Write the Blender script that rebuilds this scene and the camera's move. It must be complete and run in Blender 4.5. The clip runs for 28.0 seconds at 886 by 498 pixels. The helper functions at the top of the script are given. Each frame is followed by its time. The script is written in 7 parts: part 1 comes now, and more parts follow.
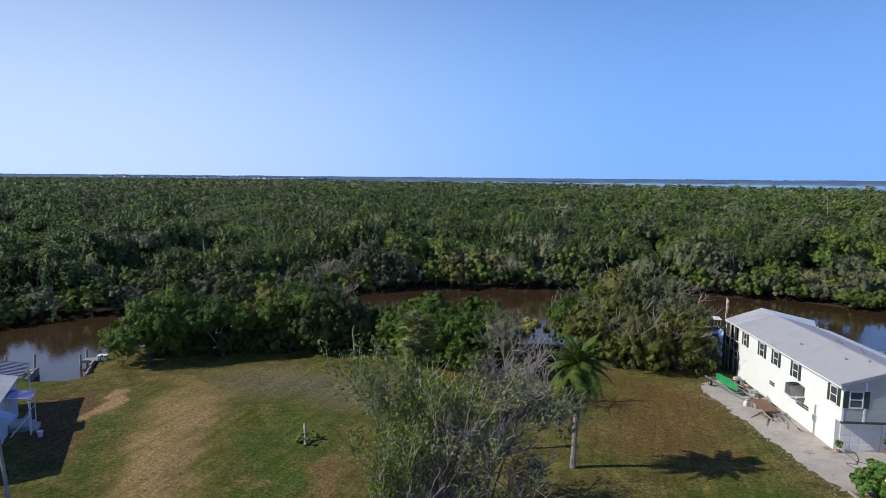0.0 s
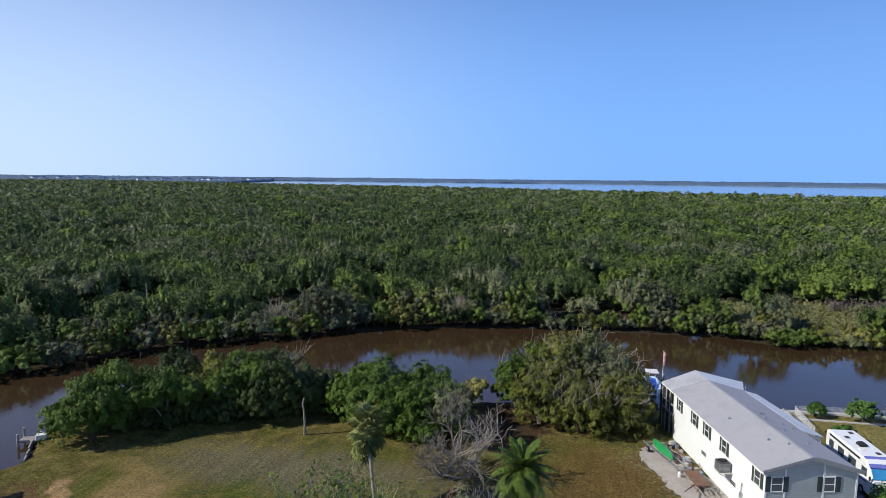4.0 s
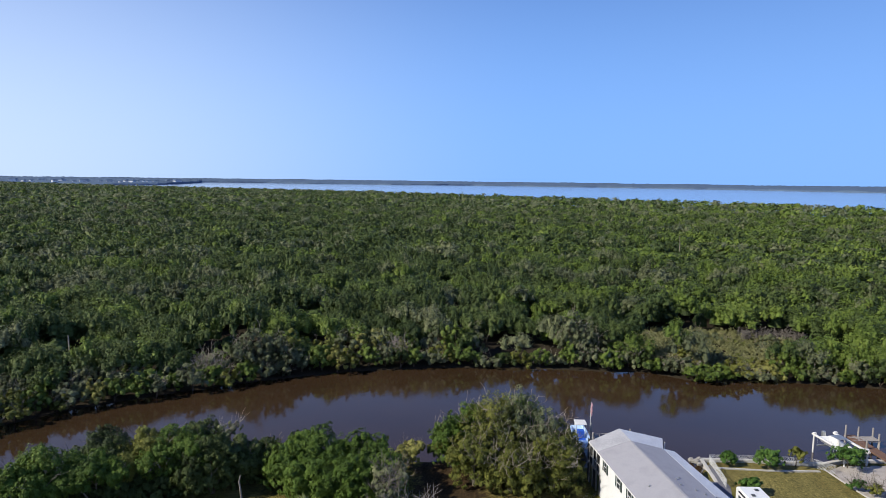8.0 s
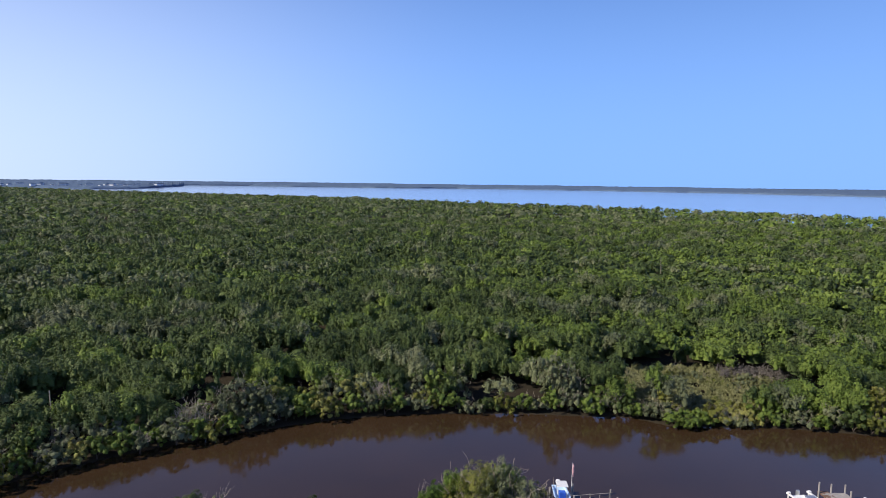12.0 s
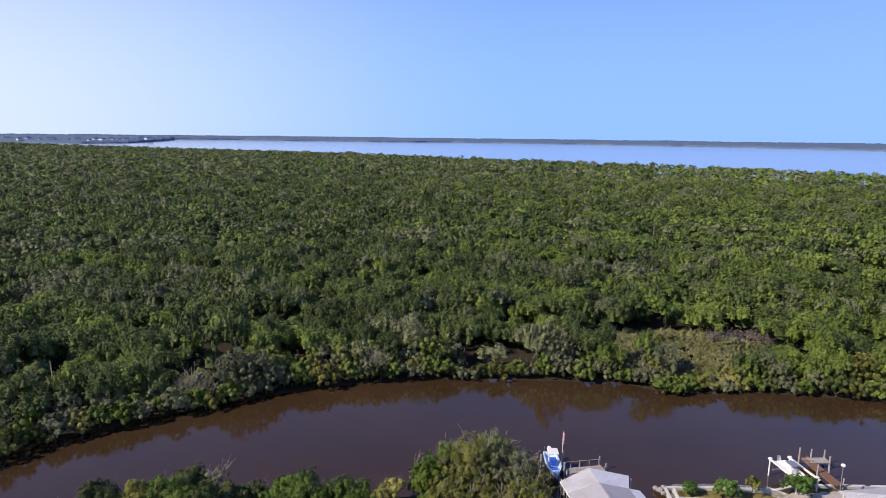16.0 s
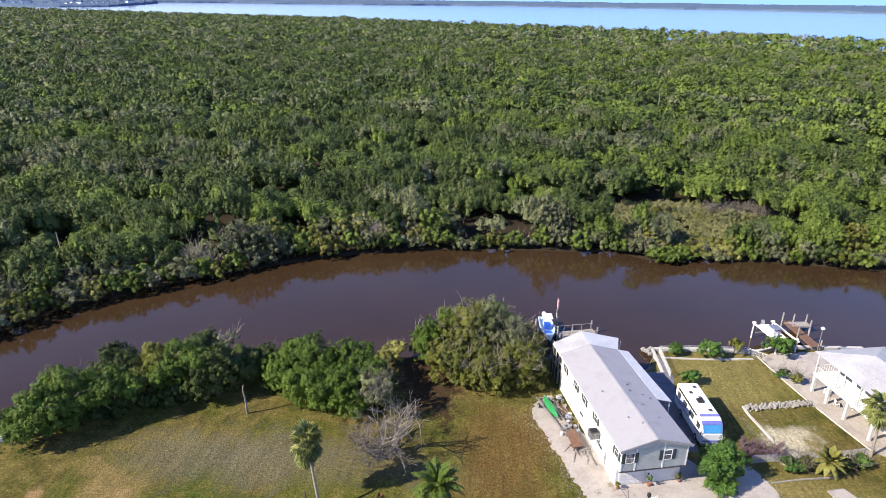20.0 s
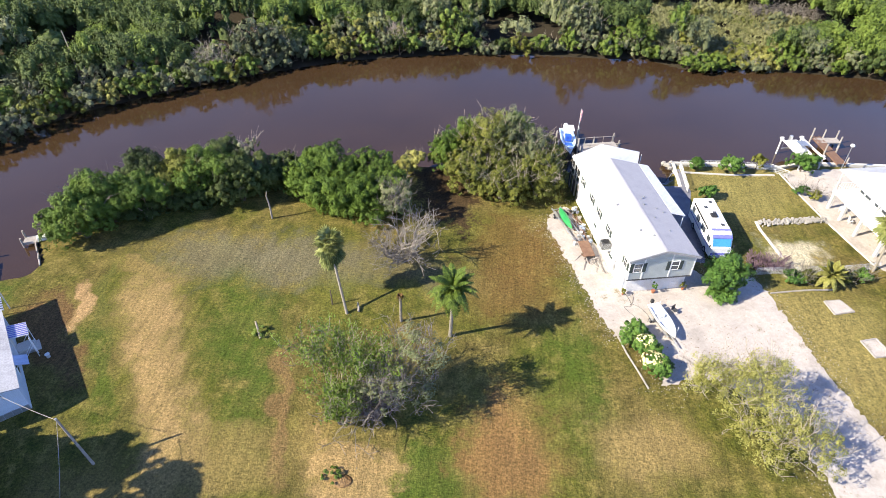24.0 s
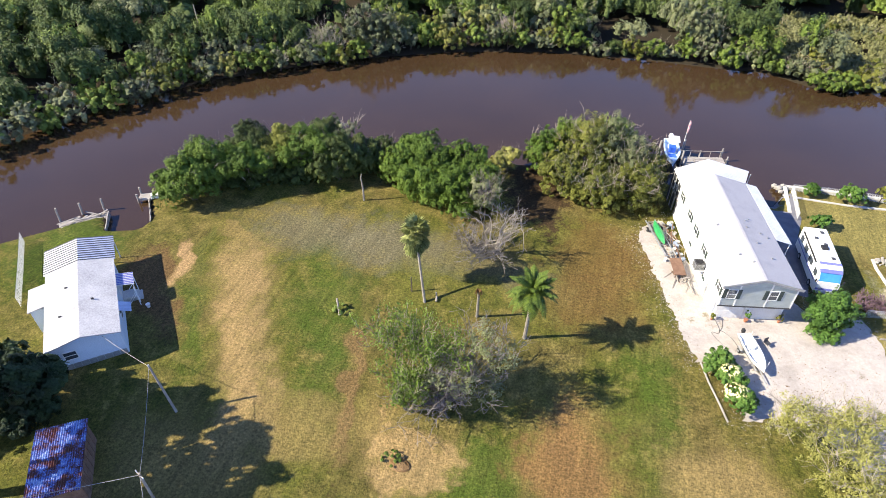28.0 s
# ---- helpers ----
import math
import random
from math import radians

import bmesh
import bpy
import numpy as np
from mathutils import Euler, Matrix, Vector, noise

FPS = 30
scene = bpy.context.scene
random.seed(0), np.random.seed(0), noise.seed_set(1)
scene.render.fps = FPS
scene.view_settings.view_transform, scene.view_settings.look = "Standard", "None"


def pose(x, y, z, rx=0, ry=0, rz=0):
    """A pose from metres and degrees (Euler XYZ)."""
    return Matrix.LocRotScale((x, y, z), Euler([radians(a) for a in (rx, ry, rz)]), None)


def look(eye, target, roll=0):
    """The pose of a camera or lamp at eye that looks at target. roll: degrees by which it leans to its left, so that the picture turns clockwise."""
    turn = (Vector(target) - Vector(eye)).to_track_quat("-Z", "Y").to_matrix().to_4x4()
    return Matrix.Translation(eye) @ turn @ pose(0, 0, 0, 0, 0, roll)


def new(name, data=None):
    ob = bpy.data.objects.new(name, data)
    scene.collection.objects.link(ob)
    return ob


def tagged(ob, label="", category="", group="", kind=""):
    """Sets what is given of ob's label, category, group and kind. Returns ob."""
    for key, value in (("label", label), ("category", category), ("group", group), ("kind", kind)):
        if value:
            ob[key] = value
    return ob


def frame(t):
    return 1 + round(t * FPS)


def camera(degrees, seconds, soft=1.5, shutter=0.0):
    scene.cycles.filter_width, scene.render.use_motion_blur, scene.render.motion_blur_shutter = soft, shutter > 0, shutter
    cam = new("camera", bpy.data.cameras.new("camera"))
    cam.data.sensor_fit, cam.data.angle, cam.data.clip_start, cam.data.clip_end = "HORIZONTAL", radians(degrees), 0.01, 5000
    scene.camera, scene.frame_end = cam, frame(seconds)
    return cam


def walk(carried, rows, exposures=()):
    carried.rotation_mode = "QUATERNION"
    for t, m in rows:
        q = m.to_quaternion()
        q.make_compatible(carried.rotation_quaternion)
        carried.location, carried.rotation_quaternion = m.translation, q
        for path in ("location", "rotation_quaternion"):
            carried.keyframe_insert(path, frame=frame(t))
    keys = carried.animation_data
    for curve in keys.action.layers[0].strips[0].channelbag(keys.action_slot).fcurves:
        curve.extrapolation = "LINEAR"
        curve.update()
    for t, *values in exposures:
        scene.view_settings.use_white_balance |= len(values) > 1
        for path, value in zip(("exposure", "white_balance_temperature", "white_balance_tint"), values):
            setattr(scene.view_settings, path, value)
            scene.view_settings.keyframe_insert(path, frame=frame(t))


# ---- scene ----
cam = camera(71.5, 28.0, 0.5)
PATH = [
    (0, (0.324, 1.054, 20.781), (-0.2471, 2.9569, 20.5523), 0.50),
    (0.5, (0.378, 0.988, 21.784), (-0.1631, 2.8998, 21.5562), 0.52),
    (1, (0.430, 0.939, 22.799), (-0.0783, 2.8601, 22.5731), 0.52),
    (1.5, (0.476, 0.902, 23.825), (-0.0080, 2.8287, 23.5977), 0.53),
    (2, (0.511, 0.869, 24.857), (0.0468, 2.8015, 24.6313), 0.54),
    (2.5, (0.528, 0.836, 25.892), (0.0760, 2.7714, 25.6654), 0.54),
    (3, (0.526, 0.796, 26.921), (0.0902, 2.7348, 26.6939), 0.55),
    (3.5, (0.520, 0.733, 27.925), (0.0930, 2.6739, 27.6975), 0.55),
    (5.5, (0.558, 0.375, 31.901), (0.2230, 2.3336, 31.6763), 0.66),
    (6, (0.566, 0.257, 32.934), (0.2680, 2.2220, 32.7109), 0.69),
    (6.5, (0.563, 0.136, 34.017), (0.3026, 2.1066, 33.7934), 0.70),
    (7, (0.561, 0.035, 35.125), (0.3271, 2.0091, 34.9041), 0.72),
    (7.5, (0.573, -0.042, 36.257), (0.3532, 1.9331, 36.0338), 0.71),
    (8, (0.604, -0.097, 37.412), (0.3957, 1.8792, 37.1884), 0.70),
    (8.5, (0.653, -0.134, 38.587), (0.4523, 1.8435, 38.3640), 0.68),
    (9, (0.705, -0.157, 39.778), (0.5122, 1.8214, 39.5550), 0.66),
    (9.5, (0.746, -0.170, 40.976), (0.5610, 1.8090, 40.7529), 0.65),
    (10, (0.769, -0.174, 42.177), (0.5873, 1.8056, 41.9537), 0.65),
    (10.5, (0.772, -0.168, 43.374), (0.5968, 1.8121, 43.1514), 0.66),
    (11, (0.760, -0.154, 44.559), (0.5919, 1.8267, 44.3382), 0.68),
    (11.5, (0.736, -0.138, 45.708), (0.5712, 1.8429, 45.4890), 0.70),
    (12, (0.703, -0.132, 46.746), (0.5445, 1.8495, 46.5282), 0.71),
    (12.5, (0.677, -0.151, 47.504), (0.5242, 1.8317, 47.2894), 0.73),
    (14.5, (0.637, -0.295, 49.586), (0.4968, 1.6831, 49.3254), 0.71),
    (15, (0.638, -0.327, 49.893), (0.4984, 1.6457, 49.5913), 0.70),
    (15.5, (0.642, -0.334, 49.963), (0.5045, 1.6331, 49.6299), 0.68),
    (16, (0.648, -0.330, 49.941), (0.5114, 1.6322, 49.5764), 0.66),
    (16.5, (0.662, -0.325, 49.891), (0.5267, 1.6314, 49.4961), 0.65),
    (17, (0.688, -0.325, 49.830), (0.5529, 1.6237, 49.3986), 0.62),
    (17.5, (0.724, -0.331, 49.769), (0.5896, 1.6084, 49.3014), 0.58),
    (18, (0.759, -0.348, 49.718), (0.6260, 1.5807, 49.2059), 0.55),
    (18.5, (0.781, -0.378, 49.684), (0.6488, 1.5362, 49.1205), 0.53),
    (19, (0.781, -0.423, 49.671), (0.6522, 1.4724, 49.0456), 0.55),
    (19.5, (0.762, -0.476, 49.677), (0.6368, 1.3970, 48.9871), 0.58),
    (20, (0.735, -0.526, 49.697), (0.6117, 1.3206, 48.9394), 0.62),
    (20.5, (0.708, -0.563, 49.727), (0.5880, 1.2564, 48.9057), 0.65),
    (21, (0.690, -0.583, 49.759), (0.5726, 1.2058, 48.8722), 0.67),
    (21.5, (0.682, -0.583, 49.788), (0.5688, 1.1736, 48.8390), 0.68),
    (22, (0.688, -0.557, 49.811), (0.5780, 1.1577, 48.7875), 0.67),
    (22.5, (0.707, -0.486, 49.845), (0.5628, 1.1843, 48.7544), 0.67),
    (24.5, (0.822, -0.085, 50.075), (0.6650, 1.4186, 48.7657), 0.72),
    (25, (0.854, 0.005, 50.103), (0.6655, 1.5053, 48.7938), 0.71),
    (25.5, (0.878, 0.082, 50.092), (0.6291, 1.5729, 48.7829), 0.68),
    (26, (0.888, 0.147, 50.076), (0.6102, 1.6332, 48.7667), 0.66),
    (26.5, (0.882, 0.193, 50.068), (0.5517, 1.6688, 48.7596), 0.65),
    (27, (0.858, 0.209, 50.070), (0.4776, 1.6726, 48.7615), 0.65),
    (27.5, (0.822, 0.192, 50.079), (0.4152, 1.6497, 48.7715), 0.65),
    (28, (0.780, 0.149, 50.090), (0.3634, 1.6049, 48.7841), 0.66),
]
walk(cam, [(t, look(eye, target, roll)) for t, eye, target, roll in PATH],
     [(0, 0.05, 6250, 8), (3, 0.08, 6250, 8), (6, 0.12, 6400, 9), (9, 0.15, 6450, 11), (12, 0.2, 6500, 14), (16, 0.32, 6750, 20), (18, 0.45, 6800, 20), (19, 0.65, 6750, 17), (20, 0.9, 6700, 14), (21, 1.12, 6800, 12), (22, 1.33, 6900, 10), (25, 1.37, 6900, 10), (28, 1.36, 6900, 10)])

# ---- world, sun, exposure ----
SUN_EL, SHADE_AZ = radians(36.5), radians(24.5)
world = bpy.data.worlds.new("sky")
scene.world = world
world.use_nodes = True
wn = world.node_tree.nodes
sky = wn.new("ShaderNodeTexSky")
sky.sky_type = 'NISHITA'
sky.sun_disc = False
sky.sun_elevation = SUN_EL
sky.sun_rotation = radians(114.5)
sky.altitude = 0
sky.air_density = 1.0
sky.dust_density = 0.6
sky.ozone_density = 4.0
wn["Background"].inputs["Strength"].default_value = 0.115
tint = wn.new("ShaderNodeMix")
tint.data_type, tint.blend_type = 'RGBA', 'MULTIPLY'
tint.inputs[0].default_value = 1.0
tint.inputs[7].default_value = (0.43, 0.57, 0.94, 1.0)
world.node_tree.links.new(sky.outputs[0], tint.inputs[6])
# pale haze low in the sky, palest on the sun's side
wl = world.node_tree.links
way = wn.new("ShaderNodeTexCoord").outputs["Generated"]
low = wn.new("ShaderNodeSeparateXYZ")
wl.new(way, low.inputs[0])
near_horizon = wn.new("ShaderNodeMapRange")
near_horizon.interpolation_type = 'SMOOTHSTEP'
for socket, value in zip(("From Min", "From Max", "To Min", "To Max"), (-0.02, 0.56, 0.95, 0.0)):
    near_horizon.inputs[socket].default_value = value
wl.new(low.outputs[2], near_horizon.inputs["Value"])
sunward = wn.new("ShaderNodeVectorMath")
sunward.operation = 'DOT_PRODUCT'
sunward.inputs[1].default_value = (-0.91, -0.41, 0.0)
wl.new(way, sunward.inputs[0])
glow = wn.new("ShaderNodeMapRange")
glow.interpolation_type = 'SMOOTHSTEP'
for socket, value in zip(("From Min", "From Max"), (-0.50, 0.50)):
    glow.inputs[socket].default_value = value
wl.new(sunward.outputs["Value"], glow.inputs["Value"])
haze_col = wn.new("ShaderNodeMix")
haze_col.data_type = 'RGBA'
haze_col.inputs[6].default_value = (2.05, 4.15, 8.6, 1.0)
haze_col.inputs[7].default_value = (5.3, 6.55, 8.5, 1.0)
wl.new(glow.outputs[0], haze_col.inputs[0])
haze = wn.new("ShaderNodeMix")
haze.data_type = 'RGBA'
wl.new(near_horizon.outputs[0], haze.inputs[0])
wl.new(tint.outputs[2], haze.inputs[6])
wl.new(haze_col.outputs[2], haze.inputs[7])
wl.new(haze.outputs[2], wn["Background"].inputs["Color"])
sun = new("sun", bpy.data.lights.new("sun", 'SUN'))
sun.data.energy = 5.0
sun.data.angle = radians(0.55)
sun.data.color = (1.0, 0.94, 0.82)
SUN_DIR = Vector((-math.cos(SHADE_AZ) * math.cos(SUN_EL), -math.sin(SHADE_AZ) * math.cos(SUN_EL), math.sin(SUN_EL)))
sun.matrix_world = look(SUN_DIR * 200, (0, 0, 0))

WATER_Z, PAD_Z, SIZE = -0.6, 0.1, 1.14

# ---- node helpers and materials ----


def mat_new(name, rough=0.8, spec=0.3, metal=0.0):
    m = bpy.data.materials.new(name)
    m.use_nodes = True
    b = m.node_tree.nodes["Principled BSDF"]
    b.inputs["Roughness"].default_value = rough
    b.inputs["Specular IOR Level"].default_value = spec
    b.inputs["Metallic"].default_value = metal
    return m, m.node_tree.nodes, m.node_tree.links, b


def coords(n):
    return n.new("ShaderNodeNewGeometry").outputs["Position"]


def noise_node(n, l, vec, scale, detail=4.0, rough=0.6, distort=0.0):
    t = n.new("ShaderNodeTexNoise")
    t.inputs["Scale"].default_value = scale
    t.inputs["Detail"].default_value = detail
    t.inputs["Roughness"].default_value = rough
    t.inputs["Distortion"].default_value = distort
    l.new(vec, t.inputs["Vector"])
    return t.outputs["Fac"]


def ramp(n, l, fac, stops):
    r = n.new("ShaderNodeValToRGB")
    while len(r.color_ramp.elements) < len(stops):
        r.color_ramp.elements.new(0.5)
    for e, (p, c) in zip(r.color_ramp.elements, stops):
        e.position = p
        e.color = (*c, 1.0)
    l.new(fac, r.inputs[0])
    return r.outputs[0]


def mixc(n, l, fac, a, b, mode='MIX'):
    m = n.new("ShaderNodeMix")
    m.data_type = 'RGBA'
    m.blend_type = mode
    for s, v in ((m.inputs[0], fac), (m.inputs[6], a), (m.inputs[7], b)):
        if isinstance(v, (int, float)):
            s.default_value = v
        elif isinstance(v, tuple):
            s.default_value = (*v, 1.0)
        else:
            l.new(v, s)
    return m.outputs[2]


def math_n(n, l, op, a, b=0.0, clamp=False):
    m = n.new("ShaderNodeMath")
    m.operation = op
    m.use_clamp = clamp
    for s, v in ((m.inputs[0], a), (m.inputs[1], b)):
        if isinstance(v, (int, float)):
            s.default_value = v
        else:
            l.new(v, s)
    return m.outputs[0]


def bump(n, l, bsdf, height, strength=0.4, dist=0.05):
    b = n.new("ShaderNodeBump")
    b.inputs["Strength"].default_value = strength
    b.inputs["Distance"].default_value = dist
    l.new(height, b.inputs["Height"])
    l.new(b.outputs[0], bsdf.inputs["Normal"])


def mottled(name, c1, c2, scale=2.0, rough=0.7, spec=0.3, metal=0.0, fine=25.0, relief=0.15, c3=None):
    """A surface that varies between two or three colours at two scales."""
    m, n, l, b = mat_new(name, rough, spec, metal)
    p = coords(n)
    f1 = noise_node(n, l, p, scale, 5.0)
    f2 = noise_node(n, l, p, fine, 3.0)
    stops = [(0.3, c1), (0.7, c2)] if c3 is None else [(0.28, c1), (0.5, c2), (0.72, c3)]
    col = ramp(n, l, f1, stops)
    col = mixc(n, l, 0.35, col, ramp(n, l, f2, [(0.3, tuple(v * 0.6 for v in c1)), (0.7, tuple(min(1, v * 1.25) for v in c2))]))
    l.new(col, b.inputs["Base Color"])
    if relief:
        bump(n, l, b, f2, relief, 0.02)
    return m


def leaf_material(name, dark, mid, light, patch=0.25, through_light=0.16):
    m, n, l, b = mat_new(name, 0.55, 0.25)
    g = n.new("ShaderNodeNewGeometry")
    f1 = noise_node(n, l, g.outputs["Position"], patch, 3.0, 0.55)
    f2 = math_n(n, l, 'MULTIPLY', g.outputs["Random Per Island"], 0.18)
    f3 = noise_node(n, l, g.outputs["Position"], patch * 0.12, 2.0)
    f = math_n(n, l, 'ADD', math_n(n, l, 'MULTIPLY', f1, 0.75), f2)
    f = math_n(n, l, 'ADD', f, math_n(n, l, 'MULTIPLY', math_n(n, l, 'SUBTRACT', f3, 0.5), 0.7))
    col = ramp(n, l, f, [(0.26, dark), (0.50, mid), (0.78, light)])
    l.new(col, b.inputs["Base Color"])
    t = n.new("ShaderNodeBsdfTranslucent")
    l.new(col, t.inputs["Color"])
    bump(n, l, b, noise_node(n, l, g.outputs["Position"], 1.6, 4.0, 0.7), 0.7, 0.6)
    s = n.new("ShaderNodeMixShader")
    s.inputs[0].default_value = through_light
    l.new(b.outputs[0], s.inputs[1])
    l.new(t.outputs[0], s.inputs[2])
    l.new(s.outputs[0], n["Material Output"].inputs["Surface"])
    return m


def striped(name, c1, c2, scale, axis=2, rough=0.5, spec=0.4, metal=0.0, relief=0.6, dist=0.03):
    """Ribbed or lapped cladding in the thing's own axes."""
    m, n, l, b = mat_new(name, rough, spec, metal)
    tc = n.new("ShaderNodeTexCoord")
    w = n.new("ShaderNodeTexWave")
    w.wave_type = 'BANDS'
    w.bands_direction = 'XYZ'[axis]
    w.wave_profile = 'SAW'
    w.inputs["Scale"].default_value = scale
    l.new(tc.outputs["Object"], w.inputs["Vector"])
    f = noise_node(n, l, tc.outputs["Object"], 1.2, 5.0)
    col = ramp(n, l, f, [(0.3, c1), (0.7, c2)])
    col = mixc(n, l, math_n(n, l, 'MULTIPLY', math_n(n, l, 'LESS_THAN', w.outputs["Fac"], 0.15), 0.35), col, tuple(v * 0.45 for v in c1))
    l.new(col, b.inputs["Base Color"])
    bump(n, l, b, w.outputs["Fac"], relief, dist)
    return m


M = {}
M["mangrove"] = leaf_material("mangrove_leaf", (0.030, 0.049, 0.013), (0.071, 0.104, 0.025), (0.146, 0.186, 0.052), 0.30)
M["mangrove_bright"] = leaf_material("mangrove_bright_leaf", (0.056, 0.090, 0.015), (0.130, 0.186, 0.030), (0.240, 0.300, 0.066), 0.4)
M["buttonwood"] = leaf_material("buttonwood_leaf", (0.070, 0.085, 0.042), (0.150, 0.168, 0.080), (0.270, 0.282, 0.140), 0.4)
M["bank_green"] = leaf_material("bank_green_leaf", (0.038, 0.074, 0.009), (0.090, 0.150, 0.018), (0.175, 0.245, 0.040), 0.5)
M["bank_dark"] = leaf_material("bank_dark_leaf", (0.022, 0.038, 0.010), (0.060, 0.086, 0.020), (0.128, 0.156, 0.044), 0.45)
M["olive"] = leaf_material("olive_leaf", (0.055, 0.068, 0.012), (0.15, 0.162, 0.028), (0.28, 0.275, 0.06), 0.5)
M["yellow_green"] = leaf_material("yellow_green_leaf", (0.13, 0.13, 0.026), (0.27, 0.265, 0.070), (0.42, 0.40, 0.15), 0.6)
M["pine"] = leaf_material("pine_needle", (0.008, 0.016, 0.006), (0.02, 0.04, 0.013), (0.045, 0.07, 0.02), 0.5)
M["feather"] = leaf_material("feathery_leaf", (0.06, 0.10, 0.013), (0.125, 0.19, 0.026), (0.215, 0.285, 0.065), 0.5, 0.3)
M["hedge"] = leaf_material("hedge_leaf", (0.032, 0.08, 0.014), (0.08, 0.165, 0.028), (0.16, 0.26, 0.055), 1.0)
M["palm_leaf"] = leaf_material("palm_leaf", (0.035, 0.065, 0.01), (0.10, 0.15, 0.02), (0.26, 0.29, 0.055), 0.8)
M["fan_leaf"] = leaf_material("fan_palm_leaf", (0.09, 0.115, 0.035), (0.22, 0.245, 0.075), (0.38, 0.39, 0.15), 0.8)
M["dry_frond"] = leaf_material("dry_frond", (0.07, 0.035, 0.012), (0.16, 0.085, 0.03), (0.26, 0.16, 0.07), 0.8, 0.15)
M["dry_twig"] = mottled("dry_twig", (0.085, 0.074, 0.064), (0.18, 0.158, 0.14), 1.5, 0.9)
M["lilac_twig"] = mottled("lilac_grey_twig", (0.095, 0.08, 0.086), (0.205, 0.18, 0.192), 1.5, 0.9)
M["purple_twig"] = mottled("purple_brown_twig", (0.08, 0.05, 0.062), (0.17, 0.11, 0.13), 1.5, 0.9)
M["marsh"] = leaf_material("marsh_scrub_leaf", (0.14, 0.145, 0.050), (0.23, 0.23, 0.095), (0.34, 0.33, 0.165), 0.5)
M["grey_bark"] = mottled("grey_dead_wood", (0.10, 0.088, 0.078), (0.225, 0.20, 0.18), 1.5, 0.9)
M["pale_bark"] = mottled("pale_bark", (0.17, 0.14, 0.11), (0.34, 0.30, 0.25), 1.5, 0.9)
M["bark"] = mottled("bark", (0.05, 0.04, 0.03), (0.13, 0.10, 0.075), 2.5, 0.9)
M["palm_trunk"] = mottled("palm_trunk", (0.14, 0.12, 0.095), (0.30, 0.27, 0.22), 3.0, 0.9)
M["white_paint"] = mottled("white_paint", (0.62, 0.61, 0.59), (0.74, 0.73, 0.70), 0.8, 0.5, relief=0.03)
M["cream_wall"] = mottled("cream_wall", (0.68, 0.685, 0.68), (0.77, 0.775, 0.77), 0.5, 0.6, relief=0.06, fine=40.0)
M["siding"] = striped("grey_green_siding", (0.36, 0.39, 0.37), (0.44, 0.47, 0.44), 2.0, 2, 0.55)
M["roof_grey"] = mottled("roof_grey", (0.272, 0.268, 0.286), (0.355, 0.347, 0.365), 0.35, 0.75, fine=60.0, relief=0.1, c3=(0.312, 0.306, 0.326))
M["roof_white"] = striped("roof_white_pan", (0.52, 0.52, 0.53), (0.63, 0.63, 0.63), 1.1, 1, 0.35, 0.5, relief=0.4)
M["roof_white_plain"] = mottled("roof_white_plain", (0.29, 0.285, 0.295), (0.48, 0.475, 0.485), 0.4, 0.45, fine=6.0, relief=0.08)
M["shutter"] = mottled("shutter", (0.025, 0.04, 0.04), (0.05, 0.065, 0.06), 3.0, 0.5)
M["glass"], _n, _l, _b = mat_new("window_glass", 0.05, 0.8)
_b.inputs["Base Color"].default_value = (0.05, 0.06, 0.07, 1)
M["screen"] = mottled("insect_screen", (0.02, 0.02, 0.022), (0.05, 0.05, 0.05), 3.0, 0.8)
M["dark_metal"] = mottled("dark_metal", (0.05, 0.05, 0.05), (0.11, 0.11, 0.11), 4.0, 0.45, 0.5, 0.5)
M["grey_metal"] = mottled("galvanised", (0.32, 0.33, 0.34), (0.50, 0.51, 0.52), 3.0, 0.4, 0.5, 0.7)
M["fence_wire"] = mottled("pale_galvanised_wire", (0.42, 0.43, 0.43), (0.60, 0.60, 0.59), 2.0, 0.6)
M["concrete"] = mottled("concrete", (0.38, 0.36, 0.33), (0.54, 0.52, 0.48), 0.9, 0.85, fine=14.0)
# paving colour darkened to stand in for the house's shadow
M["shadow_dark_paving"] = mottled("shadow_dark_paving", (0.10, 0.10, 0.12), (0.19, 0.19, 0.21), 0.9, 0.8)
M["weathered_wood"] = mottled("weathered_wood", (0.20, 0.18, 0.16), (0.38, 0.35, 0.32), 2.0, 0.85)
M["brown_wood"] = mottled("brown_wood", (0.10, 0.055, 0.035), (0.22, 0.13, 0.09), 2.0, 0.8)
M["rock"] = mottled("rubble_stone", (0.20, 0.185, 0.165), (0.36, 0.34, 0.31), 2.0, 0.9, relief=0.4)
M["green_plastic"] = mottled("green_plastic", (0.02, 0.20, 0.06), (0.03, 0.29, 0.09), 0.8, 0.35, 0.5, relief=0.0)
M["blue_hull"] = mottled("pale_blue_gelcoat", (0.42, 0.58, 0.80), (0.55, 0.70, 0.88), 0.8, 0.3, 0.5, relief=0.0)
M["blue_cover"] = mottled("blue_cover", (0.02, 0.08, 0.42), (0.04, 0.14, 0.60), 1.5, 0.6, relief=0.1)
M["faded_blue"] = mottled("faded_blue_plastic", (0.16, 0.20, 0.28), (0.26, 0.31, 0.40), 1.5, 0.6)
M["black"] = mottled("black_rubber", (0.012, 0.012, 0.014), (0.03, 0.03, 0.032), 3.0, 0.7)
M["rv_white"] = mottled("rv_white", (0.70, 0.70, 0.68), (0.80, 0.80, 0.78), 0.7, 0.35, 0.5, relief=0.02)
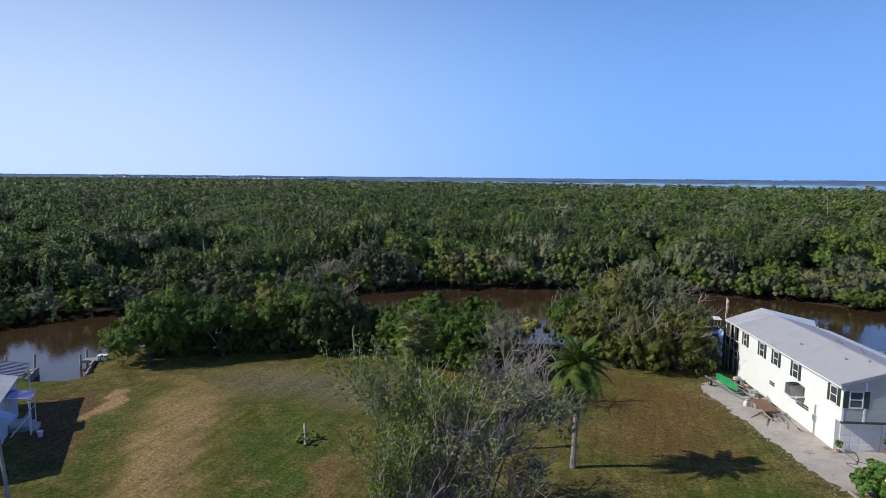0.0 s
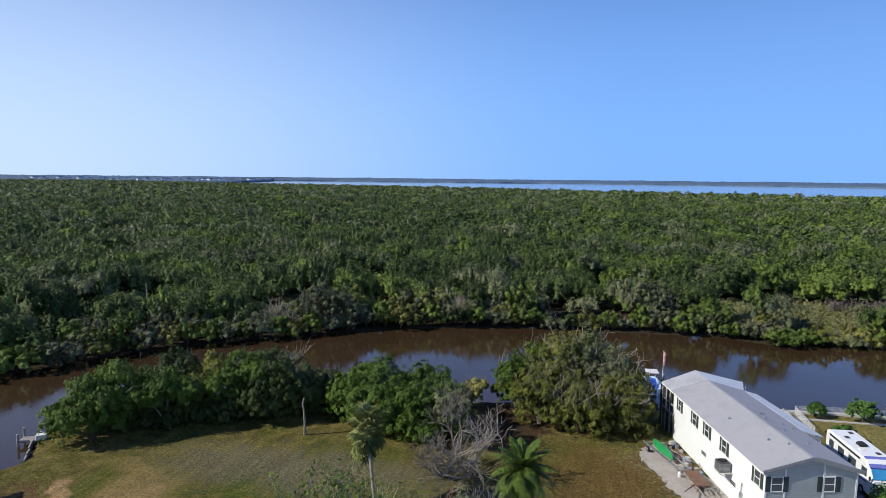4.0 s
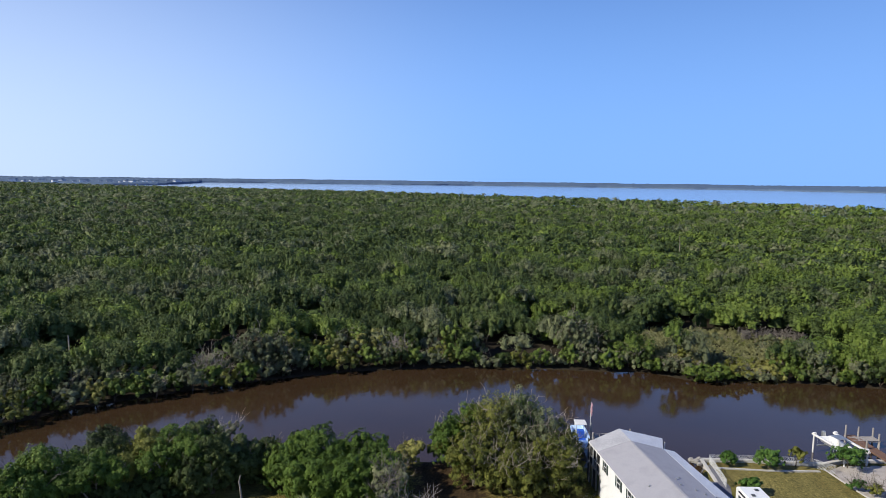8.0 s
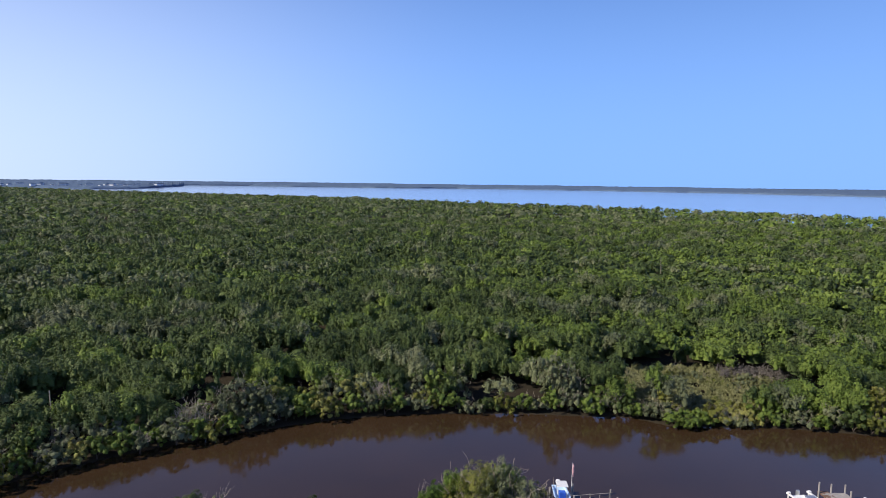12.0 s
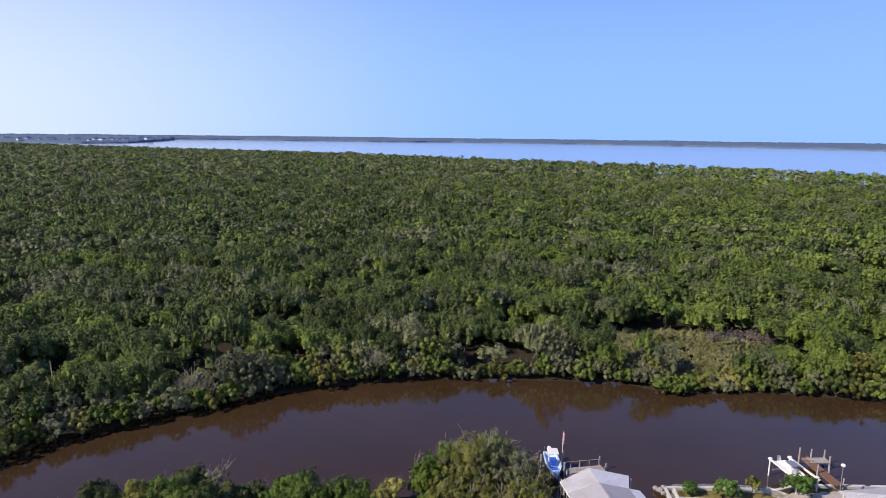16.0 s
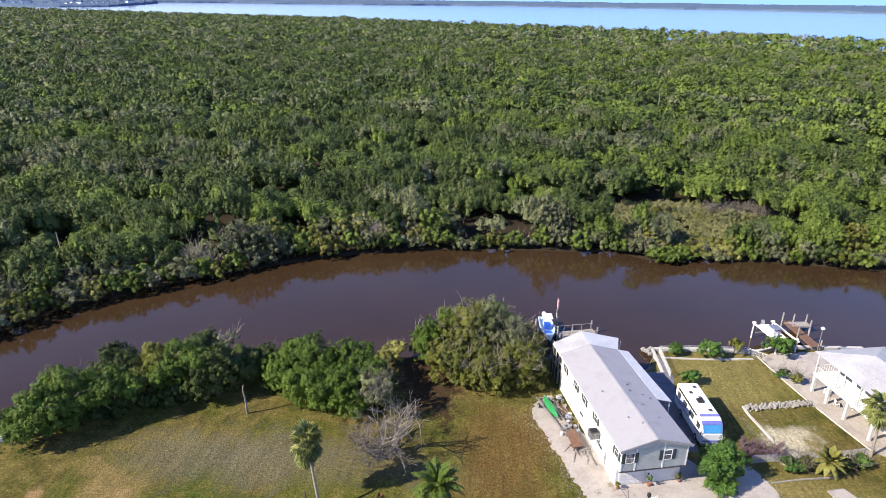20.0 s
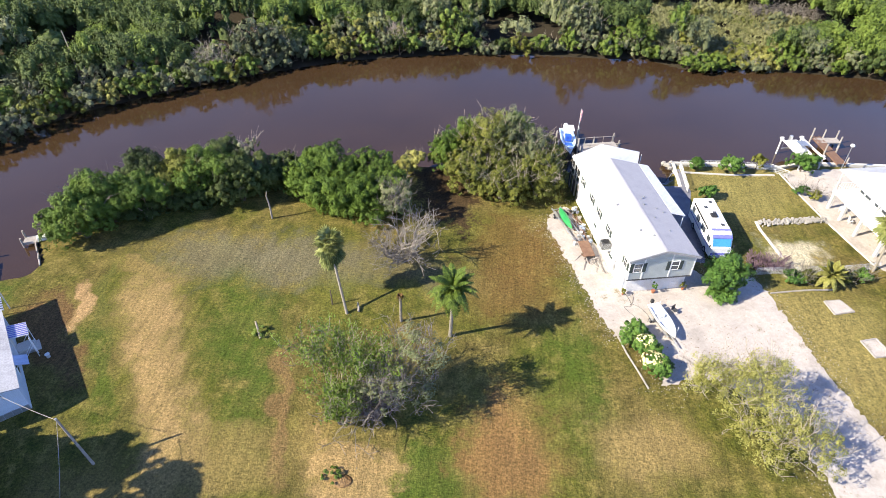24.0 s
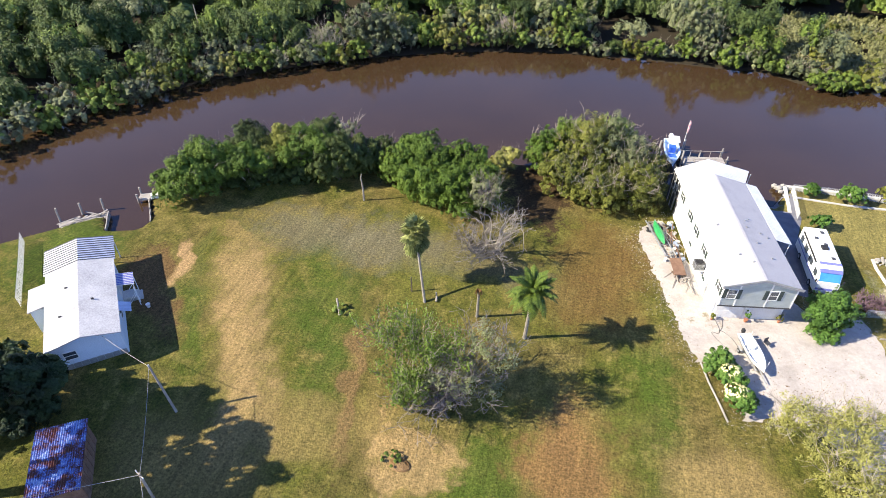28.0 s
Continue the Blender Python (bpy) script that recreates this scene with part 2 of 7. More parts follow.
M["rv_purple"] = mottled("rv_purple_blue", (0.10, 0.11, 0.34), (0.17, 0.18, 0.48), 1.2, 0.3, 0.5, relief=0.0)
M["teal_shade"] = mottled("teal_sunshade", (0.02, 0.16, 0.38), (0.06, 0.30, 0.56), 1.2, 0.35, 0.5, relief=0.0)
M["tin_blue"] = striped("bluish_tin", (0.36, 0.40, 0.52), (0.56, 0.60, 0.72), 1.6, 1, 0.35, 0.5, 0.3, relief=0.8)
M["cottage_wall"] = mottled("pale_blue_wall", (0.50, 0.56, 0.62), (0.60, 0.66, 0.72), 0.8, 0.6, relief=0.05)
M["pot"] = mottled("terracotta", (0.25, 0.09, 0.05), (0.36, 0.15, 0.08), 3.0, 0.8)
M["flower"] = mottled("pale_yellow_flower", (0.62, 0.55, 0.22), (0.80, 0.74, 0.42), 3.0, 0.6)
M["flag_red"] = mottled("flag_cloth", (0.45, 0.16, 0.16), (0.62, 0.40, 0.42), 4.0, 0.8)

# ---- mesh helpers ----


def part(name, bm, material, parent, label="", category=""):
    me = bpy.data.meshes.new(name)
    bm.to_mesh(me)
    bm.free()
    return part_mesh(name, me, material, parent, label)


def part_mesh(name, me, material, parent=None, label="", m=None):
    if material is not None and not me.materials:
        me.materials.append(material)
    ob = new(name, me)
    if parent is not None:
        ob.parent = parent
    if m is not None:
        ob.matrix_basis = m
    if label:
        tagged(ob, label)
    return ob


def thing(name, label, category, m=None, group="", kind="", size=None):
    ob = new(name)
    ob.empty_display_size = 0.3
    if m is not None:
        ob.matrix_basis = m @ Matrix.Diagonal((*(size or (SIZE, SIZE, SIZE)), 1))
    return tagged(ob, label, category, group, kind)


def add_box(bm, x0, x1, y0, y1, z0, z1, bevel=0.0):
    vs = [bm.verts.new((x, y, z)) for x in (x0, x1) for y in (y0, y1) for z in (z0, z1)]
    fs = [bm.faces.new([vs[i] for i in q]) for q in ((0, 1, 3, 2), (4, 6, 7, 5), (0, 4, 5, 1), (2, 3, 7, 6), (0, 2, 6, 4), (1, 5, 7, 3))]
    if bevel:
        es = list({e for f in fs for e in f.edges})
        bmesh.ops.bevel(bm, geom=es, offset=bevel, segments=1, affect='EDGES')
    return bm


def box(x0, x1, y0, y1, z0, z1, bevel=0.0):
    return add_box(bmesh.new(), x0, x1, y0, y1, z0, z1, bevel)


def add_tube(bm, pts, radii, sides=6, cap=True):
    """A tapered tube along points."""
    rings = []
    pts = [Vector(p) for p in pts]
    for i, p in enumerate(pts):
        d = (pts[min(i + 1, len(pts) - 1)] - pts[max(i - 1, 0)]).normalized()
        a = d.cross(Vector((0.13, 0.97, 0.2))).normalized()
        b = d.cross(a)
        r = radii[i] if isinstance(radii, (list, tuple)) else radii
        rings.append([bm.verts.new(p + (a * math.cos(k * math.tau / sides) + b * math.sin(k * math.tau / sides)) * r) for k in range(sides)])
    for r0, r1 in zip(rings, rings[1:]):
        for k in range(sides):
            bm.faces.new((r0[k], r0[(k + 1) % sides], r1[(k + 1) % sides], r1[k]))
    if cap:
        bm.faces.new(rings[0][::-1])
        bm.faces.new(rings[-1])
    return bm


def tube(pts, radii, sides=6):
    return add_tube(bmesh.new(), pts, radii, sides)


def add_prism(bm, poly, z0, z1):
    """poly: (x, y) anticlockwise."""
    lo = [bm.verts.new((x, y, z0)) for x, y in poly]
    hi = [bm.verts.new((x, y, z1)) for x, y in poly]
    bm.faces.new(lo[::-1])
    bm.faces.new(hi)
    for k in range(len(poly)):
        j = (k + 1) % len(poly)
        bm.faces.new((lo[k], lo[j], hi[j], hi[k]))
    return bm


def prism(poly, z0, z1):
    return add_prism(bmesh.new(), poly, z0, z1)


def slab(a, b, c, d, t):
    """A plate of thickness t under the four corners."""
    bm = bmesh.new()
    q = [Vector(p) for p in (a, b, c, d)]
    nrm = (q[1] - q[0]).cross(q[3] - q[0]).normalized() * t
    top = [bm.verts.new(p) for p in q]
    low = [bm.verts.new(p - nrm) for p in q]
    bm.faces.new(top)
    bm.faces.new(low[::-1])
    for k in range(4):
        j = (k + 1) % 4
        bm.faces.new((low[k], low[j], top[j], top[k]))
    return bm


def loft(sections):
    """A closed skin through rings of equal counts."""
    bm = bmesh.new()
    rings = [[bm.verts.new(p) for p in s] for s in sections]
    k = len(rings[0])
    for r0, r1 in zip(rings, rings[1:]):
        for i in range(k):
            bm.faces.new((r0[i], r0[(i + 1) % k], r1[(i + 1) % k], r1[i]))
    bm.faces.new(rings[0][::-1])
    bm.faces.new(rings[-1])
    bmesh.ops.recalc_face_normals(bm, faces=bm.faces)
    return bm


def mesh_arrays(name, verts, faces, smooth=False):
    """A mesh from arrays of vertices and equal-sided faces."""
    me = bpy.data.meshes.new(name)
    verts, faces = np.asarray(verts, np.float32), np.asarray(faces, np.int32)
    k = faces.shape[1]
    me.vertices.add(len(verts))
    me.vertices.foreach_set("co", verts.ravel())
    me.loops.add(faces.size)
    me.loops.foreach_set("vertex_index", faces.ravel())
    me.polygons.add(len(faces))
    me.polygons.foreach_set("loop_start", np.arange(0, faces.size, k, dtype=np.int32))
    me.polygons.foreach_set("loop_total", np.full(len(faces), k, np.int32))
    if smooth:
        me.polygons.foreach_set("use_smooth", np.ones(len(faces), bool))
    me.update(calc_edges=True)
    return me


def leaf_cloud(rng, centres, normals, size, stretch=1.7, sides=4, droop=0.0):
    """Small leaf blades, one at each centre."""
    n = len(centres)
    nrm = normals / np.linalg.norm(normals, axis=1, keepdims=True)
    t = rng.normal(size=(n, 3))
    t[:, 2] -= droop
    t -= nrm * (t * nrm).sum(1, keepdims=True)
    t /= np.linalg.norm(t, axis=1, keepdims=True) + 1e-9
    b = np.cross(nrm, t)
    s = (size * rng.uniform(0.6, 1.35, n))[:, None]
    if sides == 4:
        v = np.stack([centres - t * s * 0.5 * stretch, centres - b * s * 0.5 + nrm * s * 0.12, centres + t * s * 0.5 * stretch, centres + b * s * 0.5 + nrm * s * 0.12], 1)
    else:
        v = np.stack([centres - t * s * 0.55 - b * s * 0.5, centres + t * s * 0.85 * stretch * 0.6, centres - t * s * 0.4 + b * s * 0.62], 1)
    return v.reshape(-1, 3), np.arange(n * sides, dtype=np.int32).reshape(n, sides)


def lump_points(rng, lumps, n, shell=0.55, low=-0.35):
    """Points and outward ways scattered through ellipsoid lumps (cx, cy, cz, rx, ry, rz)."""
    lumps = np.asarray(lumps, float)
    w = (lumps[:, 3] * lumps[:, 4] + lumps[:, 3] * lumps[:, 5])
    k = rng.choice(len(lumps), n, p=w / w.sum())
    d = rng.normal(size=(n, 3))
    d /= np.linalg.norm(d, axis=1, keepdims=True)
    flip = d[:, 2] < low
    d[flip, 2] *= -1
    r = rng.uniform(shell, 1.0, n)[:, None] ** 0.6
    p = lumps[k, :3] + d * lumps[k, 3:] * r
    return p, d / lumps[k, 3:]


def crown_mesh(name, rng, lumps, n, size, stretch=1.7, up=0.5, shell=0.8, sides=3, low=-0.35, droop=0.0, clump=0.42, per=30):
    """A crown of many tufts of leaves set close on the lumps, each tuft facing outwards."""
    k = max(4, n // per)
    p, d = lump_points(rng, lumps, k, shell, low)
    d /= np.linalg.norm(d, axis=1, keepdims=True)
    p += clump * (d * rng.normal(0.1, 0.5, (k, 1)) + rng.normal(0, 0.25, (k, 3)))
    spray = rng.integers(0, k, n)
    rad = clump * rng.uniform(0.5, 1.25, (k, 1)) * np.array([1.0, 1.0, 1.15])
    off = rng.normal(size=(n, 3))
    off /= np.linalg.norm(off, axis=1, keepdims=True)
    inward = (off * d[spray]).sum(1, keepdims=True)
    off = np.where(inward < -0.3, off - 2 * inward * d[spray], off) * rng.uniform(0.55, 1.1, (n, 1))
    q = p[spray] + off * rad[spray]
    nrm = 0.75 * off + 0.75 * d[spray] + rng.normal(size=(n, 3)) * 0.3
    nrm[:, 2] += 0.6 * up
    return mesh_arrays(name, *leaf_cloud(rng, q, nrm, size, stretch, sides, droop))


def grow(rng, start, way, length, radius, depth, spread=0.6, lift=0.1, forks=3, out=None, sub=3):
    """Branch lines of a tree: lists of points with radii."""
    out = [] if out is None else out
    pts, rad, p, d = [Vector(start)], [radius], Vector(start), Vector(way).normalized()
    for i in range(sub):
        d = (d + Vector(rng.normal(0, 0.16, 3)) + Vector((0, 0, lift * 0.3))).normalized()
        p = p + d * (length / sub)
        pts.append(p.copy())
        rad.append(radius * (1 - 0.45 * (i + 1) / sub))
    out.append((pts, rad))
    if depth > 0:
        for k in range(forks):
            q = pts[-1] if k == 0 else pts[int(rng.integers(1, len(pts)))]
            w = (d + Vector(rng.normal(0, spread, 3)) + Vector((0, 0, lift))).normalized()
            grow(rng, q, w, length * rng.uniform(0.6, 0.85), radius * 0.55, depth - 1, spread, lift, forks, out, sub)
    return out


def branches_mesh(lines, sides=5, least=0.012):
    bm = bmesh.new()
    for pts, rad in lines:
        add_tube(bm, pts, [max(least, r) for r in rad], sides if rad[0] > 0.05 else 3, cap=False)
    return bm

# ---- ground, canal, bay ----
CANAL = [(-400, -140), (-130, -20), (-97.44, 21.34), (-76.56, 36.86), (-69.66, 40.57), (-63.98, 46.30), (-60.18, 50.09), (-57.60, 47.33), (-54.30, 48.70),
         (-53.94, 50.86), (-57.40, 55.09), (-59.12, 59.76), (-46.73, 66.68), (-32.52, 73.97), (-18.78, 76.62), (-7.99, 78.78), (3.95, 83.57), (9.06, 79.80), (17.93, 79.02), (25.44, 77.93), (27.01, 81.55), (27.98, 83.47),
         (34.83, 83.95), (43.14, 83.91), (47.20, 85.67), (57.60, 86.17), (69.60, 79.54), (139.20, 73.72), (400, 60),
         (400, 100), (185.60, 113.40), (116.00, 118.65), (82.21, 118.49), (49.57, 121.61), (37.67, 118.70), (29.49, 123.44), (2.09, 122.49), (-13.63, 120.47), (-30.45, 115.47), (-45.20, 107.56), (-59.10, 98.08),
         (-69.88, 89.17), (-79.91, 75.71), (-88.98, 59.53), (-106.72, 38.80), (-140, 5), (-400, -110)]
BAY = [(4960, -2782), (3094, -963), (1547, -60), (833, 480), (458, 748), (276, 920), (36, 1066), (-318, 1316), (-787, 1500), (-1559, 1890), (-3094, 2700), (-4960, 3700), (-4960, 4960), (4960, 4960)]


def inside_and_distance(poly, x, y):
    """For points: whether they lie in the polygon, and how far from its edge."""
    p = np.asarray(poly, float)
    q = np.roll(p, -1, 0)
    ins = np.zeros(x.shape, bool)
    dist = np.full(x.shape, 1e9)
    for (x0, y0), (x1, y1) in zip(p, q):
        cross = ((y0 > y) != (y1 > y)) & (x < (x1 - x0) * (y - y0) / (y1 - y0 + 1e-12) + x0)
        ins ^= cross
        dx, dy = x1 - x0, y1 - y0
        t = np.clip(((x - x0) * dx + (y - y0) * dy) / (dx * dx + dy * dy + 1e-9), 0, 1)
        dist = np.minimum(dist, np.hypot(x - x0 - t * dx, y - y0 - t * dy))
    return ins, dist


def smooth(a, b, v):
    t = np.clip((v - a) / (b - a), 0, 1)
    return t * t * (3 - 2 * t)


def far_side(x, y):
    """True beyond the middle of the canal."""
    mid = np.interp(x, [-400, -140, -104, -81, -57, -33, 1, 36, 71, 400], [-125, -8, 30, 56, 77, 94, 102, 102, 101, 80])
    return y > mid


def land_height(x, y):
    x, y = np.asarray(x, float), np.asarray(y, float)
    ic, dc = inside_and_distance(CANAL, x, y)
    ib, db = inside_and_distance(BAY, x, y)
    far = far_side(x, y)
    pad = PAD_Z * smooth(4.0, 12.5, x - 0.12 * (y - 55)) * smooth(20, 46, y)
    roll = 0.05 * np.sin(x * 0.31 + 1.3) * np.cos(y * 0.27) + 0.03 * np.sin(x * 0.83 + y * 0.6)
    top = np.where(far, -0.3, pad + roll)
    h = np.minimum(top, WATER_Z + 0.05 + 0.75 * dc)
    h = np.where(far, np.minimum(h, -0.58 + 0.2 * dc), h)
    h = np.where(ic, WATER_Z - 0.1 - np.minimum(1.5, 0.55 * dc), h)
    return np.where(ib, WATER_Z - 0.1 - np.minimum(3.0, 0.1 * db), h)


def axis_steps(lo, hi, fine_lo, fine_hi, step):
    mid = np.arange(fine_lo, fine_hi + 1e-6, step)
    up, down, d = [], [], step
    v = mid[-1]
    while v < hi:
        d *= 1.18
        v = min(hi, v + d)
        up.append(v)
    v, d = mid[0], step
    while v > lo:
        d *= 1.18
        v = max(lo, v - d)
        down.append(v)
    return np.concatenate([down[::-1], mid, up])


gx = axis_steps(-3450, 3450, -90, 74, 0.75)
gy = axis_steps(-3450, 3450, 4, 128, 0.75)
GX, GY = np.meshgrid(gx, gy)
GZ = land_height(GX, GY)
idx = np.arange(GX.size).reshape(GX.shape)
faces = np.stack([idx[:-1, :-1], idx[:-1, 1:], idx[1:, 1:], idx[1:, :-1]], -1).reshape(-1, 4)
ground_mesh = mesh_arrays("ground", np.stack([GX, GY, GZ], -1).reshape(-1, 3), faces, True)

gm, n, l, b = mat_new("lawn_and_earth", 0.95, 0.1)
P = coords(n)
sep = n.new("ShaderNodeSeparateXYZ")
l.new(P, sep.inputs[0])
big = noise_node(n, l, P, 0.09, 4.0, 0.6)
mid_n = noise_node(n, l, P, 0.55, 5.0, 0.65)
fine_n = noise_node(n, l, P, 3.2, 6.0, 0.75)
tuft = noise_node(n, l, P, 5.2, 4.0, 0.8)
warp = n.new("ShaderNodeTexNoise")
warp.inputs["Scale"].default_value = 0.16
warp.inputs["Detail"].default_value = 4.0
l.new(P, warp.inputs["Vector"])
wsub = n.new("ShaderNodeVectorMath")
wsub.operation = 'MULTIPLY_ADD'
l.new(warp.outputs["Color"], wsub.inputs[0])
wsub.inputs[1].default_value = (9, 9, 0)
wsub.inputs[2].default_value = (-4.5, -4.5, 0)
wadd = n.new("ShaderNodeVectorMath")
l.new(P, wadd.inputs[0])
l.new(wsub.outputs[0], wadd.inputs[1])
WARPED = wadd.outputs[0]
mow = n.new("ShaderNodeMapping")
mow.inputs["Rotation"].default_value = (0, 0, radians(-14))
mow.inputs["Scale"].default_value = (1.6, 0.16, 1)
l.new(P, mow.inputs["Vector"])
streak = noise_node(n, l, mow.outputs[0], 1.0, 4.0, 0.6)
green = ramp(n, l, mid_n, [(0.32, (0.046, 0.055, 0.012)), (0.5, (0.088, 0.087, 0.020)), (0.68, (0.150, 0.127, 0.042))])
olive = ramp(n, l, mid_n, [(0.32, (0.074, 0.061, 0.021)), (0.68, (0.174, 0.133, 0.052))])
col = mixc(n, l, ramp(n, l, big, [(0.42, (0, 0, 0)), (0.60, (1, 1, 1))]), green, olive)


def patch(col, x, y, rx, ry, turn, colour, amount=1.0, edge=0.5):
    """A worn or dry patch of ground with a ragged edge."""
    mp = n.new("ShaderNodeMapping")
    mp.vector_type = 'TEXTURE'
    mp.inputs["Location"].default_value = (x, y, 0)
    mp.inputs["Rotation"].default_value = (0, 0, radians(turn))
    mp.inputs["Scale"].default_value = (rx, ry, 1000)
    l.new(WARPED, mp.inputs["Vector"])
    ln = n.new("ShaderNodeVectorMath")
    ln.operation = 'LENGTH'
    l.new(mp.outputs[0], ln.inputs[0])
    d = math_n(n, l, 'ADD', ln.outputs["Value"], math_n(n, l, 'MULTIPLY', math_n(n, l, 'SUBTRACT', mid_n, 0.5), 2.2))
    d = math_n(n, l, 'ADD', d, math_n(n, l, 'MULTIPLY', math_n(n, l, 'SUBTRACT', fine_n, 0.5), 1.1))
    mr = n.new("ShaderNodeMapRange")
    mr.interpolation_type = 'SMOOTHSTEP'
    mr.inputs["From Min"].default_value = 1.0 + edge * 0.5
    mr.inputs["From Max"].default_value = 1.0 - edge * 0.5
    mr.inputs["To Max"].default_value = amount
    l.new(d, mr.inputs["Value"])
    return mixc(n, l, mr.outputs[0], col, colour)


TAN, STRAW, RUST, LUSH, GREYG = (0.29, 0.195, 0.100), (0.20, 0.145, 0.062), (0.125, 0.075, 0.029), (0.050, 0.086, 0.014), (0.135, 0.117, 0.080)
BARE = (0.31, 0.20, 0.11)
col = patch(col, -22.0, 55.2, 8.0, 4.0, 8, GREYG, 0.75, 0.9)
col = patch(col, -31.5, 54.2, 9.0, 4.2, 8, GREYG, 0.75, 0.9)
col = patch(col, -12.31, 54.05, 9.0, 3.0, 0, GREYG, 0.5, 0.9)
col = patch(col, -35.8, 43.4, 2.7, 7.6, 30, TAN, 0.8, 1.1)
col = patch(col, -30.2, 34.2, 2.2, 6.4, 29, TAN, 0.7, 1.2)
col = patch(col, -46.0, 40.0, 2.4, 7.5, 41, (0.125, 0.072, 0.038), 0.85, 0.8)
col = patch(col, -26.4, 27.6, 2.6, 4.2, 20, TAN, 0.6, 0.9)
col = patch(col, -40.6, 51.2, 3.4, 2.0, 0, STRAW, 0.8)
col = patch(col, -44.4, 44.2, 1.5, 3.4, 30, BARE, 0.95, 0.5)
col = patch(col, -41.8, 44.6, 0.7, 7.5, 30, (0.10, 0.10, 0.03), 0.6, 0.6)
col = patch(col, -38.6, 36.0, 1.2, 7.0, 30, LUSH, 0.5, 0.9)
col = patch(col, -25.4, 43.4, 4.0, 8.0, 22, LUSH, 0.55, 1.4)
col = patch(col, -21.8, 33.6, 2.4, 7.0, 16, LUSH, 0.55, 1.3)
col = patch(col, -16.6, 46.6, 1.8, 7.0, 14, (0.11, 0.115, 0.025), 0.5, 0.9)
col = patch(col, -60.0, 42.0, 7.0, 6.0, 30, LUSH, 0.7, 0.9)
col = patch(col, -18.2, 33.4, 0.9, 8.0, 14, (0.17, 0.105, 0.055), 0.75, 0.8)
col = patch(col, -3.6, 27.5, 4.0, 3.4, 20, LUSH, 0.65, 0.9)
col = patch(col, 10.5, 43.0, 2.2, 8.0, 20, LUSH, 0.45, 1.3)
col = patch(col, 6.0, 54.5, 3.6, 8.5, -14, RUST, 0.55, 0.9)
col = patch(col, -13.0, 30.2, 3.0, 2.2, 0, STRAW, 0.7, 0.9)
col = patch(col, -21.5, 27.0, 4.5, 2.6, 10, STRAW, 0.7, 0.9)
col = patch(col, -10.34, 28.08, 3.8, 3.2, 0, TAN, 0.8)
col = patch(col, -29.30, 22.52, 7.0, 3.5, 0, STRAW, 0.6, 0.9)
col = patch(col, 3.17, 59.45, 4.8, 6.5, 12, RUST, 0.7, 0.9)
col = patch(col, 1.97, 51.64, 5.0, 3.5, 12, RUST, 0.45, 0.9)
col = patch(col, 3.8, 31.4, 4.4, 6.0, -8, (0.19, 0.108, 0.050), 0.85, 0.8)
col = patch(col, 8.98, 37.92, 4.0, 7.0, 0, LUSH, 0.35, 0.9)
col = patch(col, 16.91, 33.23, 4.5, 3.5, 0, (0.24, 0.17, 0.08), 0.7, 0.8)
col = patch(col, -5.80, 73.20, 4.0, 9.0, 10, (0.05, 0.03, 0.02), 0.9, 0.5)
col = patch(col, 38.5, 48.5, 6.0, 9.0, 0, (0.23, 0.185, 0.075), 0.75, 0.9)
col = patch(col, 38.8, 62.8, 3.4, 3.2, 0, (0.42, 0.37, 0.30), 0.95, 0.9)
col = patch(col, 36.11, 77.03, 8.5, 7.0, 0, (0.205, 0.172, 0.068), 0.85, 0.9)
col = mixc(n, l, 0.45, col, ramp(n, l, streak, [(0.3, (0.28, 0.28, 0.26)), (0.7, (0.72, 0.70, 0.64))]), 'OVERLAY')
# fine grain of blades and thatch
col = mixc(n, l, 0.75, col, ramp(n, l, fine_n, [(0.36, (0.20, 0.22, 0.19)), (0.5, (0.46, 0.46, 0.44)), (0.68, (0.80, 0.76, 0.70))]), 'OVERLAY')
col = mixc(n, l, 0.75, col, ramp(n, l, tuft, [(0.36, (0.28, 0.29, 0.26)), (0.64, (0.72, 0.71, 0.68))]), 'OVERLAY')
# mud below the banks and under the far woods
mud = math_n(n, l, 'LESS_THAN', math_n(n, l, 'ADD', sep.outputs[2], math_n(n, l, 'MULTIPLY', fine_n, 0.12)), -0.16)
col = mixc(n, l, 1.0, col, (1.10, 1.12, 1.08), 'MULTIPLY')
col = mixc(n, l, mud, col, (0.035, 0.028, 0.018))
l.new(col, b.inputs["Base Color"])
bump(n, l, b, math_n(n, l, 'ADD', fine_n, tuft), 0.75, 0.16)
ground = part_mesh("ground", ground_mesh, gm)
tagged(ground, "patchy green and dry brown lawn with bare earth", "ground", kind="structure")

wm, n, l, b = mat_new("murky_water", 0.04, 0.6)
b.inputs["IOR"].default_value = 1.48
P = coords(n)
f = noise_node(n, l, P, 0.05, 3.0)
silty = ramp(n, l, f, [(0.3, (0.034, 0.020, 0.010)), (0.7, (0.046, 0.027, 0.014))])
w1 = noise_node(n, l, P, 1.1, 3.0, 0.6)
w2 = noise_node(n, l, P, 5.0, 2.0, 0.5)
bump(n, l, b, math_n(n, l, 'ADD', w1, math_n(n, l, 'MULTIPLY', w2, 0.35)), 0.10, 0.10)
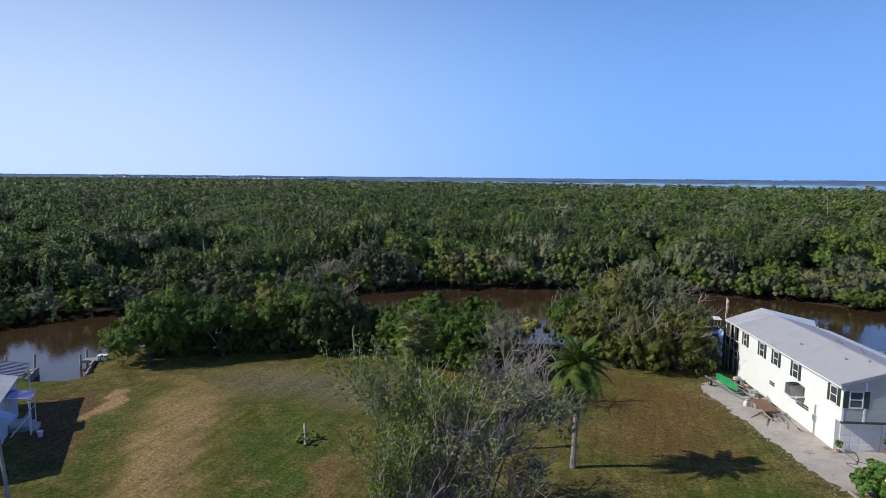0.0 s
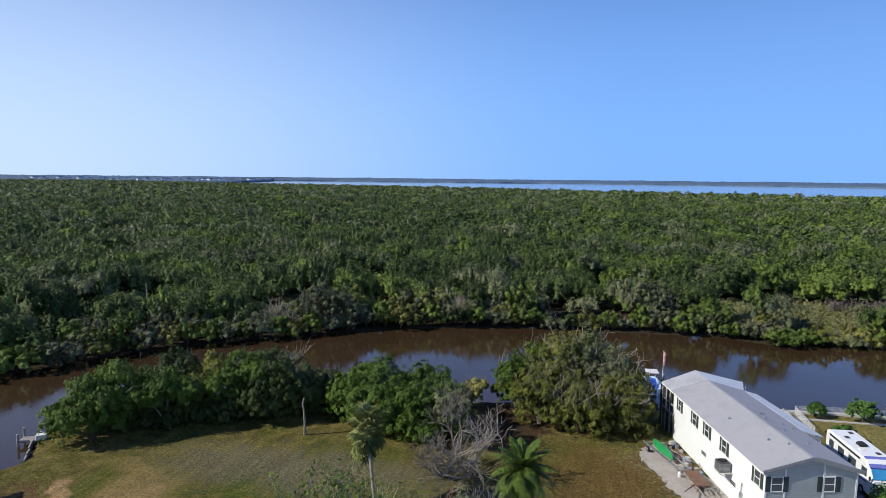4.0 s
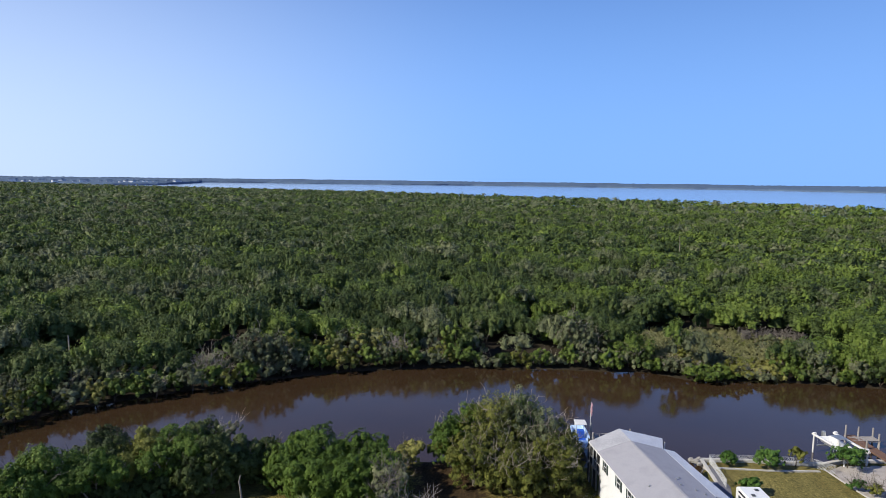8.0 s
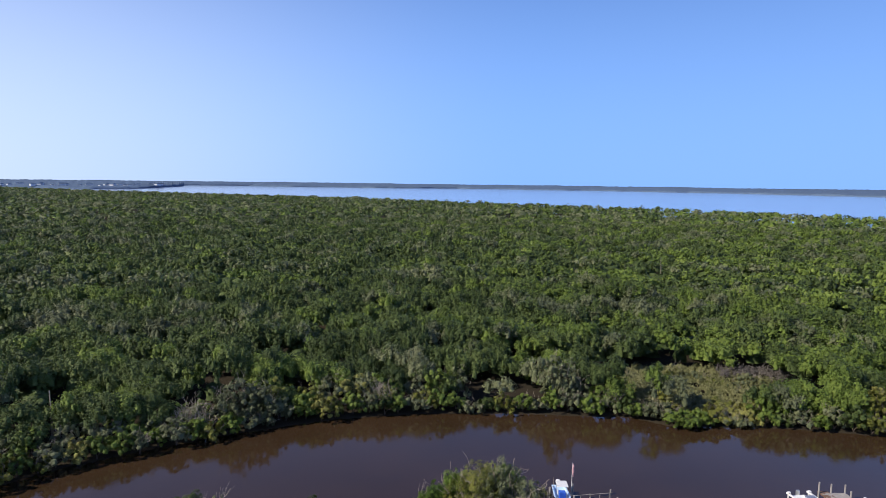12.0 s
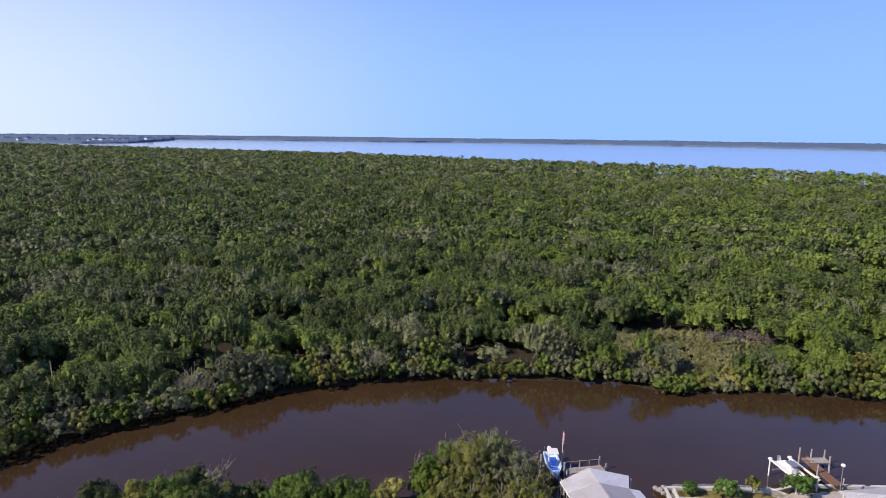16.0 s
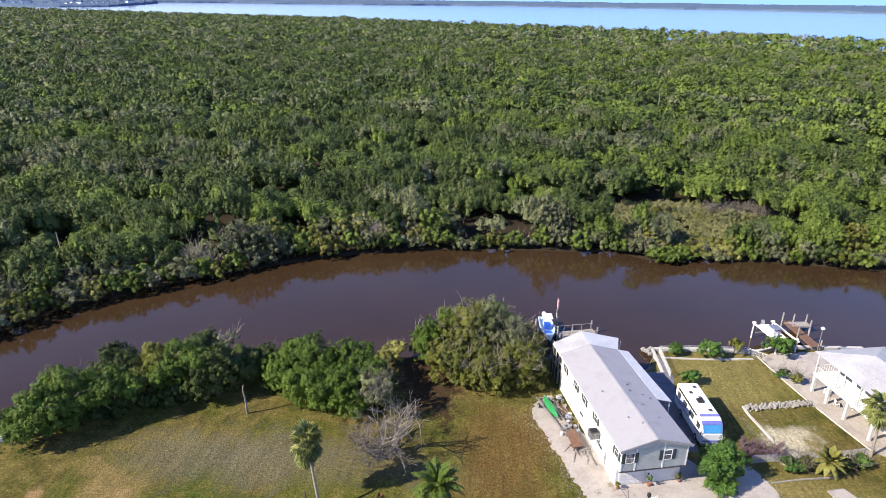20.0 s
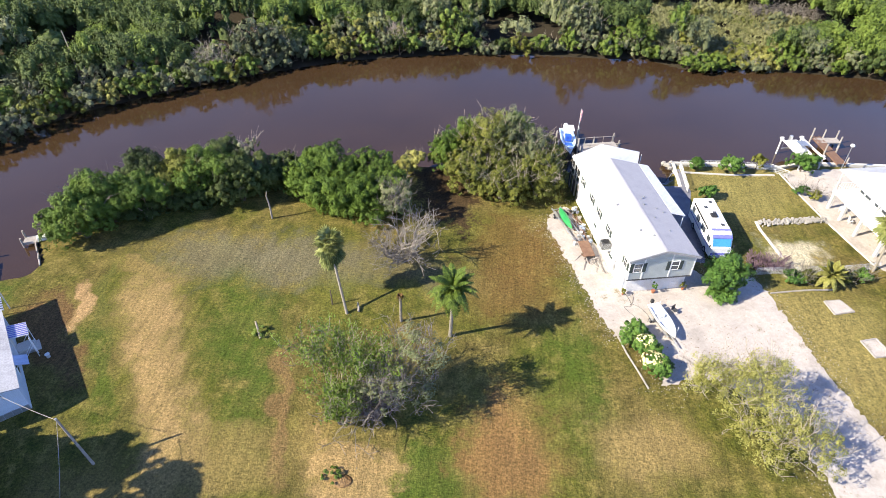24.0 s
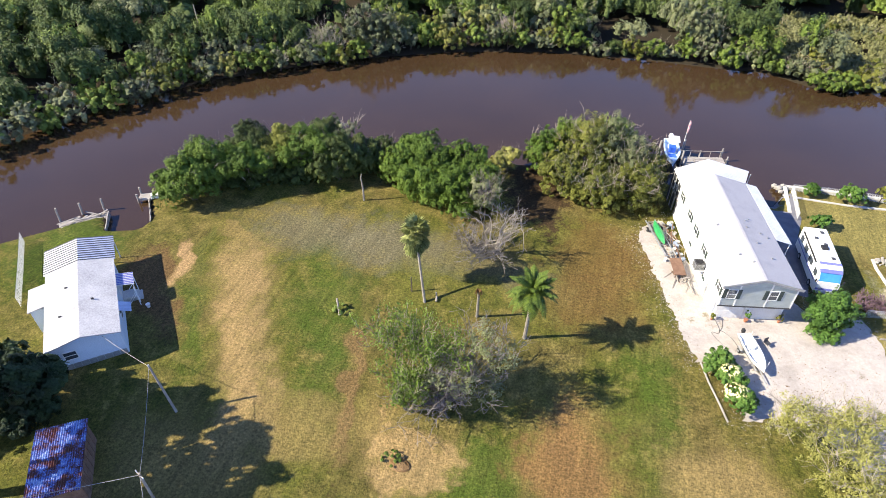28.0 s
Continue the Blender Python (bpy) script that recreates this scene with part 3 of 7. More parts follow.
# the open bay is ruffled by the wind, the canal is sheltered
wsep = n.new("ShaderNodeSeparateXYZ")
l.new(P, wsep.inputs[0])
ruffle = n.new("ShaderNodeMapRange")
for socket, value in zip(("From Min", "From Max", "To Min", "To Max"), (300.0, 700.0, 0.05, 0.11)):
    ruffle.inputs[socket].default_value = value
l.new(math_n(n, l, 'ADD', wsep.outputs[1], wsep.outputs[0]), ruffle.inputs["Value"])
l.new(ruffle.outputs[0], b.inputs["Roughness"])
# the bay's pale sky reflection is painted into its base colour
bay_sky_tint = n.new("ShaderNodeMapRange")
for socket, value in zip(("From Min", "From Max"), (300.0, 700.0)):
    bay_sky_tint.inputs[socket].default_value = value
l.new(math_n(n, l, 'ADD', wsep.outputs[1], wsep.outputs[0]), bay_sky_tint.inputs["Value"])
l.new(mixc(n, l, bay_sky_tint.outputs[0], silty, (0.17, 0.20, 0.28)), b.inputs["Base Color"])
bm = bmesh.new()
ring = [bm.verts.new((math.cos(k * math.tau / 96) * 4955, math.sin(k * math.tau / 96) * 4955, WATER_Z)) for k in range(96)]
bm.faces.new(ring)
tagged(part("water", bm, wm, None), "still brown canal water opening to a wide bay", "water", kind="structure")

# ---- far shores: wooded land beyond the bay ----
# the haze of distance is put into this blue-grey base colour
far_mat = mottled("haze_tinted_far_woods", (0.072, 0.110, 0.175), (0.098, 0.142, 0.205), 0.012, 0.95, 0.1, fine=0.06, relief=0.0)
rng = np.random.default_rng(5)


def shore(name, line, top, seed, label, rim=4930.0, wobble=18.0):
    """Low wooded land along a line of (x, y), running back to the rim of the water."""
    r = np.random.default_rng(seed)
    line = np.asarray(line, float)
    s = np.concatenate([[0], np.cumsum(np.hypot(*np.diff(line, axis=0).T))])
    k = int(s[-1] / 9)
    t = np.linspace(0, s[-1], k)
    x, y = np.interp(t, s, line[:, 0]), np.interp(t, s, line[:, 1])
    x += np.interp(t, np.linspace(0, s[-1], k // 14), r.normal(0, wobble * 0.5, k // 14))
    y += np.interp(t, np.linspace(0, s[-1], k // 10), r.normal(0, wobble, k // 10)) + np.interp(t, np.linspace(0, s[-1], k // 40 + 2), r.normal(0, wobble * 3, k // 40 + 2))
    out = np.maximum(rim / np.hypot(x, y) - 1, 0.004)
    ends = np.clip(np.minimum(t, s[-1] - t) / 160, 0, 1)
    rows = []
    for f, z in ((0, WATER_Z - 0.5), (0.004, 4.0), (0.05, 8.5), (0.45, 8.5 + (top - 8.5) * 0.45), (1.0, top)):
        ragged = r.normal(0, 1.0, k) + np.interp(t, np.linspace(0, s[-1], k // 12), r.normal(0, 1.3, k // 12))
        zz = (z + ragged) * ends if z > 0 else np.full(k, z)
        rows.append(np.stack([x * (1 + out * f), y * (1 + out * f), zz], -1))
    v = np.concatenate(rows)
    i = np.arange(len(rows) * k).reshape(len(rows), k)
    f4 = np.stack([i[:-1, :-1], i[:-1, 1:], i[1:, 1:], i[1:, :-1]], -1).reshape(-1, 4)
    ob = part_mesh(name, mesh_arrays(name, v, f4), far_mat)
    return tagged(ob, label, "far woods", kind="stuff")


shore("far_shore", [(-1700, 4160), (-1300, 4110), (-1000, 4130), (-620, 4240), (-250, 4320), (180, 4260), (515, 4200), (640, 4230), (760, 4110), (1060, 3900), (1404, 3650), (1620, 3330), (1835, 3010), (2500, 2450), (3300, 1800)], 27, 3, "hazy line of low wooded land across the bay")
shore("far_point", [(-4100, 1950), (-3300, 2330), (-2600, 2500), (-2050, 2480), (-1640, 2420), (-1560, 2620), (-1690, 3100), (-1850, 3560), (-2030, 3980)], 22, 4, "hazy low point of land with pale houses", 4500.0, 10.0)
shore("horizon_shore", [(-4700, 1300), (-4300, 2200), (-3700, 3080), (-2900, 3850), (-2200, 4300), (-1500, 4600), (-800, 4780)], 27, 6, "far strip of land on the horizon, tinted blue as haze", 4935.0, 8.0)

# ---- the mangrove woods beyond the canal ----


def wood_spots(rng, r0, r1, gap, back=0.0):
    """Scattered tree places in a fan in front of the canal, between two distances."""
    a = np.concatenate([rng.uniform(radians(-62), radians(48), int((r1 * r1 - r0 * r0) * radians(110) / 2 / gap ** 2))])
    r = np.sqrt(rng.uniform(r0 * r0, r1 * r1, len(a)))
    x, y = np.sin(a) * r, np.cos(a) * r
    ic, dc = inside_and_distance(CANAL, x, y)
    ib, db = inside_and_distance(BAY, x, y)
    ok = ~ic & (dc > back) & ~ib & far_side(x, y) & (db > 2)
    return x[ok], y[ok], dc[ok]


def woods(name, rng, x, y, tops, radius, leaves, size, material, label, sides=3, sprays=9, upright=1.0):
    """Many crowns as one mass of leaf blades, each crown a bundle of upright leafy shoots."""
    k = len(x) * sprays
    tree = np.repeat(np.arange(len(x)), sprays)
    a, far = rng.uniform(0, math.tau, k), np.sqrt(rng.uniform(0, 1, k))
    tip = tops[tree] * (1.04 - 0.34 * far ** 2) * rng.uniform(0.84, 1.05, k)
    root = np.stack([x[tree] + np.cos(a) * far * radius[tree], y[tree] + np.sin(a) * far * radius[tree]], -1)
    tall = np.minimum(rng.uniform(1.6, 3.6, k) * upright, 0.7 * tip)
    wide = rng.uniform(0.38, 0.95, k) * np.clip(radius[tree] / 2.6, 0.5, 1.3)
    per = max(2, leaves // sprays)
    shoot = np.repeat(np.arange(k), per)
    n = len(shoot)
    u, ang = rng.uniform(0, 1, n) ** 0.8, rng.uniform(0, math.tau, n)
    w = wide[shoot] * np.minimum(1.0, 0.16 + 1.25 * u ** 0.75) * rng.uniform(0.6, 1.15, n)
    out = np.stack([np.cos(ang), np.sin(ang)], -1)
    p = np.concatenate([root[shoot] + out * w[:, None], (tip[shoot] - u * tall[shoot])[:, None]], 1)
    p[:, 2] = np.maximum(p[:, 2], 0.1)
    nrm = np.concatenate([out, 0.25 + 0.9 * (1 - u)[:, None]], 1) + rng.normal(size=(n, 3)) * 0.38
    v, f = leaf_cloud(rng, p, nrm, size, 1.7, sides, -0.9)
    ob = part_mesh(name, mesh_arrays(name, v, f), material)
    return tagged(ob, label, "woods", kind="stuff")


def rounded_woods(name, rng, x, y, tops, radius, heads, leaves, size, material, label, head=1.0, rings=3, tall=(1.0, 1.7), dip=0.24, rise=-0.3, even=0.84, core=0.74):
    """Crowns as ragged round heads of foliage with loose leaf sprays on them, as one mass."""
    k = len(x) * heads
    tree = np.repeat(np.arange(len(x)), heads)
    a, far = rng.uniform(0, math.tau, k), np.sqrt(rng.uniform(0, 1, k)) * 0.9 * (heads > 1)
    r = head * radius[tree] * rng.uniform(0.22, 0.46, k) * (1.0 if heads > 1 else 2.2)
    up = rng.uniform(*tall, k)
    top = tops[tree] * (1 - dip * far ** 2) * rng.uniform(even, 1.05, k)
    c = np.stack([x[tree] + np.cos(a) * far * radius[tree], y[tree] + np.sin(a) * far * radius[tree], top - r * up], -1)
    turn = rng.uniform(0, math.tau, k)
    shape = np.stack([np.ones(k), np.ones(k), up], -1) * r[:, None]
    heart = shape * core
    loops = [c[:, None, :] + (rng.normal(0, 0.16, (k, 1, 3)) + np.array([0, 0, 1.0])) * heart[:, None, :]]
    for step, (wide, high) in enumerate((((0.95, -0.3),) if rings == 1 else ((0.76, 0.58), (1.0, -0.7)))):
        ang = turn[:, None] + np.arange(5)[None] * math.tau / 5 + step * 0.63 + rng.uniform(-0.3, 0.3, (k, 5))
        w = wide * rng.uniform(0.68, 1.22, (k, 5))
        loops.append(c[:, None, :] + np.stack([np.cos(ang) * w, np.sin(ang) * w, high + rng.normal(0, 0.16, (k, 5))], -1) * heart[:, None, :])
    v = np.concatenate(loops, 1).reshape(-1, 3)
    f = []
    for i in range(5):
        j = (i + 1) % 5
        f.append((0, 1 + i, 1 + j))
        for q in range(1, 1 + 5 * (rings - 1), 5):
            f += [(q + i, q + 5 + i, q + 5 + j), (q + i, q + 5 + j, q + j)]
    faces = (np.arange(k)[:, None, None] * (1 + 5 * rings) + np.array(f)[None]).reshape(-1, 3)
    n = len(x) * leaves
    own = rng.choice(k, n, p=r ** 2 / (r ** 2).sum())
    d = rng.normal(size=(n, 3))
    d[:, 2] = np.where(d[:, 2] < -0.4, -d[:, 2], d[:, 2])
    d /= np.linalg.norm(d, axis=1, keepdims=True)
    p = c[own] + d * shape[own] * rng.uniform(0.72, 1.25, (n, 1))
    lv, lf = leaf_cloud(rng, p, d + np.array([0, 0, 0.15]) + rng.normal(size=d.shape) * 0.27, size, 1.5, 3, rise)
    ob = part_mesh(name, mesh_arrays(name, np.concatenate([v, lv]), np.concatenate([faces, lf + len(v)])), material)
    return tagged(ob, label, "woods", kind="stuff")


rng = np.random.default_rng(11)


def rolling(x, y, s, seed):
    """Smooth uneven swells of about s metres, between about -1 and 1."""
    r = np.random.default_rng(seed)
    out = np.zeros_like(x)
    for k in range(7):
        a, q = r.uniform(0, math.pi), math.tau / (s * r.uniform(0.6, 1.7))
        out = out + np.sin((x * math.cos(a) + y * math.sin(a)) * q + r.uniform(0, 6.28))
    return out / 3.0


def canopy_top(x, y):
    """Height of the wood's crowns: swells, hollows, and taller growth towards the bay."""
    far = np.hypot(x, y)
    base = 9.6 + 2.9 * smooth(450, 900, far)
    return base + 1.3 * rolling(x, y, 46, 3) + 1.2 * rolling(x, y, 17, 4) - 3.6 * smooth(0.55, 1.1, rolling(x, y, 30, 5))


def open_marsh(x, y):
    """The low dry scrub behind the bank on the right."""
    return ((x - 48) / 21) ** 2 + ((y - 140) / 14) ** 2 < 1


def hollow(x, y):
    """Dark gaps in the wood behind the bank."""
    return (((x - 4) / 6.5) ** 2 + ((y - 133.5) / 5.5) ** 2 < 1) | (((x - 25) / 2.8) ** 2 + ((y - 138) / 7.5) ** 2 < 1)


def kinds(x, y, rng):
    """Which kind of tree stands where: 0 dark, 1 bright, 2 grey-green, in drifts. The bright share rises eastward to
    imitate front light, the grey share with distance to imitate haze.
    """
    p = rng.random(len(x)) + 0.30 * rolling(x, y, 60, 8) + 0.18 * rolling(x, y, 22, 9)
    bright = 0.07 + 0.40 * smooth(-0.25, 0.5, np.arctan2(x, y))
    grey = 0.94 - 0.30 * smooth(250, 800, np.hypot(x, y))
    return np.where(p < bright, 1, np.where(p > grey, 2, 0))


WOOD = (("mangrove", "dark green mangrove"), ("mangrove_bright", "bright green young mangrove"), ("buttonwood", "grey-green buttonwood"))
x, y, dc = wood_spots(rng, 60, 250, 4.3, 5.0)
keep = ~open_marsh(x, y) & ~hollow(x, y)
x, y, dc = x[keep], y[keep], dc[keep]
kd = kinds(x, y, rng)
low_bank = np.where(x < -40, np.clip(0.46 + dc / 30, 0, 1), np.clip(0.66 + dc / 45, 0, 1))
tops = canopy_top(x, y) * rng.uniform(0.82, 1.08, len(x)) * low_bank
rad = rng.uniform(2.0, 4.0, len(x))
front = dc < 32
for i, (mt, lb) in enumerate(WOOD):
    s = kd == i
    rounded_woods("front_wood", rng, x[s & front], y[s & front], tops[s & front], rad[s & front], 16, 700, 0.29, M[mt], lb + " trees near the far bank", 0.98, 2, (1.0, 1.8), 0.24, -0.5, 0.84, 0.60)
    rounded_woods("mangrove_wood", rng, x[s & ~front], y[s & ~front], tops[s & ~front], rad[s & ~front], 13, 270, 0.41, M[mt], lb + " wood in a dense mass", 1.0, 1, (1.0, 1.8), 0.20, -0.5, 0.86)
# the dim lower storey that closes the gaps between the crowns
for r0, r1, gap, wide, sprays in ((60, 250, 4.6, 3.6, 36), (250, 640, 7.0, 6.4, 6)):
    x, y, dc = wood_spots(rng, r0, r1, gap, 19.0)
    keep = ~open_marsh(48 + (x - 48) * 0.8, 140 + (y - 140) * 0.7) & ~hollow(x, y)
    x, y, dc = x[keep], y[keep], dc[keep]
    rounded_woods("understorey", rng, x, y, canopy_top(x, y) * rng.uniform(0.48, 0.68, len(x)) * np.clip(0.5 + dc / 45, 0, 1), rng.uniform(0.7, 1.0, len(x)) * wide, 1, sprays, 0.5, M["mangrove"], "dim lower storey of mangroves under the crowns", 1.0, 2, (0.5, 0.9), 0.1, 0.0, 0.84, 1.0)
x, y, dc = wood_spots(rng, 250, 640, 6.1, 6.0)
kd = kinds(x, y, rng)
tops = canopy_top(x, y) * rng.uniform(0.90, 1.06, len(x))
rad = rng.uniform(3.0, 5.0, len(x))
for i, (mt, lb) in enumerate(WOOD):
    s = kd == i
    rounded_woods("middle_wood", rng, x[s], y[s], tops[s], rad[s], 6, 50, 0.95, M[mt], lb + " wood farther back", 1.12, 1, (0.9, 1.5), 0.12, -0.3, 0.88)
x, y, dc = wood_spots(rng, 640, 2600, 10.5, 6.0)
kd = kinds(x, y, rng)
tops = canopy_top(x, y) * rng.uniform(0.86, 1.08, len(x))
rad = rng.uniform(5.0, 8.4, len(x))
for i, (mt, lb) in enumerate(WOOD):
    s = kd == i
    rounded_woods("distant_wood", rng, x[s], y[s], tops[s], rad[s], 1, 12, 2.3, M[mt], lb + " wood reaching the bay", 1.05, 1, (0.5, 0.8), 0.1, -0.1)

# ---- trees and palms ----


def tree(name, label, category, x, y, lumps, leaves, size, material, trunk_r=0.14, limbs=3, seed=1, z=None, bark="bark", stretch=1.7, up=0.5, shell=0.5, twigs=0, low=-0.35, group="", twig_mat="dry_twig", skirt=False, spray=0.42, rise=-0.8, limb=0.8):
    """A tree or bush: tapered trunk with limbs, and a crown of many leaves in uneven lumps (local x, y, z, rx, ry, rz)."""
    r = np.random.default_rng(seed)
    z0 = float(land_height(x, y)) if z is None else z
    t = thing(name, label, category, pose(x, y, z0), group)
    lumps = np.asarray(lumps, float)
    spray = min(spray, 0.16 * float(lumps[:, 3].mean()))
    lines = []
    for cx, cy, cz, rx, ry, rz in lumps[: max(limbs, 1)]:
        lines.append(([Vector((0.05 * cx, 0.05 * cy, -0.15)), Vector((0.25 * cx, 0.25 * cy, cz * 0.35)), Vector((0.7 * cx, 0.7 * cy, cz * 0.75)), Vector((cx, cy, cz + rz * 0.4))], [trunk_r, trunk_r * 0.8, trunk_r * 0.5, trunk_r * 0.15]))
        for k in range(3):
            a = r.uniform(0, math.tau)
            lines.append(([Vector((0.6 * cx, 0.6 * cy, cz * 0.65)), Vector((cx + rx * 0.4 * math.cos(a), cy + ry * 0.4 * math.sin(a), cz)), Vector((cx + rx * 0.85 * math.cos(a), cy + ry * 0.85 * math.sin(a), cz + rz * r.uniform(0.1, 0.5)))], [trunk_r * 0.45, trunk_r * 0.3, 0.015]))
    part("trunk", branches_mesh(lines), M[bark], t)
    # ragged side lobes break the outline
    extra = []
    for cx, cy, cz, rx, ry, rz in lumps:
        for k in range(13):
            d = r.normal(size=3)
            d /= np.linalg.norm(d)
            d[2] = abs(d[2]) * 1.05 - 0.3
            s = r.uniform(0.24, 0.44)
            extra.append((cx + d[0] * rx * 0.84, cy + d[1] * ry * 0.84, cz + d[2] * rz * 0.84, rx * s, ry * s, rz * s))
    allp = np.concatenate([lumps * np.array([1, 1, 1, 0.74, 0.74, 0.74]), np.array(extra)])
    if skirt:
        allp = np.concatenate([allp, np.array([(cx * 1.1, cy * 1.1, min(rz, cz) * 0.55, rx * 0.95, ry * 0.95, min(rz, cz) * 0.6) for cx, cy, cz, rx, ry, rz in lumps])])
    part_mesh("crown", crown_mesh("crown", r, allp, int(leaves * 1.25), size, stretch, up, shell, 3, low, rise, spray), M[material], t)
    if twigs:
        tw = []
        for k in range(twigs):
            i = r.integers(0, len(allp))
            c = Vector(allp[i, :3])
            d = Vector(r.normal(0, 1, 3))
            d.z = abs(d.z) + 0.3
            d.normalize()
            q = c + Vector((d.x * allp[i, 3], d.y * allp[i, 4], d.z * allp[i, 5])) * 0.6
            tw += grow(r, q, d, limb * r.uniform(0.6, 1.4), 0.022 + 0.012 * (limb > 1), 1, 0.6, 0.2, 3, None, 3)
        tagged(part("bare_twig", branches_mesh(tw, 3, 0.012), M[twig_mat], t, "bare pale grey twigs"), kind="stuff")
    return t


# dark clump of trees along the near bank
CLUMP = "dense dark green bank tree beside the canal"
tree("bank_tree", "bright green low bushy bank tree beside the dock", "tree", -54.0, 56.6, [(0, 0, 1.7, 2.0, 1.9, 1.7), (1.2, 0.8, 2.2, 1.6, 1.6, 1.5)], 4200, 0.22, "bank_green", 0.12, 2, 21)
for i, (x, y, h, s, mt, hang) in enumerate(((-50.4, 56.0, 6.2, 2.9, "bank_green", 0.44), (-48.6, 59.4, 7.4, 3.0, "bank_green", 0.50), (-44.3, 60.6, 6.0, 2.6, "bank_green", 0.72), (-45.2, 64.2, 6.8, 2.8, "bank_dark", 0.60),
                                            (-40.8, 65.2, 6.8, 2.7, "olive", 0.62), (-37.2, 66.0, 7.0, 3.0, "bank_green", 0.60), (-33.6, 66.2, 6.6, 2.6, "bank_dark", 0.48), (-37.0, 69.4, 6.6, 2.7, "bank_dark", 0.58), (-31.4, 69.2, 5.0, 2.3, "bank_dark", 0.52), (-28.8, 70.8, 4.2, 2.0, "bank_dark", 0.5))):
    hang -= 0.13
    s *= 1.12
    deep = h * (1 - hang) * 0.86
    tree("bank_tree", CLUMP, "tree", x, y, [(0, 0, h * hang + deep * 0.3, s * 0.8, s * 0.8, deep), (s * 0.5, s * 0.2, h * hang + deep * 0.1, s * 0.6, s * 0.6, deep * 0.8), (-s * 0.45, -s * 0.45, h * hang, s * 0.62, s * 0.58, deep * 0.85)],
         18000, 0.135, mt, 0.085, 3, 30 + i, group="bank trees", twigs=10, low=-0.5, limb=1.1, bark="pale_bark" if i == 2 else "bark")
tree("bank_tree", "thin bare-topped tree with pale twigs behind the bank trees", "tree", -33.4, 70.4, [(0, 0, 5.4, 1.2, 1.1, 1.0)], 900, 0.16, "buttonwood", 0.08, 1, 46, twigs=14, twig_mat="pale_bark", limb=0.9, group="bank trees")
# low dark growth added under and behind the bank trees to fill their shaded hollow
for i in range(13):
    x, y, q = -50.6 + 1.84 * i, 58.6 + 1.0 * i + 0.5 * math.sin(i * 1.9), 1.9 + 0.35 * math.sin(i * 2.3)
    tree("bank_bush", "low dark green bush added to fill the shaded hollow under the bank trees", "bush", x, y, [(0, 0, 1.5, q, q * 0.75, 1.5), (q * 0.55, 0.3, 1.7, q * 0.7, q * 0.6, 1.5)], 3000, 0.24, "bank_dark", 0.08, 2, 340 + i, low=-0.9, group="bank bushes", skirt=True)
# bright green bushes in the middle of the bank
for i, (x, y, h, s) in enumerate(((-24.8, 67.8, 5.6, 2.6), (-20.8, 65.8, 5.6, 3.2), (-16.4, 64.6, 5.6, 3.2), (-13.2, 66.8, 5.6, 2.7), (-21.2, 70.0, 7.0, 3.0), (-16.0, 70.0, 6.6, 2.8), (-25.0, 71.2, 5.6, 2.2))):
    tree("green_bush", "tall bright green leafy bush on the canal bank", "bush", x, y, [(0, 0, h * 0.55, s * 0.85, s * 0.8, h * 0.42), (s * 0.4, -s * 0.35, h * 0.4, s * 0.6, s * 0.6, h * 0.36), (-s * 0.45, s * 0.1, h * 0.42, s * 0.6, s * 0.6, h * 0.34)],
         17000, 0.135, "bank_green", 0.1, 3, 50 + i, group="green bushes", up=0.4, skirt=True, low=-0.6)
tree("grey_bush", "thin grey-brown twiggy bush beside the green bushes", "bush", -11.72, 63.58, [(0, 0, 3.4, 1.8, 1.8, 2.6)], 1300, 0.22, "buttonwood", 0.07, 1, 61, twigs=110)
tree("yellow_bush", "small yellowish green bush at the water", "bush", -11.09, 75.68, [(0, 0, 1.8, 1.7, 1.5, 1.5), (-1.2, -0.4, 1.4, 1.2, 1.2, 1.2)], 2600, 0.3, "yellow_green", 0.07, 2, 62, twigs=14)
tree("yellow_bush", "small yellowish green bush at the water", "bush", -7.45, 77.36, [(0, 0, 1.6, 1.3, 1.3, 1.3)], 1500, 0.3, "olive", 0.07, 1, 63, twigs=10)
# the wide olive bush beside the white house
for i, (x, y, h, s, mt, tw) in enumerate(((-0.8, 76.0, 9.6, 3.7, "olive", 70), (4.0, 75.4, 10.0, 3.8, "buttonwood", 80), (7.4, 76.2, 7.2, 2.9, "olive", 45), (-2.8, 72.0, 6.6, 2.9, "olive", 45), (1.6, 70.8, 6.0, 3.1, "olive", 90),
                                          (6.6, 72.0, 6.6, 3.0, "olive", 110), (3.0, 79.4, 9.0, 2.9, "bank_green", 10), (-6.2, 76.6, 6.6, 2.5, "bank_green", 8), (-3.4, 78.6, 7.6, 2.5, "bank_green", 8))):
    tree("olive_bush", "wide olive green bush with bare grey twigs on the bank", "bush", x, y, [(0, 0, h * 0.58, s * 0.85, s * 0.85, h * 0.38), (s * 0.4, -s * 0.3, h * 0.42, s * 0.6, s * 0.6, h * 0.36), (-s * 0.4, s * 0.1, h * 0.45, s * 0.6, s * 0.6, h * 0.34)],
         12500, 0.135, mt, 0.10, 3, 70 + i, group="olive bushes", twigs=tw * 2 // 3, twig_mat="pale_bark", bark="pale_bark", skirt=True, low=-0.6, limb=1.2)


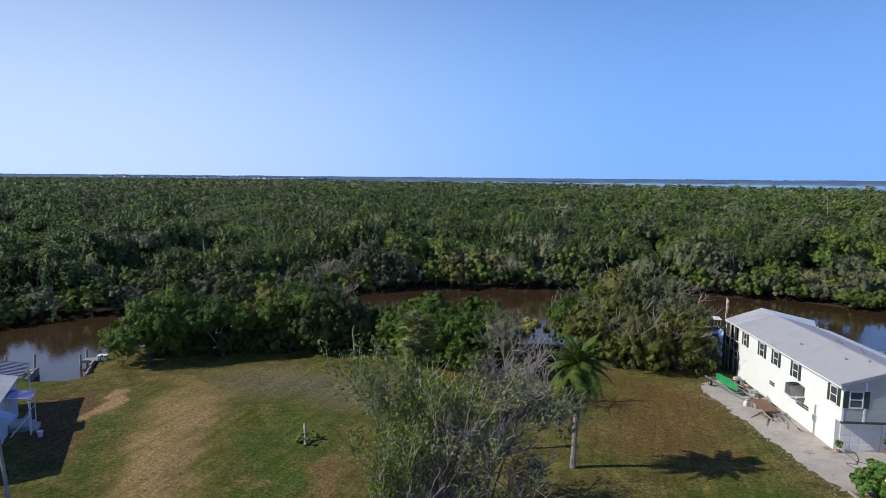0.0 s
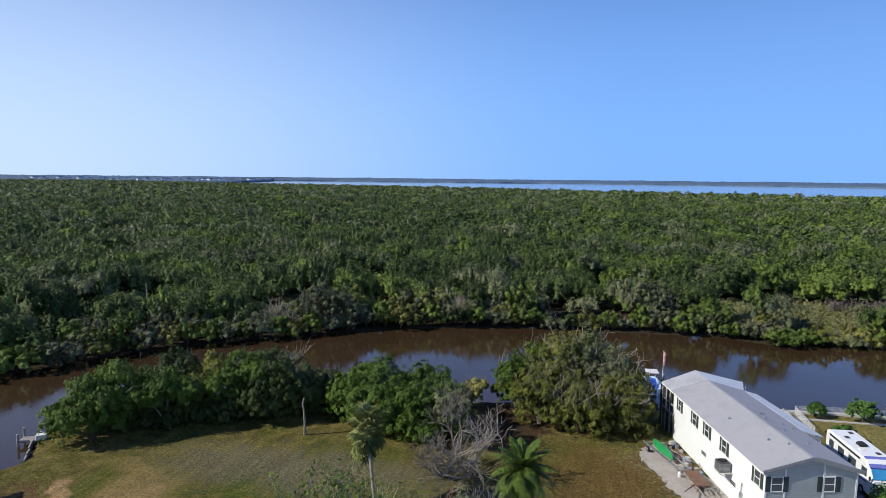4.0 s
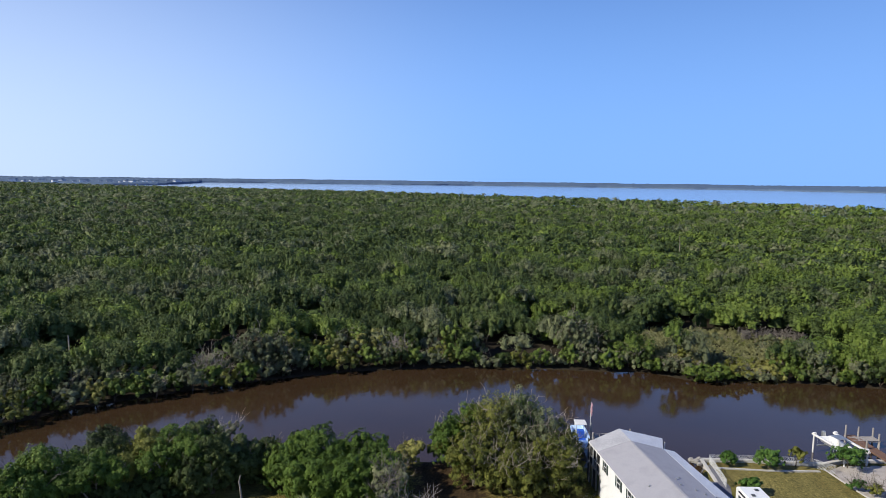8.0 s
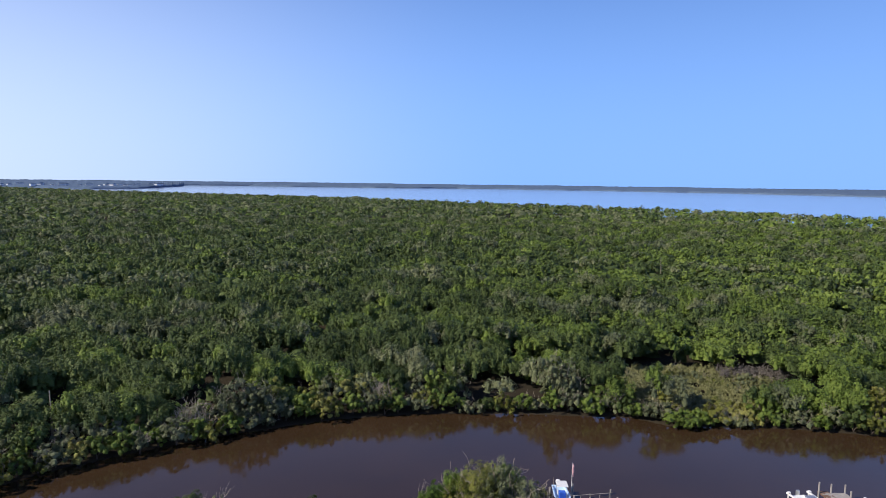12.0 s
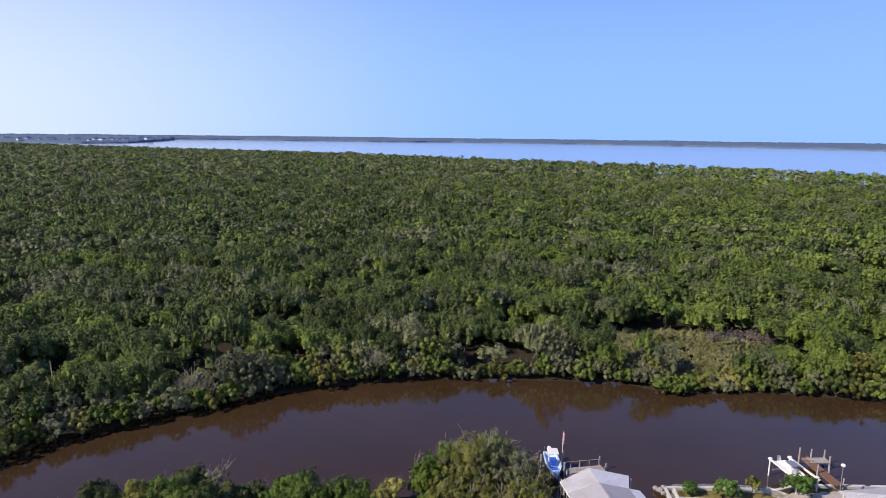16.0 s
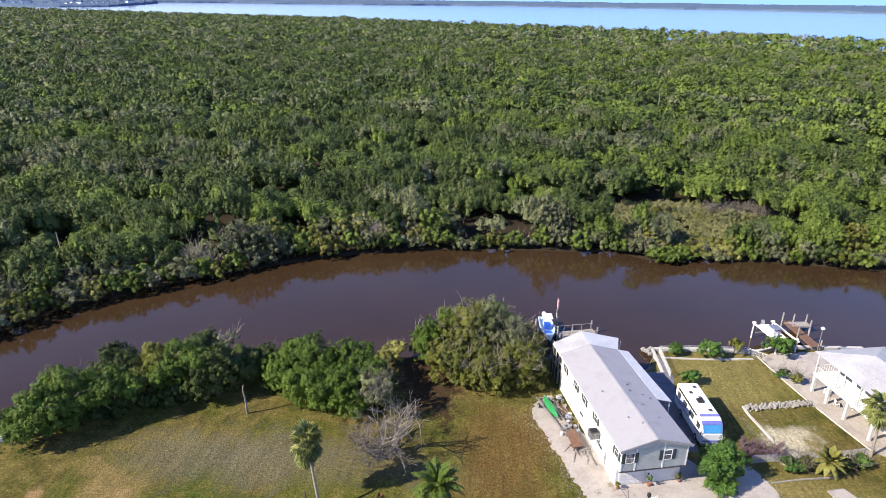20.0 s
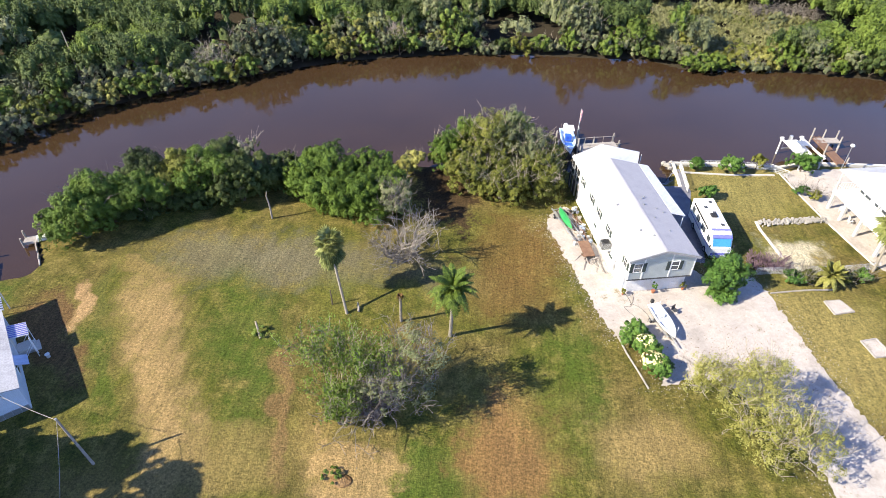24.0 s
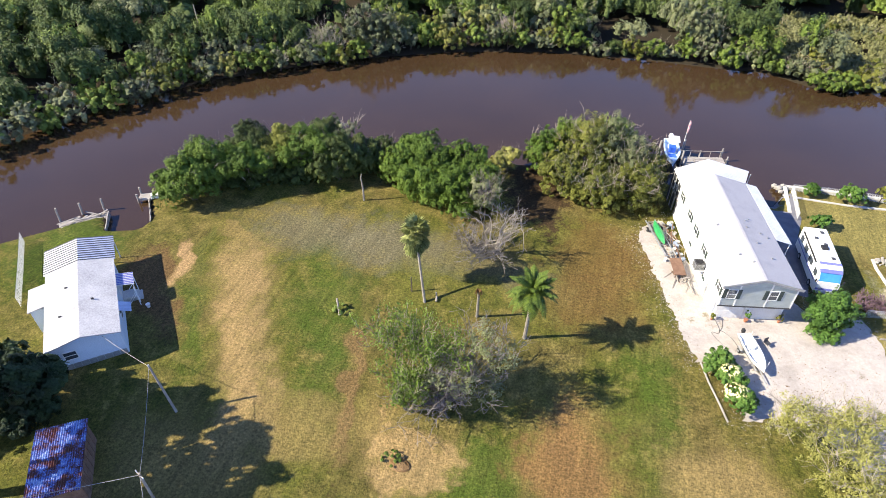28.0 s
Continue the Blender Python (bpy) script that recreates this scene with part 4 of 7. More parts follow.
def bare_tree(name, label, x, y, height, spread, seed, mat="dry_twig", stems=5, depth=4, fine=3, twig_mat=None, girth=0.11):
    r = np.random.default_rng(seed)
    t = thing(name, label, "tree", pose(x, y, float(land_height(x, y))))
    lines = []
    for k in range(stems):
        a = k * math.tau / stems + r.uniform(-0.4, 0.4)
        lines += grow(r, (0, 0, -0.1), (math.cos(a) * spread, math.sin(a) * spread, 1.0), height * 0.5, girth, depth, 0.55, 0.12, fine, None, 3)
    lines = [q for q in lines if q[0][0].z < 0 or min(p.z for p in q[0]) > 0.35]
    big = [q for q in lines if q[1][0] > 0.03]
    small = [q for q in lines if q[1][0] <= 0.03]
    part("branchwork" if name != "brush_pile" else "branch_heap", branches_mesh(big, 5), M[mat], t)
    tagged(part("bare_twig", branches_mesh(small, 3, 0.02), M[twig_mat or mat], t, "fine bare twigs"), kind="stuff")
    return t


bare_tree("dead_tree", "dead leafless grey tree with many crooked branches", -8.7, 57.0, 5.4, 0.6, 5, "pale_bark", 5, 4, 3, "grey_bark", 0.15)
bare_tree("dead_bush", "leafless grey-brown twiggy bush beside the dead tree", -11.2, 56.6, 3.2, 1.1, 6, "dry_twig", 8, 4, 3)

# the thin feathery tree in the middle of the lawn and the bare one beside it


def feathery(x, y, h, s, seed, leaves, lumps):
    r = np.random.default_rng(seed)
    t = thing("feathery_tree", "thin pale-branched tree with feathery light green leaves on the lawn", "tree", pose(x, y, 0))
    lines = []
    tips = []
    for k in range(6):
        a = k * 1.05 + r.uniform(-0.3, 0.3)
        st = grow(r, (0, 0, -0.1), (math.cos(a) * 0.5, math.sin(a) * 0.5, 1.0), h * 0.42, 0.085, 4, 0.44, 0.34, 3, None, 3)
        lines += st
        tips += [q[0][-1] for q in st] + [q[0][-2] for q in st]
    part("branchwork", branches_mesh(lines, 4, 0.014), M["pale_bark"], t)
    tips = np.array([tuple(p) for p in tips])
    tips = tips[tips[:, 2] > 0.8]
    k = r.integers(0, len(tips), leaves)
    p = tips[k] + r.normal(0, 0.2, (leaves, 3))
    nrm = r.normal(size=(leaves, 3))
    nrm[:, 2] = abs(nrm[:, 2]) + 0.3
    part_mesh("foliage", mesh_arrays("foliage", *leaf_cloud(r, p, nrm, 0.105, 3.2, 3, 0.6)), M["feather"], t, "sparse feathery light green foliage")
    return t


feathery(-12.0, 34.2, 8.4, 3.6, 91, 6800, None)
feathery(-11.8, 32.4, 4.6, 3.0, 94, 2600, None)
bare_tree("thorny_tree", "mostly bare dark tree with grey drooping twigs on the lawn", -8.0, 34.8, 5.8, 0.5, 92, "dry_twig", 6, 4, 3, None, 0.09)
bare_tree("thorny_bush", "tangled leafless purple-grey bush under the tree", -8.8, 33.4, 2.6, 0.9, 93, "lilac_twig", 9, 4, 3)
tree("thorny_undergrowth", "thin olive undergrowth around the bare tree", "bush", -7.0, 34.4, [(0, 0, 3.0, 3.0, 2.6, 2.4), (1.6, 1.0, 6.4, 2.6, 2.4, 2.2), (-0.6, -0.6, 4.6, 2.2, 2.0, 1.8)], 5600, 0.10, "buttonwood", 0.08, 3, 95, twigs=170, stretch=2.2, shell=0.2, twig_mat="lilac_twig")

# palms


def frond_mesh(name, length, droop, pairs, width, rng):
    """One feather palm frond along +x: a drooping midrib with leaflets on both sides."""
    vs, fs = [], []
    mid = []
    for i in range(pairs + 3):
        s = i / (pairs + 2)
        mid.append(Vector((length * s * (1 - 0.16 * droop * s), 0, length * (0.32 * s - (0.30 + 0.55 * droop) * s * s))))
    for i in range(2, pairs + 2):
        s = i / (pairs + 2)
        ln = width * math.sin(math.pi * min(1, 0.16 + s * 0.86)) ** 0.7
        for side in (-1, 1):
            p = mid[i]
            fwd = (mid[i + 1] - mid[i - 1]).normalized() if i + 1 < len(mid) else (mid[i] - mid[i - 1]).normalized()
            tip = p + fwd * ln * 0.55 + Vector((0, side * ln, -ln * rng.uniform(0.25, 0.6)))
            b0 = p - fwd * length * 0.012
            b1 = p + fwd * length * 0.022
            k = len(vs)
            m = (p + tip) * 0.5 + Vector((0, 0, 0.05))
            vs += [b0, m - fwd * 0.06, tip, m + fwd * 0.085, b1]
            fs += [(k, k + 1, k + 2), (k, k + 2, k + 3), (k, k + 3, k + 4)]
    for i in range(len(mid) - 1):
        w = 0.035 * (1 - i / len(mid)) + 0.006
        k = len(vs)
        vs += [mid[i] + Vector((0, w, 0)), mid[i] - Vector((0, w, 0)), mid[i + 1] - Vector((0, w * 0.9, 0)), mid[i + 1] + Vector((0, w * 0.9, 0))]
        fs += [(k, k + 1, k + 2), (k, k + 2, k + 3)]
    return mesh_arrays(name, [tuple(v) for v in vs], fs)


def trunk_bm(pts, r0, r1, rings=14, wobble=0.06, sides=9):
    bm = bmesh.new()
    P = [Vector(p) for p in pts]
    out, rad = [], []
    for i in range(rings * 2 + 1):
        s = i / (rings * 2)
        if len(P) == 3:
            p = P[0] * (1 - s) ** 2 + P[1] * 2 * s * (1 - s) + P[2] * s * s
        else:
            p = P[0].lerp(P[1], s)
        out.append(p)
        rad.append((r0 + (r1 - r0) * s ** 0.6) * (1 + (wobble if i % 2 else -wobble)))
    return add_tube(bm, out, rad, sides)


def feather_palm(name, label, x, y, z, top, n, length, seed, dry=3, group="", mats=("palm_leaf", "palm_trunk"), r0=0.2, r1=0.13, width=0.5, arch=(0.1, 0.5, 0.9, 1.3), spread=78):
    r = np.random.default_rng(seed)
    t = thing(name, label, "palm", pose(x, y, z), group)
    top = Vector(top)
    part("trunk", trunk_bm([(0, 0, -0.1), (top.x * 0.7, top.y * 0.5, top.z * 0.55), top], r0, r1), M[mats[1]], t)
    ms = [frond_mesh("frond", length, d, 20, width, r) for d in arch]
    for k in range(n):
        lvl = k / n
        me = ms[min(3, int(lvl * 4))]
        m = Matrix.Translation(top) @ Euler((0, radians(-70 + spread * lvl + r.uniform(-8, 8)), k * 2.39996 + r.uniform(-0.15, 0.15)), 'XYZ').to_matrix().to_4x4()
        part_mesh("frond", me, M[mats[0]], t, "", m)
    if dry:
        dm = frond_mesh("dry_frond", length * 0.85, 1.2, 14, width * 0.7, r)
        for k in range(dry):
            m = Matrix.Translation(top - Vector((0, 0, 0.15))) @ Euler((0, radians(48 + r.uniform(0, 22)), k * 2.1 + 0.7), 'XYZ').to_matrix().to_4x4()
            part_mesh("dry_frond", dm, M["dry_frond"], t, "dry brown hanging frond", m)
    return t


feather_palm("coconut_palm", "green coconut palm with a slim pale leaning trunk", -2.77, 44.55, 0.0, (0.20, -0.6, 6.75), 34, 2.5, 3, 13, width=0.52, arch=(0.5, 0.95, 1.4, 1.8), spread=100)


def fan_mesh(name, rng, radius, segs=15):
    """One fan palm leaf along +x: a stalk and pleated pointed segments."""
    vs, fs = [], []
    hub = Vector((radius * 0.75, 0, 0))
    k = 0
    vs += [Vector((0, 0.03, 0)), Vector((0, -0.03, 0)), hub + Vector((0, -0.02, 0)), hub + Vector((0, 0.02, 0))]
    fs += [(0, 1, 2), (0, 2, 3)]
    for i in range(segs):
        a = -2.2 + 4.4 * i / (segs - 1)
        d = Vector((math.cos(a), math.sin(a), 0))
        e = Vector((-math.sin(a), math.cos(a), 0))
        ln = radius * (0.95 - 0.22 * abs(a) / 2.2) * rng.uniform(0.85, 1.05)
        k = len(vs)
        vs += [hub, hub + d * ln * 0.55 - e * ln * 0.1 + Vector((0, 0, 0.05)), hub + d * ln + Vector((0, 0, -ln * rng.uniform(0.15, 0.45))), hub + d * ln * 0.55 + e * ln * 0.1 - Vector((0, 0, 0.03))]
        fs += [(k, k + 1, k + 2), (k, k + 2, k + 3)]
    return mesh_arrays(name, [tuple(v) for v in vs], fs)


def fan_palm(name, label, x, y, z, top, n, radius, seed, group="", tier=0.9):
    r = np.random.default_rng(seed)
    t = thing(name, label, "palm", pose(x, y, z), group)
    top = Vector(top)
    part("trunk", trunk_bm([(0, 0, -0.1), top * 0.5, top], 0.15, 0.11, 12, 0.04), M["palm_trunk"], t)
    ms = [fan_mesh("fan_leaf", r, radius * s) for s in (0.9, 1.0, 1.1)]
    for k in range(n):
        lvl = (k + 0.5) / n
        m = Matrix.Translation(top + Vector((0, 0, 0.7 - tier * lvl))) @ Euler((0, radians(-65 + 125 * lvl + r.uniform(-8, 8)), k * 2.39996 + r.uniform(-0.2, 0.2)), 'XYZ').to_matrix().to_4x4()
        part_mesh("fan_leaf", ms[k % 3], M["fan_leaf"], t, "", m)
    return t


fan_palm("cabbage_palm", "tall leaning cabbage palm with drooping grey-green fans", -14.57, 46.53, 0.0, (-1.6, 2.4, 6.5), 46, 1.0, 8, "", 1.9)
bare_tree("brush_pile", "heap of bare purple-brown cut branches by the fence", 35.2, 59.7, 1.9, 1.5, 96, "purple_twig", 14, 3, 3)
bare_tree("brush_pile", "heap of bare purple-brown cut branches by the fence", 33.2, 60.2, 1.6, 1.6, 97, "purple_twig", 12, 3, 3)
fan_palm("cabbage_palm", "cabbage palm with a thick pale trunk by the fence", 47.39, 60.74, PAD_Z, (0.8, 1.5, 4.6), 30, 1.2, 9)
feather_palm("date_palm", "low bushy yellow-green palm behind the fence", 40.72, 57.51, PAD_Z, (0, 0, 1.4), 26, 1.75, 10, 0, "", ("yellow_green", "palm_trunk"), 0.25, 0.2, 0.38)

# dead palm trunk, posts and stump on the lawn
t = thing("dead_palm", "bare dead palm trunk with a frayed brown head", "dead palm", pose(-8.39, 46.15, 0))
part("trunk", trunk_bm([(0, 0, -0.1), (0.05, -0.2, 2.0), (0.1, -0.35, 3.7)], 0.15, 0.12, 10, 0.05), M["palm_trunk"], t)
bm = bmesh.new()
r = np.random.default_rng(4)
for k in range(14):
    a = k * 2.4
    add_tube(bm, [(0.1, -0.35, 3.65), (0.1 + 0.22 * math.cos(a), -0.35 + 0.22 * math.sin(a), 3.9), (0.1 + 0.38 * math.cos(a), -0.35 + 0.38 * math.sin(a), 3.3 + r.uniform(-0.3, 0.3))], [0.06, 0.05, 0.015], 4)
part("frayed_head", bm, M["dry_frond"], t, "frayed brown dead frond stubs")
t = thing("wooden_post", "tall crooked bare wooden post on the lawn", "post", pose(-28.42, 62.56, 0))
part("shaft", tube([(0, 0, -0.2), (0.03, 0.02, 1.4), (-0.06, 0.02, 2.5), (-0.16, 0.02, 3.2), (-0.02, 0.05, 3.8)], [0.13, 0.11, 0.09, 0.08, 0.06], 7), M["pale_bark"], t)
t = thing("wooden_post", "short dark weathered post standing on the lawn", "post", pose(-16.53, 47.72, 0))
part("shaft", tube([(0, 0, -0.2), (0, 0.02, 1.0), (-0.03, 0.04, 2.0)], [0.08, 0.075, 0.06], 6), M["bark"], t)
t = thing("fallen_log", "short pale log leaning beside a weedy clump", "log", pose(-23.34, 42.43, 0))
part("log", tube([(0.35, -0.5, 0.05), (0, 0.1, 0.55), (-0.35, 0.65, 1.05)], [0.12, 0.11, 0.09], 7), M["pale_bark"], t)
tagged(part_mesh("weed_clump", crown_mesh("weed_clump", np.random.default_rng(77), [(0.3, 0.1, 0.25, 0.8, 0.7, 0.4)], 420, 0.14, 2.2, clump=0.12), M["mangrove_bright"], t, "green weeds"), kind="stuff")
t = thing("fallen_log", "short pale broken log lying by the tall palm", "log", pose(-13.44, 47.35, 0))
part("log", tube([(0.1, -0.4, 0.12), (0, 0.1, 0.2), (-0.2, 0.6, 0.35)], [0.11, 0.1, 0.08], 7), M["pale_bark"], t)
t = thing("dirt_hole", "dark burrow hole in a mound of bare sand", "hole", pose(-10.58, 26.76, 0.0))
bm = bmesh.new()
bmesh.ops.create_icosphere(bm, subdivisions=2, radius=1.0, matrix=Matrix.Translation((0, 0, 0.02)) @ Matrix.Diagonal((0.9, 0.6, 0.22, 1)))
part("mound", bm, M["dry_frond"], t, "dark loose soil mound")
tagged(part_mesh("weed_clump", crown_mesh("weed_clump", np.random.default_rng(78), [(-0.8, 0.1, 0.1, 0.9, 0.9, 0.4)], 500, 0.12, 2.2, clump=0.12), M["mangrove_bright"], t, "green weeds"), kind="stuff")

# trees at the drive
tree("round_tree", "round dense bright green tree beside the garage", "tree", 28.0, 55.3, [(0, 0, 2.2, 2.3, 2.2, 2.1), (0.5, 0.4, 2.6, 1.5, 1.5, 1.5), (-0.5, -0.3, 2.3, 1.6, 1.6, 1.5), (0.2, -0.6, 1.2, 1.9, 1.6, 1.1)], 15000, 0.12, "hedge", 0.14, 3, 101, twigs=0, up=0.4, low=-0.7)
tree("round_shrub", "low clipped dark green shrub under the round tree", "bush", 27.5, 53.7, [(0, 0, 0.5, 1.7, 0.9, 0.5)], 2600, 0.12, "hedge", 0.05, 1, 102, low=-0.2)
for i, (x, y, s) in enumerate(((16.64, 45.98, 1.35), (17.86, 44.05, 1.15), (18.25, 41.66, 1.3))):
    hd = tree("hedge_bush", "bright green leafy bush in the drive's planting bed", "bush", x, y, [(0, 0, 0.95, s, s * 1.05, 0.95), (0.3, 0.3, 1.1, s * 0.7, s * 0.7, 0.8)], 5200, 0.13, "hedge", 0.05, 2, 110 + i, low=-0.5, group="planting bed bushes")
    if i:
        rr = np.random.default_rng(120 + i)
        p, d = lump_points(rr, [(-0.2, 0.5, 1.25, s * 0.85, s * 0.7, 0.85)], 130, 0.95, 0.1)
        part_mesh("blossom", mesh_arrays("blossom", *leaf_cloud(rr, p, d, 0.2, 1.1)), M["flower"], hd, "pale yellow blossom")
tree("yellow_tree", "airy yellow-green tree leaning over the drive", "tree", 26.2, 35.6, [(-1.6, 1.6, 3.6, 3.2, 2.8, 2.5), (1.6, -0.6, 3.2, 3.0, 2.6, 2.4), (-3.2, 3.2, 3.0, 2.2, 2.0, 1.9), (0.4, 2.6, 4.2, 2.4, 2.2, 2.0), (3.0, -2.4, 2.8, 2.4, 2.2, 2.1), (0.2, -1.8, 1.9, 2.6, 2.2, 1.6)], 21000, 0.085, "yellow_green", 0.08, 4, 130, twigs=150, stretch=2.2, shell=0.3, limb=1.1, bark="pale_bark", twig_mat="pale_bark")
for i, (x, y, s, h) in enumerate(((30.29, 81.66, 1.0, 1.6), (35.34, 81.12, 1.4, 2.4), (39.34, 82.46, 1.1, 2.4), (45.95, 82.85, 1.9, 2.5), (30.43, 74.30, 1.1, 1.8))):
    tree("fence_bush", "leafy green bush growing along the chain-link fence", "bush", x, y, [(0, 0, h * 0.5, s, s, h * 0.5), (s * 0.3, 0.2, h * 0.62, s * 0.7, s * 0.7, h * 0.35)], 3600 if i != 2 else 1500, 0.15, "hedge" if i != 2 else "olive", 0.05, 2, 140 + i, low=-0.5, group="fence bushes")
for i, (x, y, s) in enumerate(((37.17, 57.81, 1.2), (38.68, 58.03, 1.1), (43.27, 58.51, 1.2), (45.07, 59.19, 1.1), (49.09, 57.26, 1.6), (50.78, 57.63, 1.5), (44.12, 76.61, 0.9), (45.53, 75.59, 0.8))):
    tree("scrub_bush", "straggly olive green scrub along the yard fence", "bush", x, y, [(0, 0, 0.6, s, s * 0.7, 0.6)], 1600, 0.12, "olive" if i % 3 else "hedge", 0.05, 1, 150 + i, twigs=24, group="yard scrub")
# dark trees at the left edge by the shed
tree("dark_pine", "dark bushy pine beside the white cottage", "tree", -45.0, 22.4, [(0, 0, 3.6, 2.6, 2.6, 2.6), (1.2, -0.6, 5.0, 1.9, 1.9, 1.9), (-1.4, 0.6, 4.2, 2.0, 2.0, 2.0), (0.8, 1.4, 2.6, 1.9, 1.6, 1.6)], 7800, 0.32, "pine", 0.2, 4, 161, stretch=2.6)
tree("dark_pine", "tall dark pine behind the rusty shed", "tree", -45.0, 13.2, [(3.0, 0.8, 12.4, 2.3, 2.3, 2.0), (1.5, 2.6, 12.0, 2.4, 2.2, 2.2), (0.2, 0, 10.0, 2.4, 2.4, 2.2), (3.8, -1.6, 10.6, 2.0, 1.8, 1.5)], 8000, 0.34, "pine", 0.25, 3, 162, stretch=2.6)
tree("dark_pine", "tall dark pine behind the rusty shed", "tree", -50.5, 17.0, [(1.5, 1.0, 11.0, 3.0, 2.8, 2.4), (3.6, 1.4, 9.6, 2.2, 2.2, 1.8), (-0.8, 0.6, 8.6, 2.2, 2.2, 2.0)], 7000, 0.34, "pine", 0.25, 2, 163, stretch=2.6)
for i, (x, y, q) in enumerate(((-47.8, 19.6, 2.3), (-47.0, 24.6, 1.9), (-44.6, 19.6, 1.5), (-46.4, 21.4, 2.3), (-43.4, 21.4, 1.4), (-49.8, 17.4, 2.4))):
    tree("dark_bush", "dark shaded bush under the pine by the shed", "bush", x, y, [(0, 0, 1.5, q, q * 0.9, 1.4), (q * 0.4, 0.4, 1.9, q * 0.6, q * 0.6, 1.1)], 4200, 0.22, "pine", 0.08, 2, 165 + i, low=-0.7, group="dark bushes")
for i, (x, y, a, b_, h) in enumerate(((-50.36, 24.19, -0.5, 0.4, 6.0), (-51.71, 23.18, -0.3, 0.6, 5.6))):
    t = thing("dead_tree", "bare leaning grey trunk with short stubs", "dead tree", pose(x, y, 0))
    bm = tube([(0, 0, -0.2), (a, b_, h * 0.5), (a * 2.2, b_ * 2.2, h)], [0.12, 0.09, 0.05], 6)
    rr = np.random.default_rng(170 + i)
    for k in range(16):
        s = rr.uniform(0.3, 1)
        p = Vector((a * 2.1 * s, b_ * 2.1 * s, h * s))
        add_tube(bm, [p, p + Vector(rr.normal(0, 0.22, 3))], [0.025, 0.01], 3)
    part("trunk", bm, M["pale_bark"], t)

# the front row of trees and bushes on the far bank
rng = np.random.default_rng(42)
edge = [(-91.64, 55.77), (-88.61, 62.83), (-82.93, 73.61), (-76.40, 84.09), (-69.73, 92.28), (-61.38, 98.49), (-53.20, 104.29), (-45.14, 109.54), (-37.19, 113.76), (-29.30, 117.48), (-21.44, 120.20), (-13.60, 122.44), (-5.75, 123.99), (2.12, 124.76), (10.03, 125.24), (17.99, 125.52), (26.03, 125.81), (31.82, 124.52), (37.67, 121.21), (44.77, 122.96), (53.18, 123.25), (61.76, 122.01), (70.54, 120.75), (79.54, 120.09), (88.83, 119.31), (91.64, 122.43), (99.76, 121.38), (109.04, 120.33)]
KIND = {"m": ("mangrove", "dark green mangrove rooted at the far water's edge"), "b": ("mangrove_bright", "bright green mangrove leaning over the far water"),
        "g": ("buttonwood", "grey-green bushy tree on the far bank"), "o": ("olive", "olive green scrub on the far bank"), "y": ("yellow_green", "yellow-green bush on the far bank")}
ORDER = "gbggbgmbggobogybmgbgmobgggbyobgmbgobbgmob"
k = 0
pts = np.array(edge)
seg = np.concatenate([[0], np.cumsum(np.hypot(*np.diff(pts, axis=0).T))])
for row, (back, gap, hmin, hmax) in enumerate(((-0.5, 3.1, 2.6, 5.2), (4.2, 4.2, 4.6, 7.6))):
    s = 0.0
    while s < seg[-1]:
        x, y = np.interp(s, seg, pts[:, 0]), np.interp(s, seg, pts[:, 1])
        x2, y2 = np.interp(s + 1, seg, pts[:, 0]), np.interp(s + 1, seg, pts[:, 1])
        nx, ny = -(y2 - y), (x2 - x)
        q = math.hypot(nx, ny) or 1
        b_ = back + rng.uniform(-0.7, 1.2) - (1.4 * smooth(-35, -62, x) if row == 0 else 0.0)
        x, y = x + nx / q * b_, y + ny / q * b_
        h, w = rng.uniform(hmin, hmax), rng.uniform(1.7, 2.9) * (1 if row == 0 else 1.2)
        kd = ORDER[k % len(ORDER)]
        if row == 1 and (-6 < x < 13 or 20 < x < 29):
            s += gap
            k += 1
            continue
        if x < -48 and kd == "m":
            kd = "b"
        if row == 0 and -6 < x < 13:
            h *= 0.7
        if row == 1 and x < -50:
            h *= 0.72
        if 28 < x < 74 and row == 1:
            kd, h = ("o", "y", "g")[k % 3], rng.uniform(1.6, 2.6)
        if 30 < x < 66 and row == 0:
            h *= 0.6
        mt, lb = KIND[kd]
        tree("far_bank_tree", lb, "tree", x, y, [(0, 0, h * 0.5, w * 0.85, w * 0.85, h * 0.46), (w * 0.5, -w * 0.35, h * 0.34, w * 0.6, w * 0.6, h * 0.34), (-w * 0.5, -w * 0.2, h * 0.42, w * 0.6, w * 0.6, h * 0.32)],
             1500 if row == 0 else 1400, 0.34, mt, 0.09, 2, 300 + k, z=-0.35, low=-0.8, group="far bank trees", twigs=18 if kd in "go" else 0, twig_mat="pale_bark" if kd == "g" else "dry_twig")
        k += 1
        s += gap * rng.uniform(0.8, 1.25)
